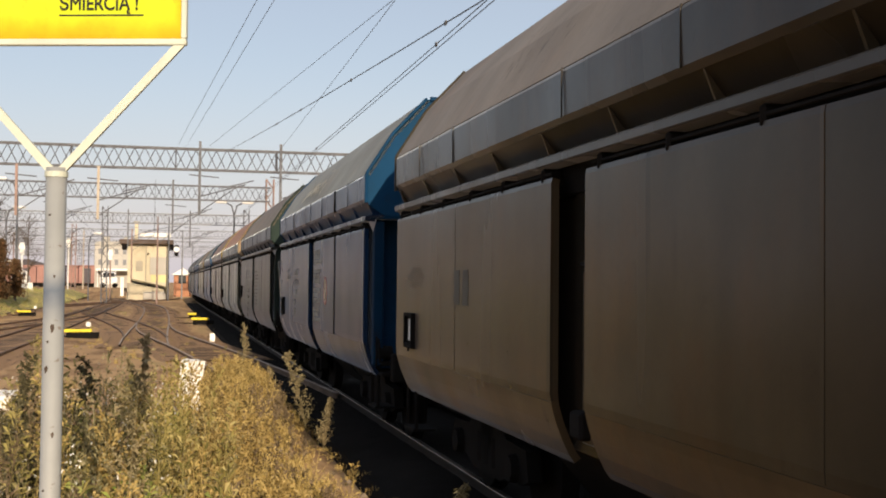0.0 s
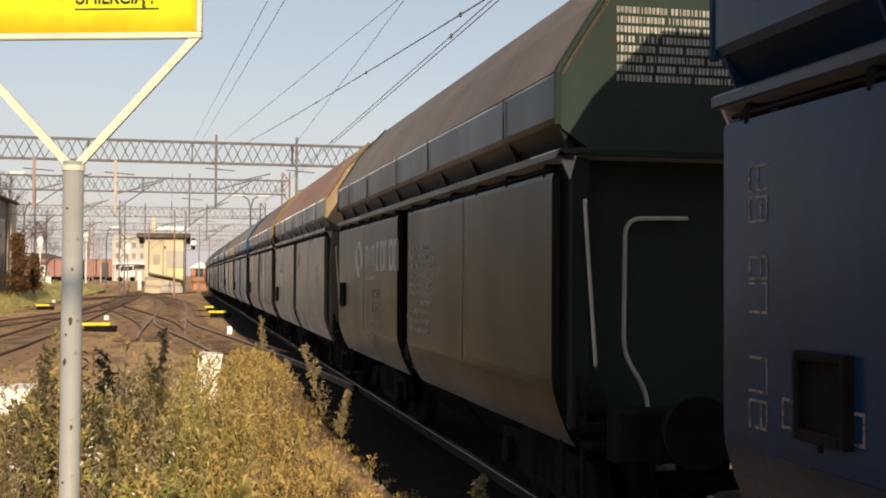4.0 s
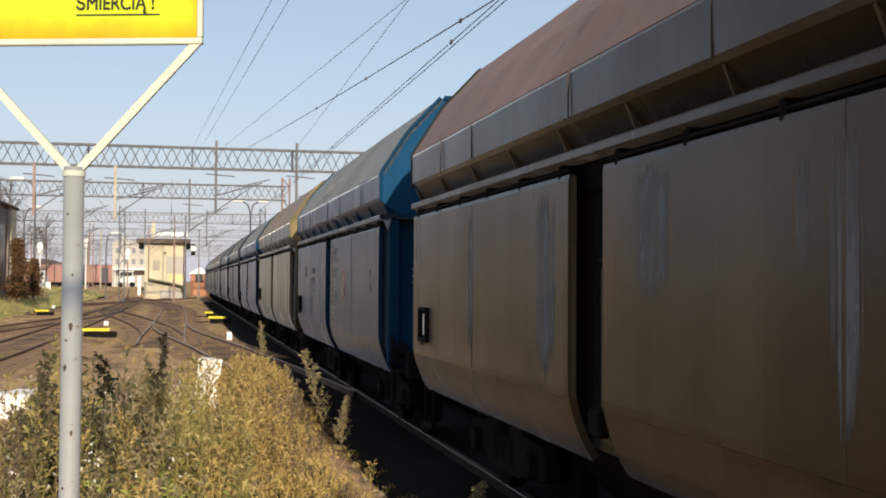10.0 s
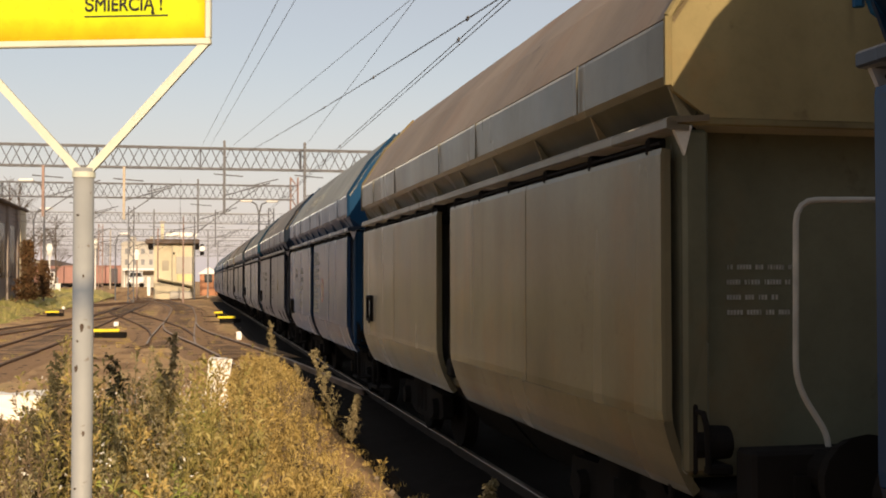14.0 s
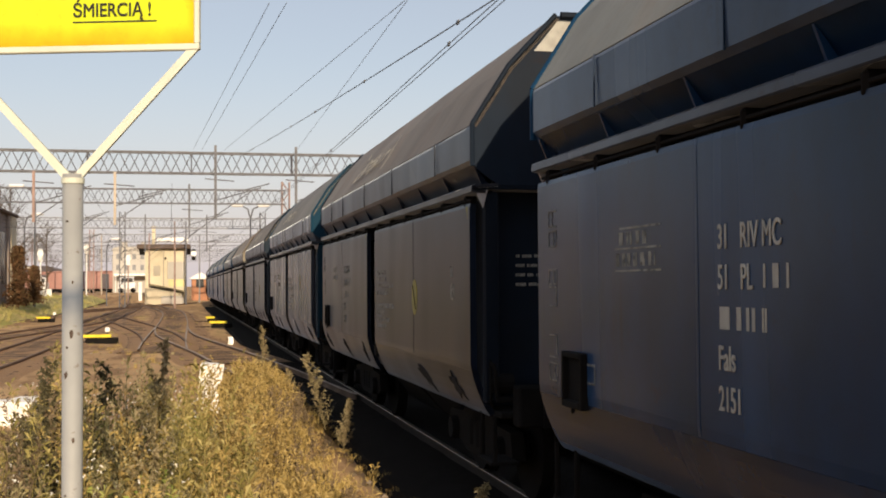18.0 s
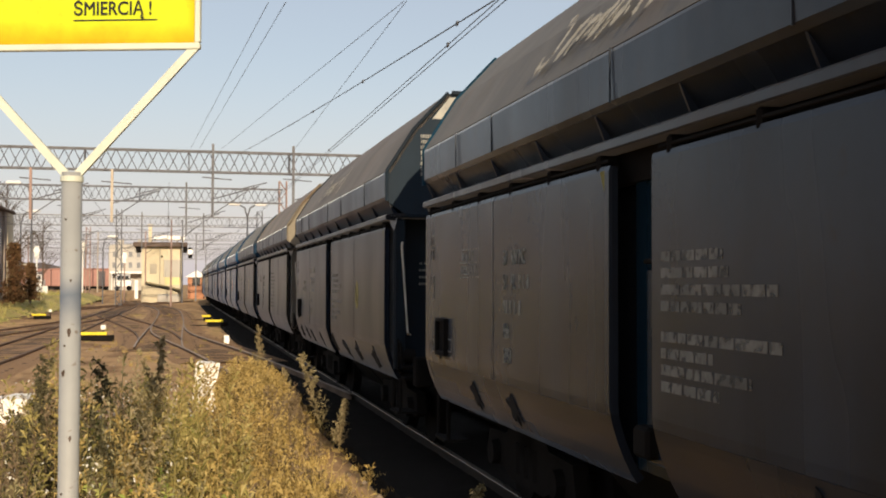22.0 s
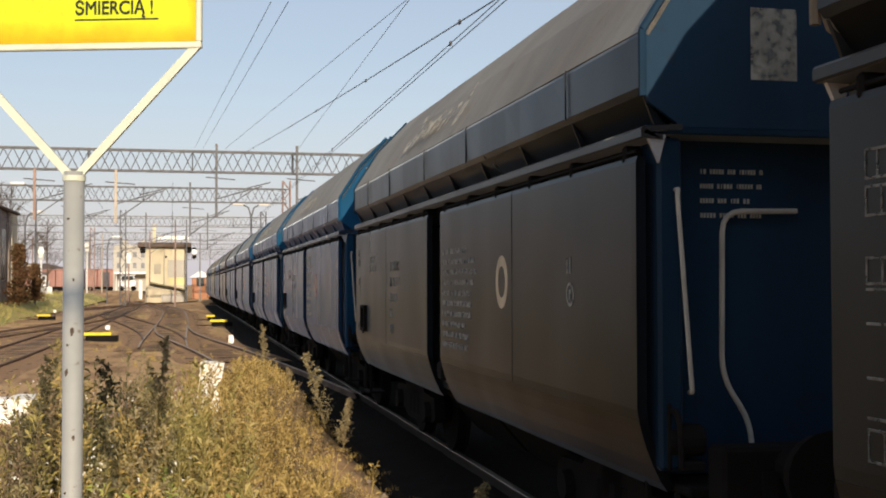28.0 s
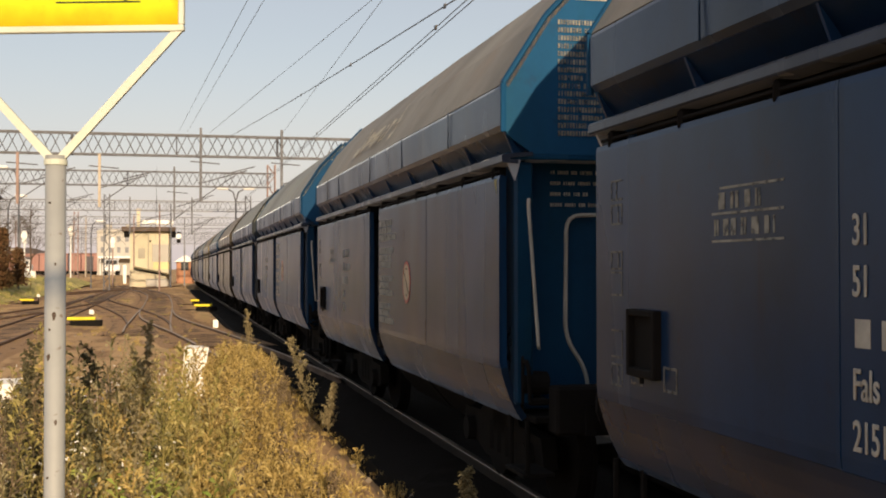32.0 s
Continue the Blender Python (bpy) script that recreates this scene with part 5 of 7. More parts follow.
def lay_track(knots, label, sleepers=True, near=60, first=-99, bed=True, sides=RAIL_RUST, heads=DULL_HEAD):
    line = curve_pts(knots)
    tr = thing("railway_track", label, "railway track", "yard tracks", "structure")
    for s in (-1, 1):
        r = part("rail", rail_mesh("rail", line, s * 0.7525, sides, WEB), None, tr)
        part("rail_head", rail_mesh("rail_head", line, s * 0.7525, heads, HEAD), None, r, "worn bright rail head")
    if sleepers:
        up = 0.052 if bed else 0.0
        me = finish("sleeper", boxed(-1.28, -0.125, up - 0.24, 1.28, 0.125, up - 0.150, bevel=0.012), SLEEPER)
        acc, cnt = 0.0, 0
        rest = bmesh.new()
        for (a_, b_) in zip(line, line[1:]):
            ln = math.hypot(b_[0] - a_[0], b_[1] - a_[1])
            while acc < ln:
                f_ = acc / ln
                m_ = pose(a_[0] + (b_[0] - a_[0]) * f_, a_[1] + (b_[1] - a_[1]) * f_, 0.018 * random.random(), 0, 0, -math.degrees(math.atan2(b_[0] - a_[0], b_[1] - a_[1])))
                if a_[1] < first:
                    pass
                elif a_[1] < near:
                    part("sleeper", me, None, tr, m=m_)
                else:
                    bmesh.ops.create_cube(rest, size=1.0, matrix=m_ @ pose(0, 0, up - 0.175) @ Matrix.Diagonal((2.5, 0.25, 0.06, 1)))
                acc += 0.65
            acc -= ln
        if rest.faces:
            tagged(part("far_sleepers", rest, SLEEPER, tr), kind="stuff")
        else:
            rest.free()
    if bed:
        bm = bmesh.new()
        rows_ = []
        for i, (x, y) in enumerate(line):
            if y < first:
                continue
            a_, b_ = line[max(0, i - 1)], line[min(len(line) - 1, i + 1)]
            t = Vector((b_[0] - a_[0], b_[1] - a_[1])).normalized()
            rows_.append([bm.verts.new((x + t.y * u, y - t.x * u, GROUND_Z + h + 0.02 * noise.noise((x + u * 2, y, 8)))) for u, h in ((-1.95, -0.09), (-1.35, 0.045), (-0.9, 0.065), (-0.3, 0.045), (0.3, 0.045), (0.9, 0.065), (1.35, 0.045), (1.95, -0.09))])
        for r0, r1 in zip(rows_, rows_[1:]):
            for i in range(7):
                bm.faces.new((r0[i], r0[i + 1], r1[i + 1], r1[i]))
        part("ballast_bed", finish("ballast_bed", bm, BROWN_BALLAST), None, tr, "dirty brown ballast")
    return tr


main_line = [(TRACK_X, -40), (TRACK_X, 20), (TRACK_X, 60), (TRACK_X, BEND_FROM)] + [tuple(along(BEND_FROM + s).translation[:2]) for s in (25, 50, 80, 120, 170)]
lay_track(main_line, "train's track with worn rails on tarred sleepers", near=45, bed=False, sides=SHADE_RAIL, heads=POLISHED)
X2 = -0.53
lay_track([(2.30, 21), (2.02, 25), (1.62, 30), (0.95, 37), (0.34, 42.3), (-0.30, 49), (-0.52, 57), (X2, 71), (-0.8, 91), (-1.94, 108), (-4.5, 135), (-6.5, 150)],
          "curved track that joins the train's track", near=75, first=31, sides=JOIN_SIDE, heads=JOIN_HEAD)
lay_track([(-0.62, 38), (-0.66, 42), (-0.62, 50), (-0.54, 60)], "straight half-buried track among the weeds", near=62, first=28, sides=JOIN_SIDE, heads=JOIN_HEAD)
lay_track([(-0.64, 43), (-1.12, 51), (-2.45, 62.6), (-3.6, 71), (-4.55, 80), (-4.9, 92)], "crossover track between two yard tracks", near=78)
lay_track([(-5.6, -5), (-5.45, 20), (-5.05, 35), (-4.80, 50), (-4.68, 70), (-4.6, 110), (-5.6, 150)], "rusty side track on brown ground", near=60)
lay_track([(-10.6, 22), (-8.9, 37), (-6.9, 53), (-5.5, 64.7), (-4.8, 76), (-4.66, 90)], "side track that runs into the next one", near=70)
lay_track([(-14, 30), (-11.0, 60), (-9.6, 90), (-9.8, 130), (-11, 152)], "far side track", False)
lay_track([(-9.6, 92), (-7.4, 104), (-4.6, 118), (-1.4, 132), (0.9, 146)], "distant crossover track in the yard", False, bed=False)

bm = bmesh.new()
nx_, ny_ = 18, 420
g = [[bm.verts.new((TRACK_X - 1.95 + 3.9 * i / nx_, -25 + 145 * j / ny_, GROUND_Z + (0.02 if 0 < i < nx_ else -0.28) + 0.022 * noise.noise((i * 1.7, j * 0.9, 5)))) for j in range(ny_ + 1)] for i in range(nx_ + 1)]
for i in range(nx_):
    for j in range(ny_):
        bm.faces.new((g[i][j], g[i + 1][j], g[i + 1][j + 1], g[i][j + 1]))
tagged(new("ballast", finish("ballast", bm, BALLAST)), "ballast bed under the train, blackened for its shade", "ballast", kind="structure")

# grass bank at the yard's left edge
def bank_z(x, y):
    e = min(1.0, max(0.0, (-9.2 + 0.012 * (y - 60) - x) / 3.0)) * min(1.0, max(0.0, (y - 38) / 12.0))
    return GROUND_Z - 0.05 + 1.15 * e + 0.10 * e * noise.noise((x * 0.8, y * 0.5, 2))


tagged(new("grass_bank", sheet_ground("grass_bank", -34, -9.0, 40, 150, 26, 90, bank_z, BANK)), "patchy green and straw grass bank", "grass bank", kind="structure")


# ---- overhead line ----
def truss(bm, x0, x1, y, z0, z1, deep, bay, r=0.035):
    """A lattice beam across the tracks."""
    for yy in (y - deep / 2, y + deep / 2):
        for z in (z0, z1):
            box(bm, x0, yy - r, z - r, x1, yy + r, z + r)
        n = int((x1 - x0) / bay)
        for i in range(n):
            a_, b_ = x0 + (x1 - x0) * i / n, x0 + (x1 - x0) * (i + 1) / n
            zz = (z0, z1) if yy < y else (z1, z0)
            rod(bm, (a_, yy, zz[0]), ((a_ + b_) / 2, yy, zz[1]), r * 0.6, None, 4)
            rod(bm, ((a_ + b_) / 2, yy, zz[1]), (b_, yy, zz[0]), r * 0.6, None, 4)
            if i % 5 == 0:
                rod(bm, (a_, yy, z0), (a_, yy, z1), r * 0.8, None, 4)
    return bm


def lattice_mast(bm, x, y, z0, z1, w, bay=0.7, r=0.04):
    for dx in (-w / 2, w / 2):
        for dy in (-w / 2, w / 2):
            box(bm, x + dx - r, y + dy - r, z0, x + dx + r, y + dy + r, z1)
    n = int((z1 - z0) / bay)
    for i in range(n):
        a_, b_ = z0 + (z1 - z0) * i / n, z0 + (z1 - z0) * (i + 1) / n
        s = 1 if i % 2 else -1
        for dy in (-w / 2, w / 2):
            rod(bm, (x - s * w / 2, y + dy, a_), (x + s * w / 2, y + dy, b_), r * 0.6, None, 4)
        for dx in (-w / 2, w / 2):
            rod(bm, (x + dx, y - s * w / 2, a_), (x + dx, y + s * w / 2, b_), r * 0.6, None, 4)
    return bm


def gantry(y, x0, x1, top, deep, droppers, masts, label):
    g_ = thing("overhead_gantry", label, "gantry", "overhead line gantries")
    # far gantries take the colour with haze in it
    steel = GANTRY if y < 100 else HAZED_STEEL
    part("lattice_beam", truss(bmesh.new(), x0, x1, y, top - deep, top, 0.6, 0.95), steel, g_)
    for x, z, col in droppers:
        bm = boxed(x - 0.06, y - 0.45, z, x + 0.06, y - 0.33, top + 0.35 if col is GANTRY else top - deep)
        d = part("drop_post", bm, col, g_)
        bm = bmesh.new()
        rod(bm, (x, y - 0.39, z + 0.9), (x + 2.2, y - 0.39, z + 1.55), 0.03)
        rod(bm, (x, y - 0.39, z + 0.15), (x + 1.9, y - 0.39, z + 1.5), 0.025)
        rod(bm, (x + 1.1, y - 0.39, z + 1.35), (x + 2.6, y - 0.39, z + 1.75), 0.028)
        rod(bm, (x - 0.5, y - 0.39, z + 1.95), (x + 0.9, y - 0.39, z + 1.85), 0.028)
        part("cantilever", bm, GANTRY, d)
    for x, col in masts:
        part("lattice_mast", lattice_mast(bmesh.new(), x, y, GROUND_Z, top + 0.6, 0.5), col, g_)
    return g_


CREAM_POST = simple("sunlit_cream_post_paint", (0.44, 0.38, 0.31), 0.8, 0.0, 0.15)
gantry(58, -19, 13, 8.43, 1.0, [(-6.85, 5.0, PINK_POST), (-3.17, 4.9, CREAM_POST), (1.53, 5.2, GANTRY), (5.42, 5.2, GANTRY)], [(-19, GANTRY), (13, GANTRY)], "grey lattice steel gantry over the tracks with drop posts")
gantry(81, -17, 6.9, 8.5, 0.95, [(-7.4, 5.2, PINK_POST), (0.4, 5.2, GANTRY)], [(6.9, PINK_POST), (-17, PINK_POST)], "lattice gantry with a faded red mast")
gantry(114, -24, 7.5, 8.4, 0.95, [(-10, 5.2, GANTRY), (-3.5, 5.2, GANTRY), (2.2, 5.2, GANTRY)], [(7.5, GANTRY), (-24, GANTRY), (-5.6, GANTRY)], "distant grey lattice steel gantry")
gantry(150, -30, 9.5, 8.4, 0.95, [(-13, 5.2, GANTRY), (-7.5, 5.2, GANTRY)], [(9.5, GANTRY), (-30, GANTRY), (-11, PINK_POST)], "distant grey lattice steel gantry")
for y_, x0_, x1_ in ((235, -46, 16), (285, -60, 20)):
    gantry(y_, x0_, x1_, 8.8, 0.95, [(-20, 5.2, HAZED_STEEL), (-11, 5.2, HAZED_STEEL), (-4, 5.2, HAZED_STEEL)], [(x1_, HAZED_STEEL), (x0_, HAZED_STEEL), (-16, HAZED_STEEL)], "hazy distant lattice gantry")
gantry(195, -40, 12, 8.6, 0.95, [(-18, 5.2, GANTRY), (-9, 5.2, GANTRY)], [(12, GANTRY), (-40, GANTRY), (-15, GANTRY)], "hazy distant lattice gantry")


def wire(name, a_, b_, sag, r, label, clips=0, z_kink=0):
    bm = bmesh.new()
    a_, b_ = Vector(a_), Vector(b_)
    n = 22
    pts = [a_.lerp(b_, i / n) - Vector((0, 0, sag * 4 * (i / n) * (1 - i / n))) for i in range(n + 1)]
    w_ = thing(name, label, "overhead wire", "overhead wires")
    part("conductor", chain(bm, pts, r, 4), WIRE, w_)
    for c_ in range(clips):
        p_ = pts[int((c_ + 0.5) * n / clips)]
        part("clamp", boxed(p_.x - 0.012, p_.y - 0.05, p_.z - 0.03, p_.x + 0.012, p_.y + 0.05, p_.z + 0.03), WIRE, w_)
    return w_


wire("contact_wire", (TRACK_X + 0.05, -20, 5.55), (TRACK_X - 0.25, 81, 5.45), 0.0, 0.007, "taut copper contact wire over the train", 9)
wire("contact_wire", (TRACK_X + 0.17, -20, 5.58), (TRACK_X - 0.13, 81, 5.48), 0.0, 0.007, "taut copper contact wire over the train")
wire("messenger_wire", (4.02, -30, 5.66), (3.95, 14.5, 5.66), 0.0, 0.008, "messenger wire beside the contact wire", 3)
wire("messenger_wire", (3.95, 14.5, 5.66), (2.98, 57.6, 8.45), 0.06, 0.010, "messenger wire that rises to the gantry", 6)
wire("feeder_wire", (1.5, 20.87, 7.0), (0.48, 58, 8.6), 0.0, 0.006, "thin overhead feeder wire")
wire("feeder_wire", (1.8, 20.79, 7.0), (0.89, 58, 8.6), 0.0, 0.006, "thin overhead feeder wire")
wire("feeder_wire", (4.60, 24.25, 8.0), (1.96, 58, 8.6), 0.0, 0.007, "thin overhead feeder wire")
wire("feeder_wire", (4.65, 24.22, 8.0), (5.45, 58, 8.6), 0.0, 0.007, "thin overhead feeder wire")
for x in (X2, -4.7, -9.5):
    wire("contact_wire", (x, 58, 5.5), (x - 1.5, 195, 5.5), 0.0, 0.012, "far contact wire over a yard track")
    wire("messenger_wire", (x, 58, 6.9), (x - 1.5, 195, 6.9), 0.5, 0.012, "far messenger wire over a yard track")

# ---- the warning sign ----
sg = thing("warning_sign", "yellow enamel warning board on a grey steel pole", "sign", m=pose(-0.315, 3.6, 0, 0, 0, -16.5))
bm = bmesh.new()
rod(bm, (0, 0, GROUND_Z - 0.3), (0, 0, 2.30), 0.030, 0.030, 20)
pole = part("pole", finish("pole", bm, POLE, True), None, sg)
bm = bmesh.new()
rod(bm, (0, 0, 2.272), (0, 0, 2.288), 0.0335, 0.0335, 20)
part("pole_cap", bm, SIGN_FRAME, pole, "pale yellow welded cap")
rnd = random.Random(12)
for a_, z_, w_, h_ in ((-1.75, 2.16, 0.010, 0.006), (-1.30, 1.83, 0.012, 0.020), (-1.72, 1.79, 0.008, 0.008), (-1.85, 1.71, 0.013, 0.018), (-1.10, 1.52, 0.008, 0.012), (-1.9, 1.36, 0.010, 0.007), (-1.45, 1.16, 0.009, 0.016), (-1.2, 1.98, 0.006, 0.008), (-1.6, 0.98, 0.011, 0.008)):
    # a flake where the paint has come off
    bm = bmesh.new()
    v = [bm.verts.new((0.0306 * math.cos(a_ + q * w_ / 0.03), 0.0306 * math.sin(a_ + q * w_ / 0.03), z_ + p_ * h_ * rnd.uniform(0.6, 1.3))) for q, p_ in ((-0.5, 0.3), (-0.2, -0.6), (0.2, -0.5), (0.5, 0.1), (0.3, 0.6), (-0.3, 0.5))]
    bm.faces.new(v)
    part("rust_flake", bm, RUST_FLAKE, pole, "rusty spot of flaked paint")
for s in (-1, 1):
    # a flat steel strip from the pole's head to the board's corner
    a_, b_ = Vector((s * -0.001, 0, 2.274)), Vector((s * 0.370, 0, 2.672))
    side_ = Vector((b_.z - a_.z, 0, a_.x - b_.x)).normalized() * 0.0120
    bm = bmesh.new()
    v = [bm.verts.new(q + Vector((0, d_, 0))) for d_ in (-0.006, 0.006) for q in (a_ - side_, a_ + side_, b_ + side_, b_ - side_)]
    for f_ in ((0, 1, 2, 3), (7, 6, 5, 4), (0, 4, 5, 1), (1, 5, 6, 2), (2, 6, 7, 3), (3, 7, 4, 0)):
        bm.faces.new([v[q] for q in f_])
    part("bracket_arm", bm, SIGN_FRAME, sg)
bm = bmesh.new()
for x0, z0, x1, z1 in ((-0.382, 2.661, 0.382, 2.680), (-0.382, 3.294, 0.382, 3.314), (-0.382, 2.680, -0.366, 3.294), (0.366, 2.680, 0.382, 3.294)):
    box(bm, x0, -0.011, z0, x1, 0.011, z1, bevel=0.003)
part("frame", bm, SIGN_FRAME, sg)
board = part("board", boxed(-0.368, -0.004, 2.678, 0.368, 0.004, 3.295), SIGN_YELLOW, sg)
part("white_panel", boxed(-0.357, -0.008, 2.85, -0.11, -0.0045, 3.24), SIGN_WHITE, board, "white sign panel")
writing("ŚMIERCIĄ !", 0.056, BLACK_INK, board, pose(0.0, -0.007, 2.766, 90, 0, 0) @ Matrix.Diagonal((0.86, 1, 1, 1)))
part("underline", boxed(0.001, -0.0065, 2.748, 0.253, -0.0045, 2.752), BLACK_INK, board)

# ---- hut and buildings ----
hut = thing("trackside_hut", "cream rendered flat-roofed signal hut beside the tracks", "building", m=pose(-2.03, 140, GROUND_Z))
part("wall", boxed(-2.26, 0, 0, 2.26, 7, 6.45), HUT_WALL, hut)
part("plinth", boxed(-2.31, -0.06, 0, 2.31, 0, 0.75), PALE_WALL, hut)
part("roof", boxed(-3.2, -0.9, 6.45, 2.9, 7.5, 6.98, bevel=0.05), HUT_TRIM, hut)
for s in (-1, 1):
    part("eaves_bracket", boxed(s * 2.62 - 0.30, -0.5, 5.75, s * 2.62 + 0.30, 0.3, 6.44, bevel=0.08), FRAME_DARK, hut)
part("parapet", boxed(-0.9, -0.7, 7.25, 2.6, -0.60, 7.75, bevel=0.03), WHITE_PAINT, hut, "pale board along the roof edge")
for q in range(5):
    part("rail_post", boxed(-0.8 + q * 0.8, -0.69, 6.985, -0.72 + q * 0.8, -0.63, 7.245), PALE_WALL, hut)
part("chimney", boxed(-1.55, 1, 6.985, -1.15, 1.6, 9.0), HUT_WALL, hut)
part("chimney_cap", boxed(-1.65, 0.9, 9.005, -1.05, 1.7, 9.15), PALE_WALL, hut)
dr = part("door", boxed(0.30, -0.06, 2.95, 2.1, 0.0, 4.95), PALE_WALL, hut, "pale upper hatch")
part("door_frame", boxed(0.20, -0.05, 2.95, 0.29, 0.0, 5.05), HUT_DOOR, dr)
part("window", boxed(-1.35, -0.05, 3.3, -0.55, 0.0, 4.5), HUT_DOOR, hut)
part("painted_patch", boxed(0.35, -0.012, 2.05, 2.2, -0.004, 2.90), PATCH_YELLOW, hut, "patch of yellow wall paint")
part("drain_pipe", rod(bmesh.new(), (-0.2, -0.14, 1.4), (-0.2, -0.14, 6.44), 0.07, 0.07, 8), HUT_DOOR, hut)
part("wall_lamp", boxed(-0.08, -0.25, 5.2, 0.12, 0.0, 5.45, bevel=0.05), FRAME_DARK, hut)


def lean_to(z_left, z_right, x0, x1, y0, thick, low):
    """A slab or block whose top falls from left to right."""
    bm_ = bmesh.new()
    a_, b_ = (0.0, 0.0) if low else (z_left - thick, z_right - thick)
    v_ = [bm_.verts.new(c_) for c_ in ((x0, -0.07, a_), (x0, y0, a_), (x1, y0, b_), (x1, -0.07, b_), (x0, -0.07, z_left), (x0, y0, z_left), (x1, y0, z_right), (x1, -0.07, z_right))]
    for f_ in ((3, 2, 1, 0), (4, 5, 6, 7), (0, 1, 5, 4), (1, 2, 6, 5), (2, 3, 7, 6), (3, 0, 4, 7)):
        bm_.faces.new([v_[q] for q in f_])
    return bm_


part("cellar_porch", lean_to(2.05, 1.25, -2.2, 1.85, -3.0, 0, True), HUT_WALL, hut, "whitewashed cellar entrance")
part("porch_roof", lean_to(2.42, 1.58, -1.75, 2.1, -3.25, 0.16, False), PORCH_FELT, hut)
part("porch_step", boxed(-0.4, -3.7, 0, 2.0, -3.02, 0.95, bevel=0.12), PALE_WALL, hut)

shed = thing("line_side_building", "grey plastered two-storey building along the yard", "building", m=pose(-11.55, 0, 0))
part("wall", boxed(-9, 65, -0.5, 0, 86, 6.8), DULL_WALL, shed)
part("roof", boxed(-9.6, 64.4, 6.8, 0.35, 86.4, 7.0, bevel=0.06), HUT_TRIM, shed)
for i in range(5):
    y = 66 + i * 4.2
    part("pilaster", boxed(0.0, y - 0.35, 0.5, 0.18, y + 0.35, 6.79), DULL_WALL, shed)
    wd = part("window", boxed(0.0, y + 1.2, 2.2, 0.06, y + 3.2, 5.6), GLASS_DARK, shed)
# pier added in cream to paint the lit last stretch of wall
part("end_pier", boxed(0.0, 83.4, 0.5, 0.22, 85.9, 6.78), HUT_WALL, shed, "cream pier added for the wall's lit end")

UP = GROUND_Z + 1.2
far = thing("beige_building", "distant pale beige block behind the hut", "building", m=pose(-10.1, 178, UP))
part("wall", boxed(0, 0, 0, 6.5, 10, 6.3), PALE_WALL, far)
part("roof", prism(bmesh.new(), [(-0.2, 6.3), (0.4, 6.75), (6.1, 6.75), (6.7, 6.3)], -0.2, 10.2), PALE_WALL, far)
part("canopy", boxed(0.3, -2.4, 2.45, 6.2, -0.02, 2.75), WHITE_PAINT, far)
for q in range(3):
    part("canopy_post", boxed(0.5 + q * 2.5, -2.3, 0, 0.62 + q * 2.5, -2.18, 2.44), WHITE_PAINT, far)
for i in range(5):
    for z_ in (3.3, 4.9):
        part("window", boxed(0.5 + i * 1.15, -0.05, z_, 1.0 + i * 1.15, -0.0, z_ + 0.8), HAZED_STEEL, far)
for i in range(2):
    part("roof_vent", boxed(1.2 + i * 2.8, 1.0, 6.76, 1.9 + i * 2.8, 1.8, 7.5, bevel=0.05), PALE_WALL, far)
for x0, x1, y, z, c_, nm in ((-26.0, -18.2, 200, 3.4, FAR_ROOF, "dark-roofed open shed"), (-60, -27, 230, 4.8, PALE_WALL, "pale long store"), (1.2, 3.6, 172, 2.1, ORANGE_BOARD, "orange brick store")):
    o_ = thing("distant_shed", f"distant {nm} across the railway yard", "building", m=pose(x0, y, UP if x0 < 0 else GROUND_Z + 1.0))
    part("wall", boxed(0, 0, -1.2, x1 - x0, 6, z), c_, o_)
    part("roof", prism(bmesh.new(), [(-0.4, z), ((x1 - x0) * 0.5, z + 1.0), (x1 - x0 + 0.4, z)], -0.5, 6.5), FAR_ROOF if x0 < 0 else WHITE_PAINT, o_)
    for q in range(int((x1 - x0) / 2.2)):
        part("window", boxed(0.6 + q * 2.2, -0.06, 0.9, 1.7 + q * 2.2, -0.0, 2.2), GLASS_DARK if x0 > -50 else HUT_DOOR, o_)


def goods_wagon(x, y, ln, label):
    o_ = thing("goods_wagon", label, "railway wagon", "standing wagons", m=pose(x, y, 0.55))
    part("body", boxed(-ln / 2, -1.3, 1.1, ln / 2, 1.3, 3.55, bevel=0.06), BRICK_RED, o_)
    part("sliding_door", boxed(0.1, -1.36, 1.15, 1.3, -1.31, 3.3), FAR_ROOF, o_, "dark open doorway")
    for q in range(int(ln / 0.6)):
        part("body_rib", boxed(-ln / 2 + 0.2 + q * 0.6, -1.35, 1.12, -ln / 2 + 0.27 + q * 0.6, -1.31, 3.5), BRICK_RED, o_)
    part("roof", boxed(-ln / 2 - 0.1, -1.4, 3.56, ln / 2 + 0.1, 1.4, 3.75, bevel=0.08), RED_ROOF, o_)
    part("underframe", boxed(-ln / 2, -1.1, 0.7, ln / 2, 1.1, 1.09), FRAME_DARK, o_)
    for s in (-1, 1):
        bm_ = bmesh.new()
        rod(bm_, (s * ln * 0.33, -0.8, 0.36), (s * ln * 0.33, 0.8, 0.36), 0.46, 0.46, 16)
        part("wheelset", bm_, FRAME_DARK, o_)


goods_wagon(-12.0, 181, 3.8, "brick-red covered goods wagon standing in the yard")
goods_wagon(-16.6, 184, 4.0, "haze-pale red goods wagon standing in the yard")
goods_wagon(-21.4, 188, 4.6, "haze-pale red goods wagon beside the dark shed")


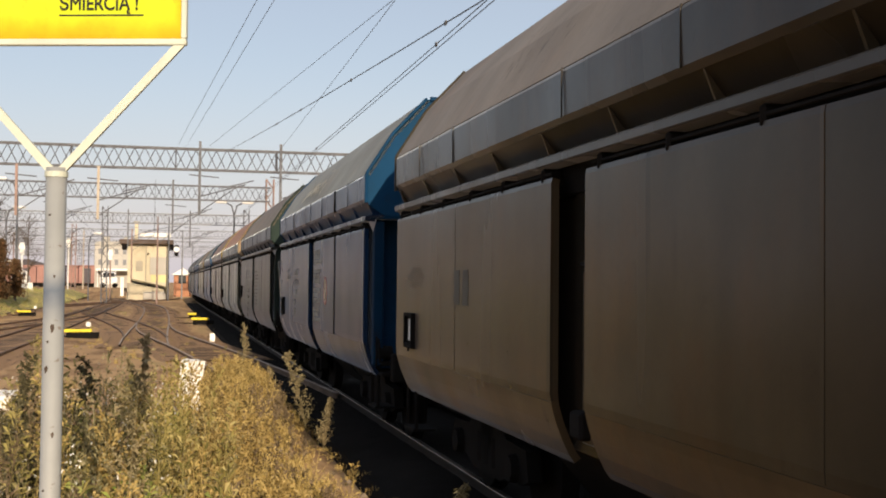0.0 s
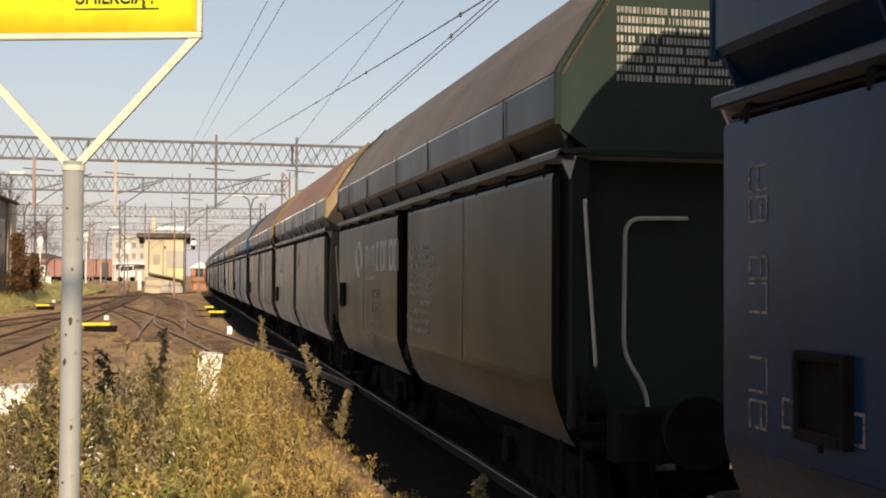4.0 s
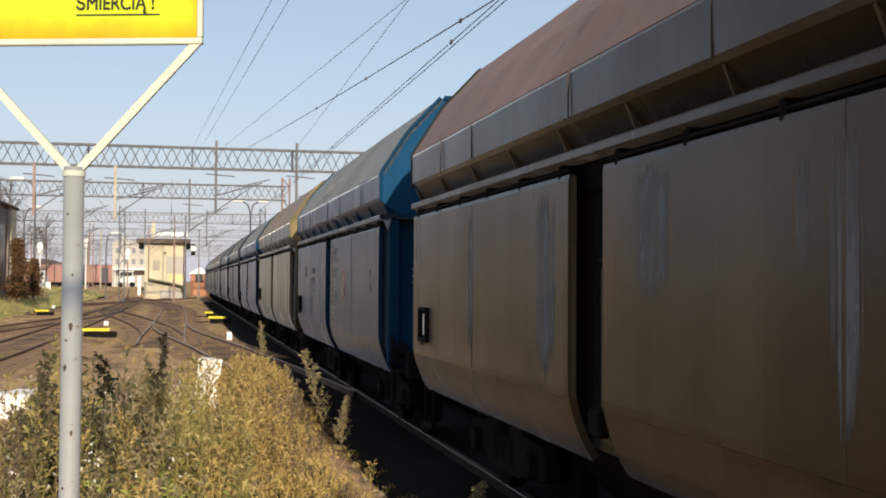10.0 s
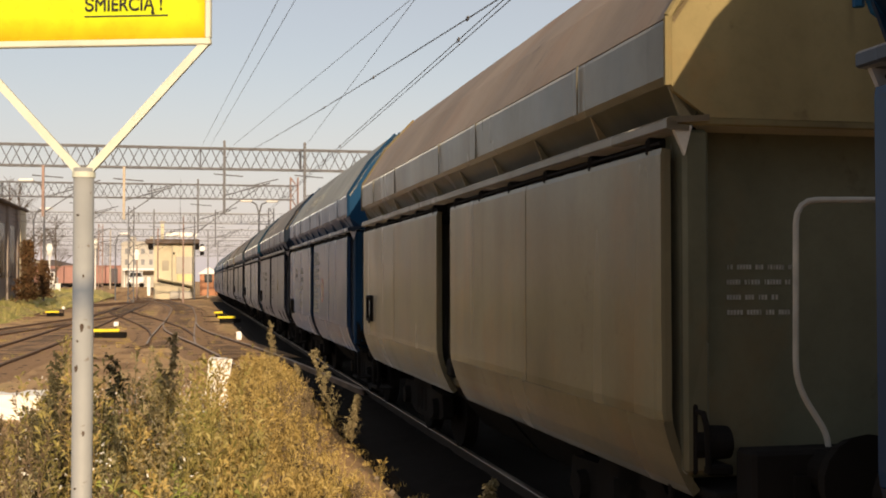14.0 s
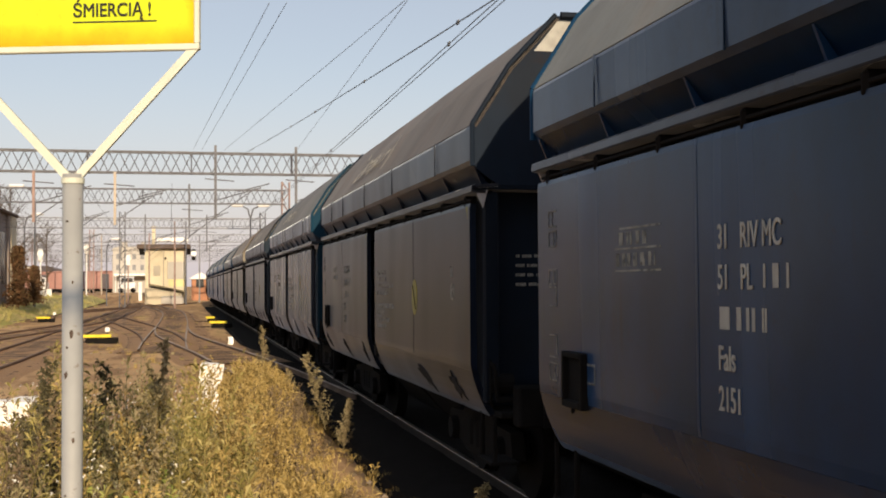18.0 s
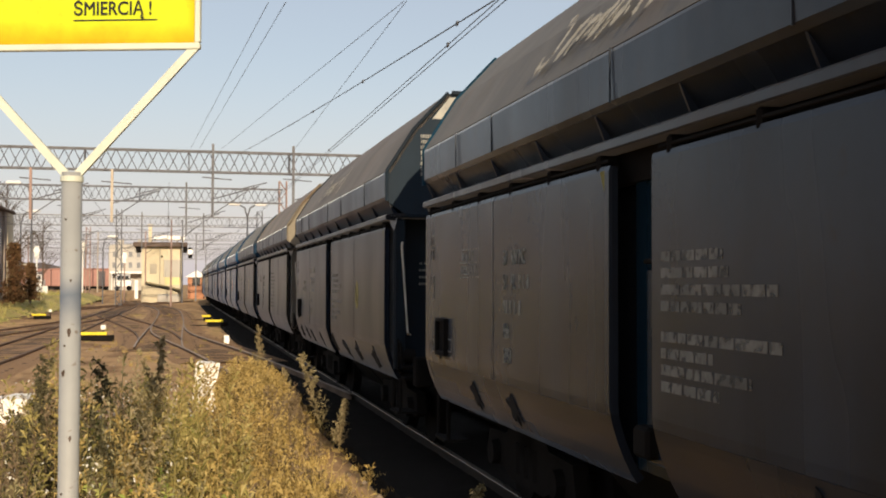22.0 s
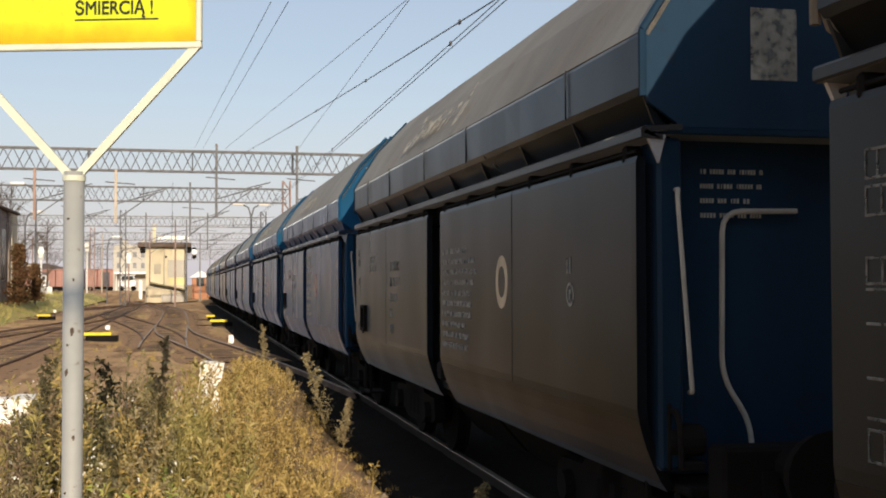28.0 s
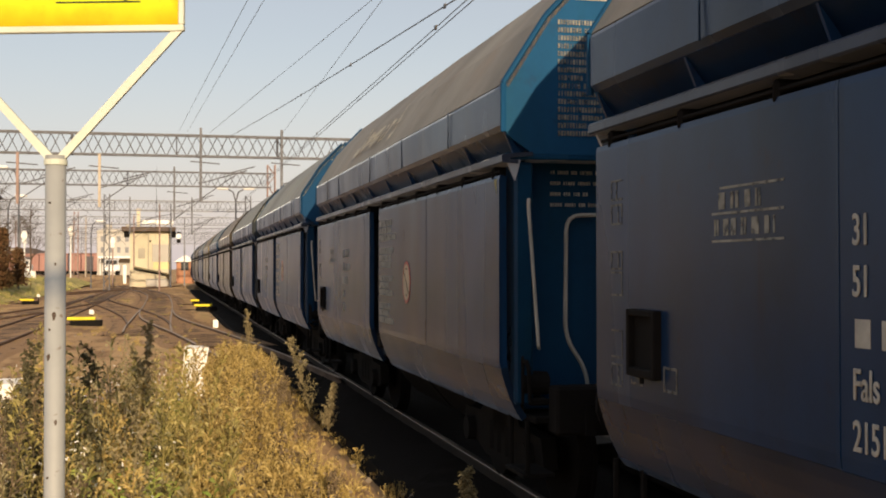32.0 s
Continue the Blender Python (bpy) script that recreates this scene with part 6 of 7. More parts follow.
def van(x, y, label):
    o_ = thing("parked_van", label, "van", "parked vans", m=pose(x, y, UP + 0.02))
    part("body", boxed(-1.2, -0.9, 0.45, 1.2, 0.9, 1.5, bevel=0.15), WHITE_PAINT, o_)
    part("cab", boxed(-0.9, -0.85, 1.45, 0.9, 0.85, 2.2, bevel=0.2), WHITE_PAINT, o_)
    part("windscreen", boxed(-0.75, -0.9, 1.55, 0.75, -0.8, 2.05, bevel=0.04), GLASS_DARK, o_)
    for s in (-1, 1):
        bm_ = bmesh.new()
        rod(bm_, (s * 0.8, -0.92, 0.34), (s * 0.8, 0.92, 0.34), 0.34, 0.34, 14)
        part("wheel", bm_, FRAME_DARK, o_)


van(-7.55, 167, "white van parked before the beige block")
van(-19.6, 172, "white van parked behind the low wall")
tagged(part("low_wall", boxed(-15.6, 126, 0.6, -13.2, 126.3, 1.75), LIME, None), "low whitewashed wall on the bank", "wall")


def signal(x, y, z0, z1, disc_z, side, label, col=None):
    o_ = thing("signal_mast", label, "signal", "yard signals", m=pose(x, y, 0))
    bm_ = bmesh.new()
    rod(bm_, (0, 0, z0), (0, 0, z1), 0.085, 0.07, 8)
    part("mast", bm_, col or WHITE_PAINT, o_)
    bm_ = bmesh.new()
    rod(bm_, (side, -0.25, disc_z), (side, -0.12, disc_z), 0.30, 0.30, 20)
    part("disc", bm_, WHITE_PAINT, o_, "white round signal disc")
    part("lamp_case", boxed(side - 0.22, -0.11, disc_z - 0.75, side + 0.22, 0.15, disc_z + 0.5, bevel=0.05), FRAME_DARK if side else WHITE_PAINT, o_)


signal(-13.6, 120, 0.2, 5.6, 5.2, 0.0, "white signal mast with a round head")
signal(0.3, 134, -0.2, 9.2, 5.6, 0.85, "dark signal mast with a white disc", GANTRY)
signal(-3.5, 150, -0.2, 5.6, 4.4, 0.0, "small white shunting signal")
signal(-11.7, 151, -0.2, 7.2, 6.8, 0.0, "slim white signal mast")
signal(-6.3, 142, -0.2, 5.8, 5.2, 0.0, "slim white signal mast", PINK_POST)
tagged(part("kilometre_post", boxed(-5.42, 149.9, -0.2, -5.0, 150.1, 2.5, bevel=0.03), WHITE_PAINT, None), "white painted concrete post by the tracks", "post")


def yard_lamp(x, y, top, reach, label):
    o_ = thing("yard_lamp", label, "lamp post", "yard lamps", m=pose(x, y, GROUND_Z))
    bm_ = bmesh.new()
    chain(bm_, [(0, 0, 0), (0, 0, top - 1.2), (reach * 0.3, 0, top - 0.3), (reach, 0, top)], 0.07, 8)
    part("post", bm_, GANTRY, o_)
    part("lamp_head", boxed(reach - 0.15 * (1 if reach > 0 else -1), -0.25, top - 0.1, reach + 0.9 * (1 if reach > 0 else -1), 0.25, top + 0.12, bevel=0.08), WHITE_PAINT, o_, "white lamp head")


yard_lamp(-10.6, 90, 9.5, -0.9, "tall yard lamp with a white head")
yard_lamp(-13.6, 108, 8.5, 0.7, "tall yard lamp with a white head")
yard_lamp(-8.0, 130, 7.2, 0.6, "yard lamp near the hut")
yard_lamp(6.0, 108, 9.4, -0.8, "twin yard lamp behind the train")
yard_lamp(6.0, 108, 9.4, 0.8, "twin yard lamp behind the train")
for x, y, top, col in ((-3.8, 138, 8.2, PINK_POST), (-10.5, 160, 9.0, CREAM_POST), (2.0, 150, 8.6, HAZED_STEEL), (-0.8, 116, 8.4, PINK_POST), (-12.2, 170, 8.8, CREAM_POST), (4.3, 200, 9.0, HAZED_STEEL), (-17.5, 150, 8.4, HAZED_STEEL), (-21, 175, 9.0, CREAM_POST), (-16.0, 210, 9.5, HAZED_STEEL), (-5.5, 215, 9.2, HAZED_STEEL), (-26.5, 180, 8.0, HAZED_STEEL), (-8.6, 190, 9.4, CREAM_POST), (-14.4, 166, 9.0, PINK_POST), (-24.0, 200, 9.4, HAZED_STEEL), (-19.2, 160, 8.2, PINK_POST)):
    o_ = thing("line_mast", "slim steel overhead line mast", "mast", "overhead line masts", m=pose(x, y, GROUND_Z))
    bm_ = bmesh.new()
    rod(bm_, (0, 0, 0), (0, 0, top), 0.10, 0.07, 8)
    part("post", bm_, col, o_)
    bm_ = bmesh.new()
    rod(bm_, (0, 0, top - 1.2), (2.4, 0, top - 0.8), 0.035)
    rod(bm_, (0, 0, top - 2.6), (2.2, 0, top - 0.9), 0.03)
    part("bracket", bm_, GANTRY, o_)
for y, z in ((81, 6.6), (81, 6.1), (114, 6.4), (114, 5.9), (150, 6.6), (150, 6.1), (195, 7.0), (195, 6.2)):
    wire("span_wire", (-30, y, z + 0.25), (7.0, y, z), 0.35, 0.018, "span wire strung across the tracks", 6)

# ---- small things beside the tracks ----
def lever(x, y, w, turn=0, flag=0.0):
    o_ = thing("point_machine", "low dark point machine with a yellow bar on top", "point machine", "point machines", m=pose(x, y, GROUND_Z, 0, 0, turn))
    part("case", boxed(-w / 2 + 0.1, -0.2, 0, w / 2 + 0.25, 0.25, 0.22, bevel=0.02), FRAME_DARK, o_)
    part("bar", boxed(-w / 2, -0.12, 0.225, w / 2, 0.12, 0.34, bevel=0.02), YELLOW, o_)
    rod_ = rod(bmesh.new(), (-w / 2 + 0.1, 0.02, 0.06), (-w / 2 - 0.75, 0.02, 0.05), 0.025)
    part("throw_rod", rod_, FRAME_DARK, o_)
    if flag:
        b_ = rod(bmesh.new(), (flag, 0.1, 0.10), (flag, 0.1, 0.50), 0.02)
        t_ = part("indicator_post", b_, FRAME_DARK, o_)
        part("indicator", boxed(flag - 0.09, 0.06, 0.42, flag + 0.09, 0.14, 0.60, bevel=0.03), WHITE_PAINT, t_, "small white point indicator")
    return o_


lever(-3.1, 45.0, 1.0, 0, 0.36)
lever(1.72, 59.8, 0.88)
lever(1.52, 69.0, 0.50)
lever(-8.1, 73.0, 0.80, 0, 0.62)


def stone(x, y, w, h, lean, seed, label):
    bm = boxed(-w / 2, -w * 0.35, 0, w / 2, w * 0.35, h)
    bmesh.ops.subdivide_edges(bm, edges=bm.edges[:], cuts=3, use_grid_fill=True)
    for v_ in bm.verts:
        o_ = noise.noise_vector(v_.co * 4 + Vector((seed, 0, 0)))
        v_.co += o_ * 0.05
    return tagged(part("marker_stone", bm, LIME, None, m=pose(x, y, GROUND_Z - 0.05, 0, lean, 0)), label, "stone")


stone(0.40, 20.0, 0.36, 0.86, 5, 1, "whitewashed broken concrete marker leaning in the weeds")
stone(-2.75, 19.2, 1.0, 0.42, 0, 5, "whitewashed lump of concrete among weeds")
stone(1.62, 41.5, 0.16, 0.36, 0, 9, "small white peg on the ballast")

# loose stones and rubbish on the bare ground
bm = bmesh.new()
rnd = random.Random(21)
vs, fs = [], []
for i in range(1500):
    y = 9 + 55 * rnd.random() ** 1.6
    x = rnd.uniform(-9, 2.2)
    r = rnd.uniform(0.012, 0.05) * (1.6 if rnd.random() < 0.05 else 1)
    b_ = len(vs)
    z = ground_z(x, y)
    for dx, dy, dz in ((1, 0, 0.2), (-0.3, 0.9, 0.1), (-0.8, -0.5, 0.2), (0, 0, 0.9), (0, 0, -0.5)):
        vs.append((x + r * dx * rnd.uniform(0.7, 1.3), y + r * dy * rnd.uniform(0.7, 1.3), z + r * dz))
    fs += [(b_, b_ + 1, b_ + 3), (b_ + 1, b_ + 2, b_ + 3), (b_ + 2, b_, b_ + 3), (b_ + 1, b_, b_ + 4), (b_ + 2, b_ + 1, b_ + 4), (b_, b_ + 2, b_ + 4)]
me = bpy.data.meshes.new("loose_stones")
me.from_pydata(vs, [], fs)
me.materials.append(PEBBLE)
tagged(new("loose_stones", me), "scattered pale ballast stones on brown earth", "stones", kind="stuff")
bm.free()
# ---- weeds ----
def blades(bm_v, bm_f, p, d, ln, w, rnd):
    """One small leaf: a bent strip of two triangles pairs, added to plain lists."""
    d = d.normalized()
    side = d.cross(Vector((rnd.uniform(-1, 1), rnd.uniform(-1, 1), rnd.uniform(-0.3, 1)))).normalized() * w
    i = len(bm_v)
    mid = p + d * ln * 0.55
    tip = p + d * ln + Vector((0, 0, -0.25 * ln))
    bm_v += [tuple(p), tuple(mid + side), tuple(tip), tuple(mid - side)]
    bm_f.append((i, i + 1, i + 2, i + 3))


def stem(vs, fs, pts, r):
    """A thin three-sided stalk through pts."""
    base = len(vs)
    n = len(pts)
    for k_, p in enumerate(pts):
        rr = r * (1 - 0.75 * k_ / (n - 1))
        for a_ in (0, 2.094, 4.189):
            vs.append((p[0] + rr * math.cos(a_), p[1] + rr * math.sin(a_), p[2]))
    for k_ in range(n - 1):
        for a_ in range(3):
            b_ = (a_ + 1) % 3
            fs.append((base + 3 * k_ + a_, base + 3 * k_ + b_, base + 3 * k_ + 3 + b_, base + 3 * k_ + 3 + a_))


def weed(vs, fs, x, y, h, kind, rnd, tilt=0.12):
    z0 = GROUND_Z
    lean = Vector((rnd.gauss(0, tilt), rnd.gauss(0, tilt), 1))
    pts = []
    for i in range(5):
        t = i / 4
        pts.append(Vector((x, y, z0)) + lean * h * t + Vector((rnd.gauss(0, 0.012), rnd.gauss(0, 0.012), 0)))
    stem(vs, fs, pts, 0.006 if kind != "tall" else 0.009)

    def on(t):
        q = t * 4
        i = min(3, int(q))
        return pts[i].lerp(pts[i + 1], q - i)

    if kind == "tall":
        for b_ in range(40):
            t = 0.10 + 0.90 * b_ / 40
            a_ = rnd.uniform(0, 6.283)
            ln = (0.21 * (1.1 - t)) * h * rnd.uniform(0.5, 1.1) + 0.03
            d = Vector((math.cos(a_), math.sin(a_), 1.3))
            p = on(t)
            stem(vs, fs, [p, p + d * ln * 0.5, p + d * ln * 0.75 + Vector((0, 0, ln * 0.05))], 0.004)
            for s in range(24):
                q = p + d * ln * rnd.uniform(0.1, 0.85)
                blades(vs, fs, q, Vector((rnd.gauss(0, 1), rnd.gauss(0, 1), rnd.gauss(0.2, 0.8))), rnd.uniform(0.022, 0.05), 0.0105, rnd)
    elif kind == "plume":
        nb = 17
        for b_ in range(nb):
            t = 0.25 + 0.75 * b_ / nb
            a_ = rnd.uniform(0, 6.283)
            ln = (0.19 * (1.1 - t)) * h * rnd.uniform(0.5, 1.1) + 0.03
            d = Vector((math.cos(a_), math.sin(a_), 1.5)).normalized()
            p = on(t)
            for s in range(8):
                q = p + d * ln * 1.5 * (s + 0.6) / 8
                blades(vs, fs, q, d + Vector((rnd.gauss(0, 0.5), rnd.gauss(0, 0.5), rnd.gauss(0.1, 0.4))), rnd.uniform(0.03, 0.062), 0.008, rnd)
    elif kind == "leafy":
        for b_ in range(34):
            t = 0.3 + 0.7 * b_ / 34
            a_ = b_ * 2.4 + rnd.uniform(-0.3, 0.3)
            d = Vector((math.cos(a_), math.sin(a_), rnd.uniform(0.3, 1.2)))
            blades(vs, fs, on(t), d, rnd.uniform(0.08, 0.15) * (1.25 - 0.6 * t), rnd.uniform(0.008, 0.015), rnd)
    else:
        nl = {"green": 52, "dry": 66, "dark": 52}[kind]
        for b_ in range(nl):
            t = 1 - rnd.random() ** 1.3 * 0.85
            a_ = rnd.uniform(0, 6.283)
            p = on(t) + Vector((math.cos(a_), math.sin(a_), 0)) * rnd.uniform(0.0, 0.075) * h * (1.25 - t)
            d = Vector((math.cos(a_), math.sin(a_), rnd.uniform(0.4, 2.6)))
            if kind == "green":
                blades(vs, fs, p, d, rnd.uniform(0.045, 0.10), rnd.uniform(0.006, 0.012), rnd)
            else:
                blades(vs, fs, p, d, rnd.uniform(0.03, 0.065), rnd.uniform(0.0045, 0.0085), rnd)


def tussock(vs, fs, x, y, h, rnd):
    """A clump of thin arching grass blades."""
    for b_ in range(16):
        a_ = rnd.uniform(0, 6.283)
        p = Vector((x + rnd.gauss(0, 0.05), y + rnd.gauss(0, 0.05), GROUND_Z))
        out = Vector((math.cos(a_), math.sin(a_), 0)) * rnd.uniform(0.05, 0.35)
        ln = h * rnd.uniform(0.5, 1.1)
        side = Vector((-math.sin(a_), math.cos(a_), 0)) * 0.0035
        if rnd.random() < 0.5:
            side = Vector((0.0035, 0, 0))
        base = len(vs)
        for k_ in range(4):
            t = k_ / 3
            c_ = p + Vector((0, 0, ln * (t - 0.22 * t * t))) + out * ln * t * t
            w_ = side * (1.25 - t)
            vs.append(tuple(c_ + w_))
            vs.append(tuple(c_ - w_))
        for k_ in range(3):
            fs.append((base + 2 * k_, base + 2 * k_ + 1, base + 2 * k_ + 3, base + 2 * k_ + 2))
        if rnd.random() < 0.6:
            for q in range(5):
                blades(vs, fs, c_ - Vector((0, 0, rnd.uniform(0, 0.12))), Vector((rnd.gauss(0, 0.6), rnd.gauss(0, 0.6), 1)), 0.035, 0.006, rnd)


def weed_patch(name, kind, spots, material, label):
    rnd = random.Random(len(spots) + len(name))
    vs, fs = [], []
    for x, y, h in spots:
        if kind == "straw":
            tussock(vs, fs, x, y, h, rnd)
        else:
            weed(vs, fs, x, y, h, kind, rnd)
    me = bpy.data.meshes.new(name)
    me.from_pydata(vs, [], fs)
    me.materials.append(material)
    return tagged(new(name, me), label, "weeds", kind="stuff")


rnd = random.Random(77)
spots = {"green": [], "dry": [], "dark": [], "plume": [], "shade": [], "straw": [], "leafy": []}


def edge(y):
    """The weeds end where the trodden strip beside the track begins."""
    return 1.15 + 0.045 * (y - 5) + 0.25 * noise.noise((y * 0.7, 3, 0))


for i in range(270):
    cy = 4.6 + 18.0 * rnd.random() ** 1.35
    left = -1.6 - 0.12 * cy if cy < 15.5 else 0.75 + 0.04 * (cy - 15)
    cx = rnd.uniform(left, edge(cy))
    gx = cx / cy + 0.02 * noise.noise((cx, cy, 9.0))
    r = rnd.random()
    if gx > 0.080:
        kind = "straw" if r < 0.55 else ("dry" if r < 0.85 else "plume")
    elif gx > 0.025:
        kind = "plume" if r < 0.55 else ("dry" if r < 0.72 else ("straw" if r < 0.86 else "shade"))
    elif cy < 8.5 and gx > -0.04:
        kind = "leafy" if r < 0.62 else ("green" if r < 0.80 else "plume")
    elif gx > -0.10:
        kind = "dark" if r < 0.34 else ("shade" if r < 0.52 else ("green" if r < 0.78 else ("plume" if r < 0.92 else "leafy")))
    else:
        kind = "shade" if r < 0.30 else ("dark" if r < 0.52 else ("green" if r < 0.82 else "straw"))
    tall = rnd.uniform(0.45, 1.12) * (1.0 if cy < 13 else 0.72)
    if -0.14 < gx < 0.04 and cy > 8:
        tall *= 1.28
    wide = rnd.uniform(0.12, 0.30)
    count = {"plume": 9, "shade": 9, "straw": 17, "green": 11, "dry": 13, "dark": 11, "leafy": 12}[kind]
    for q in range(count):
        x, y = cx + rnd.gauss(0, wide), cy + rnd.gauss(0, wide * 1.3)
        if x > edge(y) + 0.1 or math.hypot(x + 0.315, y - 3.6) < 0.9:
            continue
        h = tall * rnd.uniform(0.6, 1.15)
        if x < -0.125 * y and y > 8:
            h *= 0.6
        if x > edge(y) - 0.4:
            h *= max(0.3, 0.45 + 0.55 * (edge(y) - x) / 0.4)
        spots[kind].append((x, y, h))
# a low undergrowth closes the gaps between the clumps
for i in range(1500):
    y = 4.6 + 17.0 * rnd.random() ** 1.4
    left = -1.6 - 0.12 * y if y < 15.5 else 0.75 + 0.04 * (y - 15)
    x = rnd.uniform(left, edge(y))
    if math.hypot(x + 0.315, y - 3.6) > 0.9:
        # mostly brown stems, which put the shade of the gaps into colour
        low = "shade" if rnd.random() < 0.6 else ("straw" if x / y > 0.05 else "green")
        spots[low].append((x, y, rnd.uniform(0.2, 0.48)))
weed_patch("green_weeds", "green", spots["green"], WEED_GREEN, "yellow-green leafy weeds with thin stems")
weed_patch("leafy_weeds", "leafy", spots["leafy"], WEED_LEAFY, "bright green weeds with narrow leaves")
weed_patch("dry_weeds", "dry", spots["dry"], WEED_DRY, "dry golden-brown feathery weeds")
weed_patch("dry_grass", "straw", spots["straw"], STRAW, "thin golden dry grass in tussocks")
weed_patch("plumed_weeds", "plume", spots["plume"], WEED_DRY, "feathery brown mugwort stems among the weeds")
weed_patch("seeding_weeds", "plume", spots["shade"], WEED_BROWN, "dark seeding stems among the weeds")
weed_patch("dark_weeds", "dark", spots["dark"], WEED_DARK, "dark seed-headed dead weeds")
rnd = random.Random(41)
yard = []
while len(yard) < 420:
    y = 18 + 70 * rnd.random() ** 1.6
    x = rnd.uniform(-8.5, 2.2)
    if noise.noise((x * 0.35, y * 0.12, 6)) > -0.05 and x < 1.6 - 0.02 * (y - 20) + 0.6:
        yard.append((x, y, rnd.uniform(0.06, 0.2)))
weed_patch("yard_tufts", "straw", yard[:260], WEED_DRY, "small dry grass tufts on the yard ground")
weed_patch("yard_weeds", "straw", yard[260:], WEED_GREEN, "small green weeds on the yard ground")
vs, fs = [], []
for q in range(900):
    y = 52 + 75 * rnd.random()
    x = rnd.uniform(-17, -9.0) + 0.012 * (y - 60)
    n0 = len(vs)
    tussock(vs, fs, x, y, rnd.uniform(0.18, 0.5), rnd)
    up_ = bank_z(x, y) - GROUND_Z
    vs[n0:] = [(a_, b_, c_ + up_) for a_, b_, c_ in vs[n0:]]
me = bpy.data.meshes.new("bank_grass")
me.from_pydata(vs, [], fs)
me.materials.append(BANK_GRASS)
tagged(new("bank_grass", me), "rough yellow-green grass on the bank", "grass", kind="stuff")
litter = [(rnd.uniform(1.0, 2.15) + 0.012 * (y - 9), y, rnd.uniform(0.03, 0.09)) for y in [7 + 22 * rnd.random() ** 1.3 for q in range(260)]]
weed_patch("leaf_litter", "straw", litter, WEED_DRY, "dry leaf litter beside the track")
TALL = "tall brown mugwort stalk beside the track"
for x, y, h, lab in ((2.0, 16.6, 1.10, TALL), (1.80, 27.0, 1.15, TALL), (1.98, 14.8, 0.62, "leaning brown mugwort stalk by the track"), (1.85, 21.0, 0.6, "small brown mugwort stalk"), (2.08, 8.3, 0.62, "small brown mugwort stalk"),
                     (-0.25, 16.5, 1.05, "tall pale green weed stalk"), (-0.12, 11.5, 1.25, "tall pale green weed stalk"), (-0.26, 8.0, 1.72, "tall pale green weed stalk"),
                     (-0.91, 9.0, 1.56, "tall dark seeding weed stalk"), (-0.99, 9.2, 1.38, "tall dark seeding weed stalk"), (-0.84, 9.3, 1.25, "tall dark seeding weed stalk"), (-1.06, 8.8, 1.12, "tall dark seeding weed stalk"), (-0.56, 9.0, 1.52, "tall dark seeding weed stalk"), (-1.35, 10.5, 1.0, "tall dark seeding weed stalk")):
    rnd2 = random.Random(int(x * 1000))
    vs, fs = [], []
    weed(vs, fs, x, y, h, "tall", rnd2, 0.12 if x > -0.3 else 0.03)
    me = bpy.data.meshes.new("mugwort")
    me.from_pydata(vs, [], fs)
    me.materials.append(MUGWORT_DARK if "dark" in lab else MUGWORT)
    tagged(new("mugwort", me), lab, "weed plant", "tall weeds")
vs, fs = [], []
rnd = random.Random(9)
for i in range(430):
    y = rnd.uniform(7, 15)
    x = rnd.triangular(-0.16, 0.03, -0.06) * y
    z = rnd.uniform(0.35, 0.85)
    for q in range(4):
        blades(vs, fs, Vector((x, y, z)), Vector((rnd.gauss(0, 1), rnd.gauss(-0.6, 1), rnd.gauss(0.4, 1))), 0.016, 0.007, rnd)
me = bpy.data.meshes.new("flowers")
me.from_pydata(vs, [], fs)
me.materials.append(PETAL)
tagged(new("small_flowers", me), "tiny white flower heads among the weeds", "flowers", kind="stuff")


# ---- bush and bare tree by the building ----
def bush(name, x, y, z0, w, h, material, n, label, leaf):
    rnd_ = random.Random(int(x * 77))
    vs_, fs_ = [], []
    for b_ in range(14):
        a_ = rnd_.uniform(0, 6.283)
        p = Vector((x, y, z0))
        q = p + Vector((math.cos(a_) * w * 0.4, math.sin(a_) * w * 0.4, h * rnd_.uniform(0.5, 1.0)))
        stem(vs_, fs_, [p, p.lerp(q, 0.5) + Vector((0, 0, 0.1 * h)), q], 0.03)
    for i_ in range(n):
        a_, rr, zz = rnd_.uniform(0, 6.283), rnd_.random() ** 0.5, rnd_.random()
        ww = w * 0.5 * (1 - 0.60 * zz) * (0.75 + 0.9 * noise.noise((a_ * 2, zz * 3.5, x)))
        p = Vector((x + ww * rr * math.cos(a_), y + ww * rr * math.sin(a_), z0 + 0.05 * h + 0.92 * h * zz))
        blades(vs_, fs_, p, Vector((rnd_.gauss(0, 1), rnd_.gauss(0, 1), rnd_.gauss(0.3, 0.7))), leaf * rnd_.uniform(0.6, 1.2), leaf * 0.3, rnd_)
    me_ = bpy.data.meshes.new(name)
    me_.from_pydata(vs_, [], fs_)
    me_.materials.append(material)
    return tagged(new(name, me_), label, "bush")


bush("brown_bush", -10.45, 80, 0.6, 2.1, 4.1, BUSH, 3000, "reddish-brown autumn bush beside the building", 0.22)
bush("brown_bush", -10.4, 88, 0.7, 1.8, 2.8, BUSH, 1800, "reddish-brown autumn bush on the bank", 0.22)


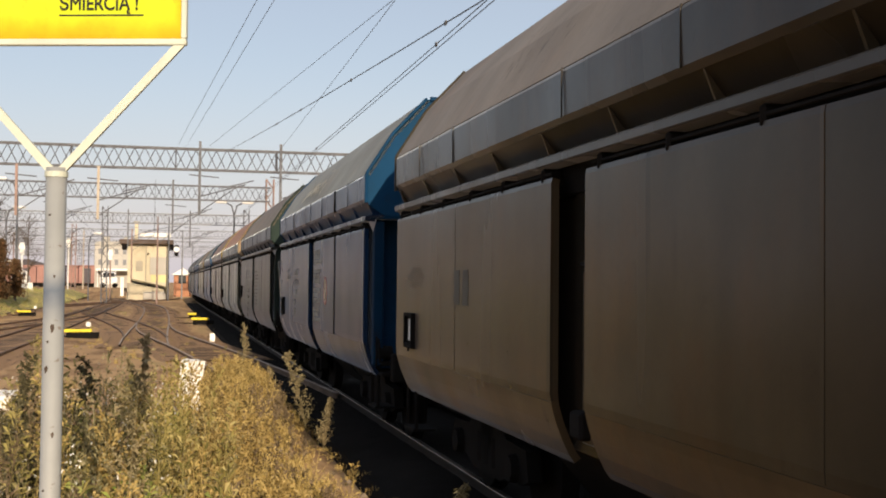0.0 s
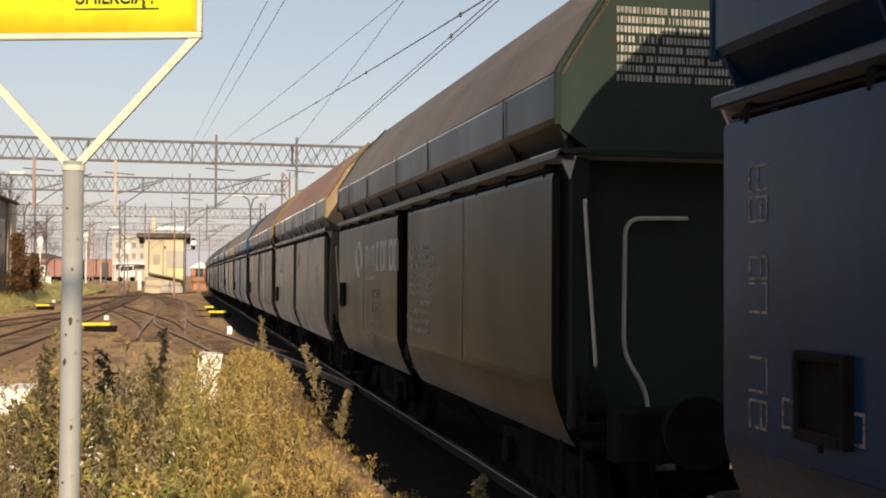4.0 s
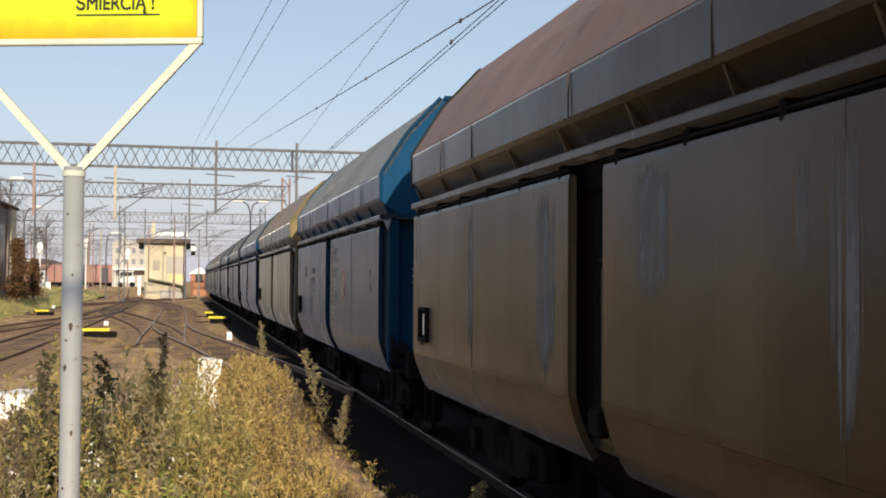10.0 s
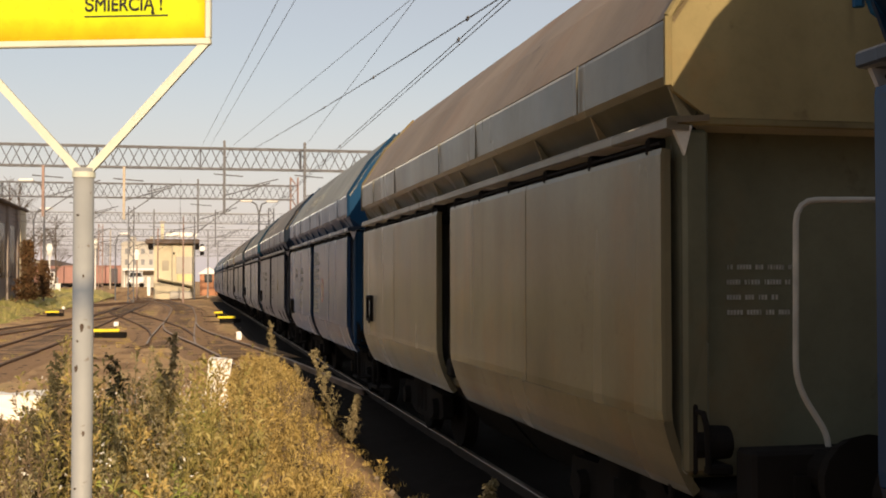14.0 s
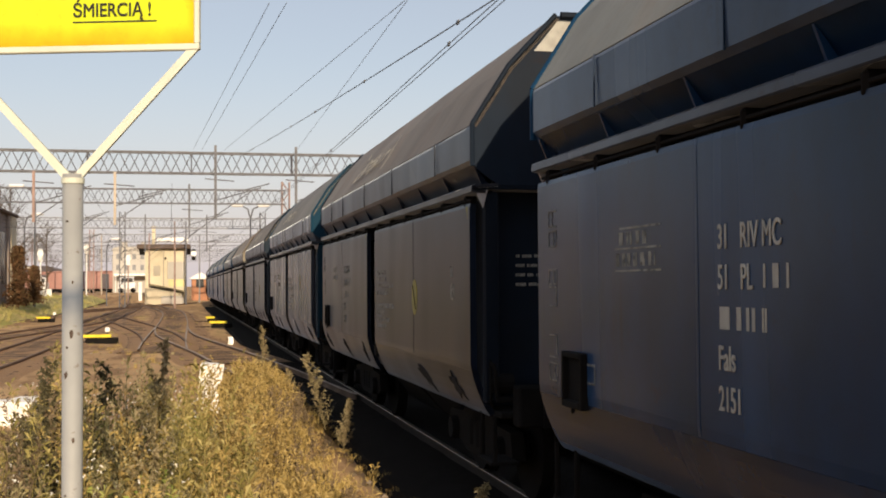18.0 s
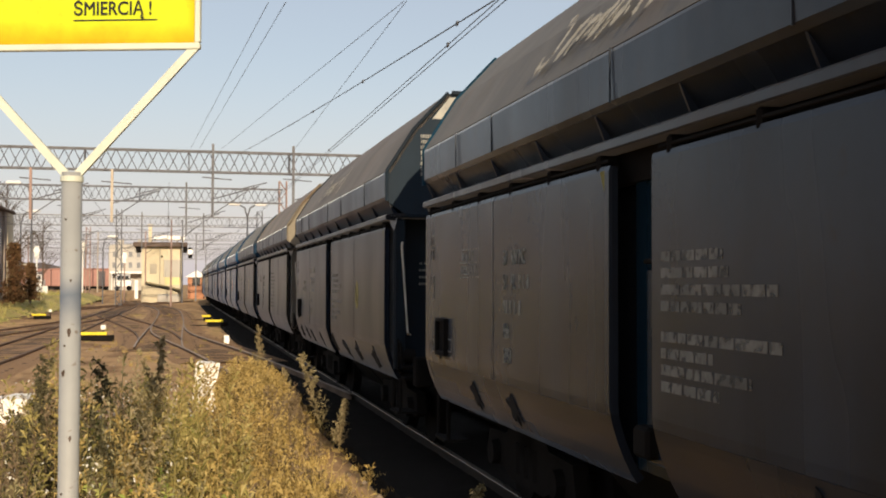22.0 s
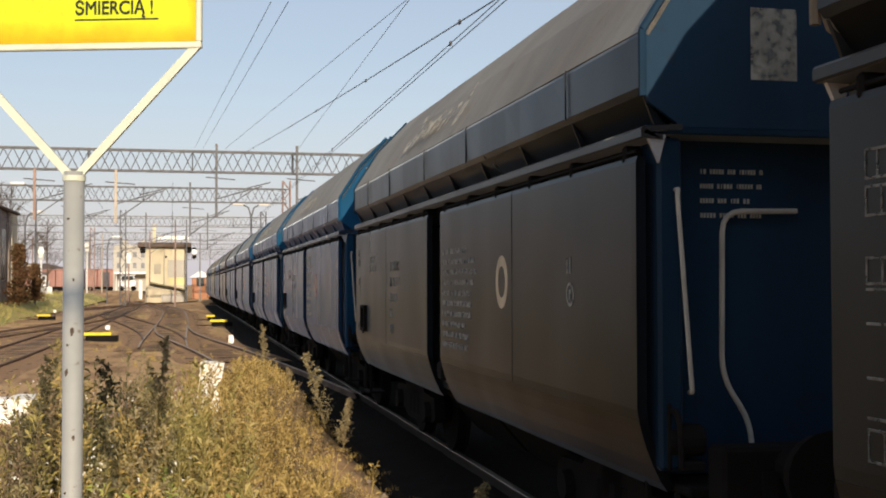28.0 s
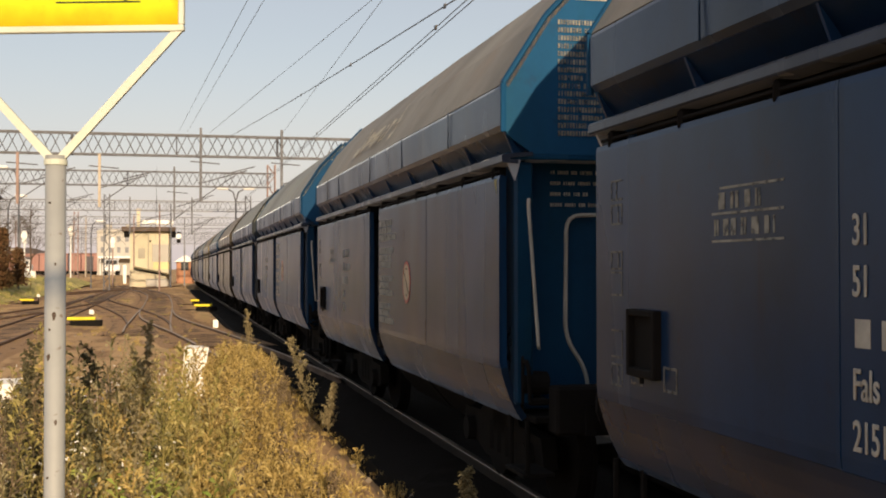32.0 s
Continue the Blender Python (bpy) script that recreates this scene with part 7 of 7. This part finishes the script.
def bare_tree(x, y, h, label):
    rnd_ = random.Random(int(h * 100))
    o_ = thing("bare_tree", label, "tree", "bare trees", m=pose(x, y, 0.5))
    vs_, fs_ = [], []
    stem(vs_, fs_, [Vector((0, 0, 0)), Vector((0.1, 0, h * 0.3)), Vector((0.0, 0.1, h * 0.65)), Vector((0.1, 0, h))], 0.16)
    me_ = bpy.data.meshes.new("trunk")
    me_.from_pydata(vs_, [], fs_)
    me_.materials.append(TWIG)
    part("trunk", me_, None, o_)
    vs_, fs_ = [], []
    for i_ in range(46):
        t = rnd_.uniform(0.25, 0.98)
        a_ = rnd_.uniform(0, 6.283)
        ln = h * 0.34 * (1.15 - t)
        p = Vector((0.05, 0.05, h * t))
        q = p + Vector((math.cos(a_) * ln, math.sin(a_) * ln, ln * 0.9))
        stem(vs_, fs_, [p, p.lerp(q, 0.5), q], 0.045)
        for s_ in range(16):
            f_ = p.lerp(q, rnd_.uniform(0.3, 1.0))
            e_ = f_ + Vector((rnd_.gauss(0, 1), rnd_.gauss(0, 1), rnd_.gauss(0.7, 0.6))) * ln * 0.22
            stem(vs_, fs_, [f_, f_.lerp(e_, 0.5), e_], 0.016)
    me_ = bpy.data.meshes.new("crown")
    me_.from_pydata(vs_, [], fs_)
    me_.materials.append(TWIG)
    part("crown", me_, None, o_, "thin bare twigs")


bare_tree(-13.5, 98, 9.5, "bare thin-twigged tree behind the building")
bare_tree(-16.0, 110, 10.5, "bare thin-twigged tree behind the building")
for x, y, h in ((-19.0, 126, 10.0), (-15.5, 142, 9.0), (-23.0, 150, 11.0)):
    bare_tree(x, y, h, "bare thin-twigged tree far behind the bank")


# ---- what moves ----
def motions():
    """The train comes towards the camera and passes beside it."""
    for n, off, ob in wagons:
        rows_ = []
        for i in range(65):
            t = i * 0.5
            s = (1.158 + n - 1 + off - gone(t)) * PITCH - 0.53 + HB
            rows_.append((t, along(s)))
        walk(ob, rows_)
        if n > 15:
            continue
        for bogie in ob.children:
            for wheel in bogie.children:
                if wheel.name.startswith("wheelset"):
                    y = wheel.location.y
                    walk(wheel, [(i * 0.1, pose(0, y, 0.46, math.degrees(gone(i * 0.1) * PITCH / 0.46), 0, 0)) for i in range(321)])


motions()
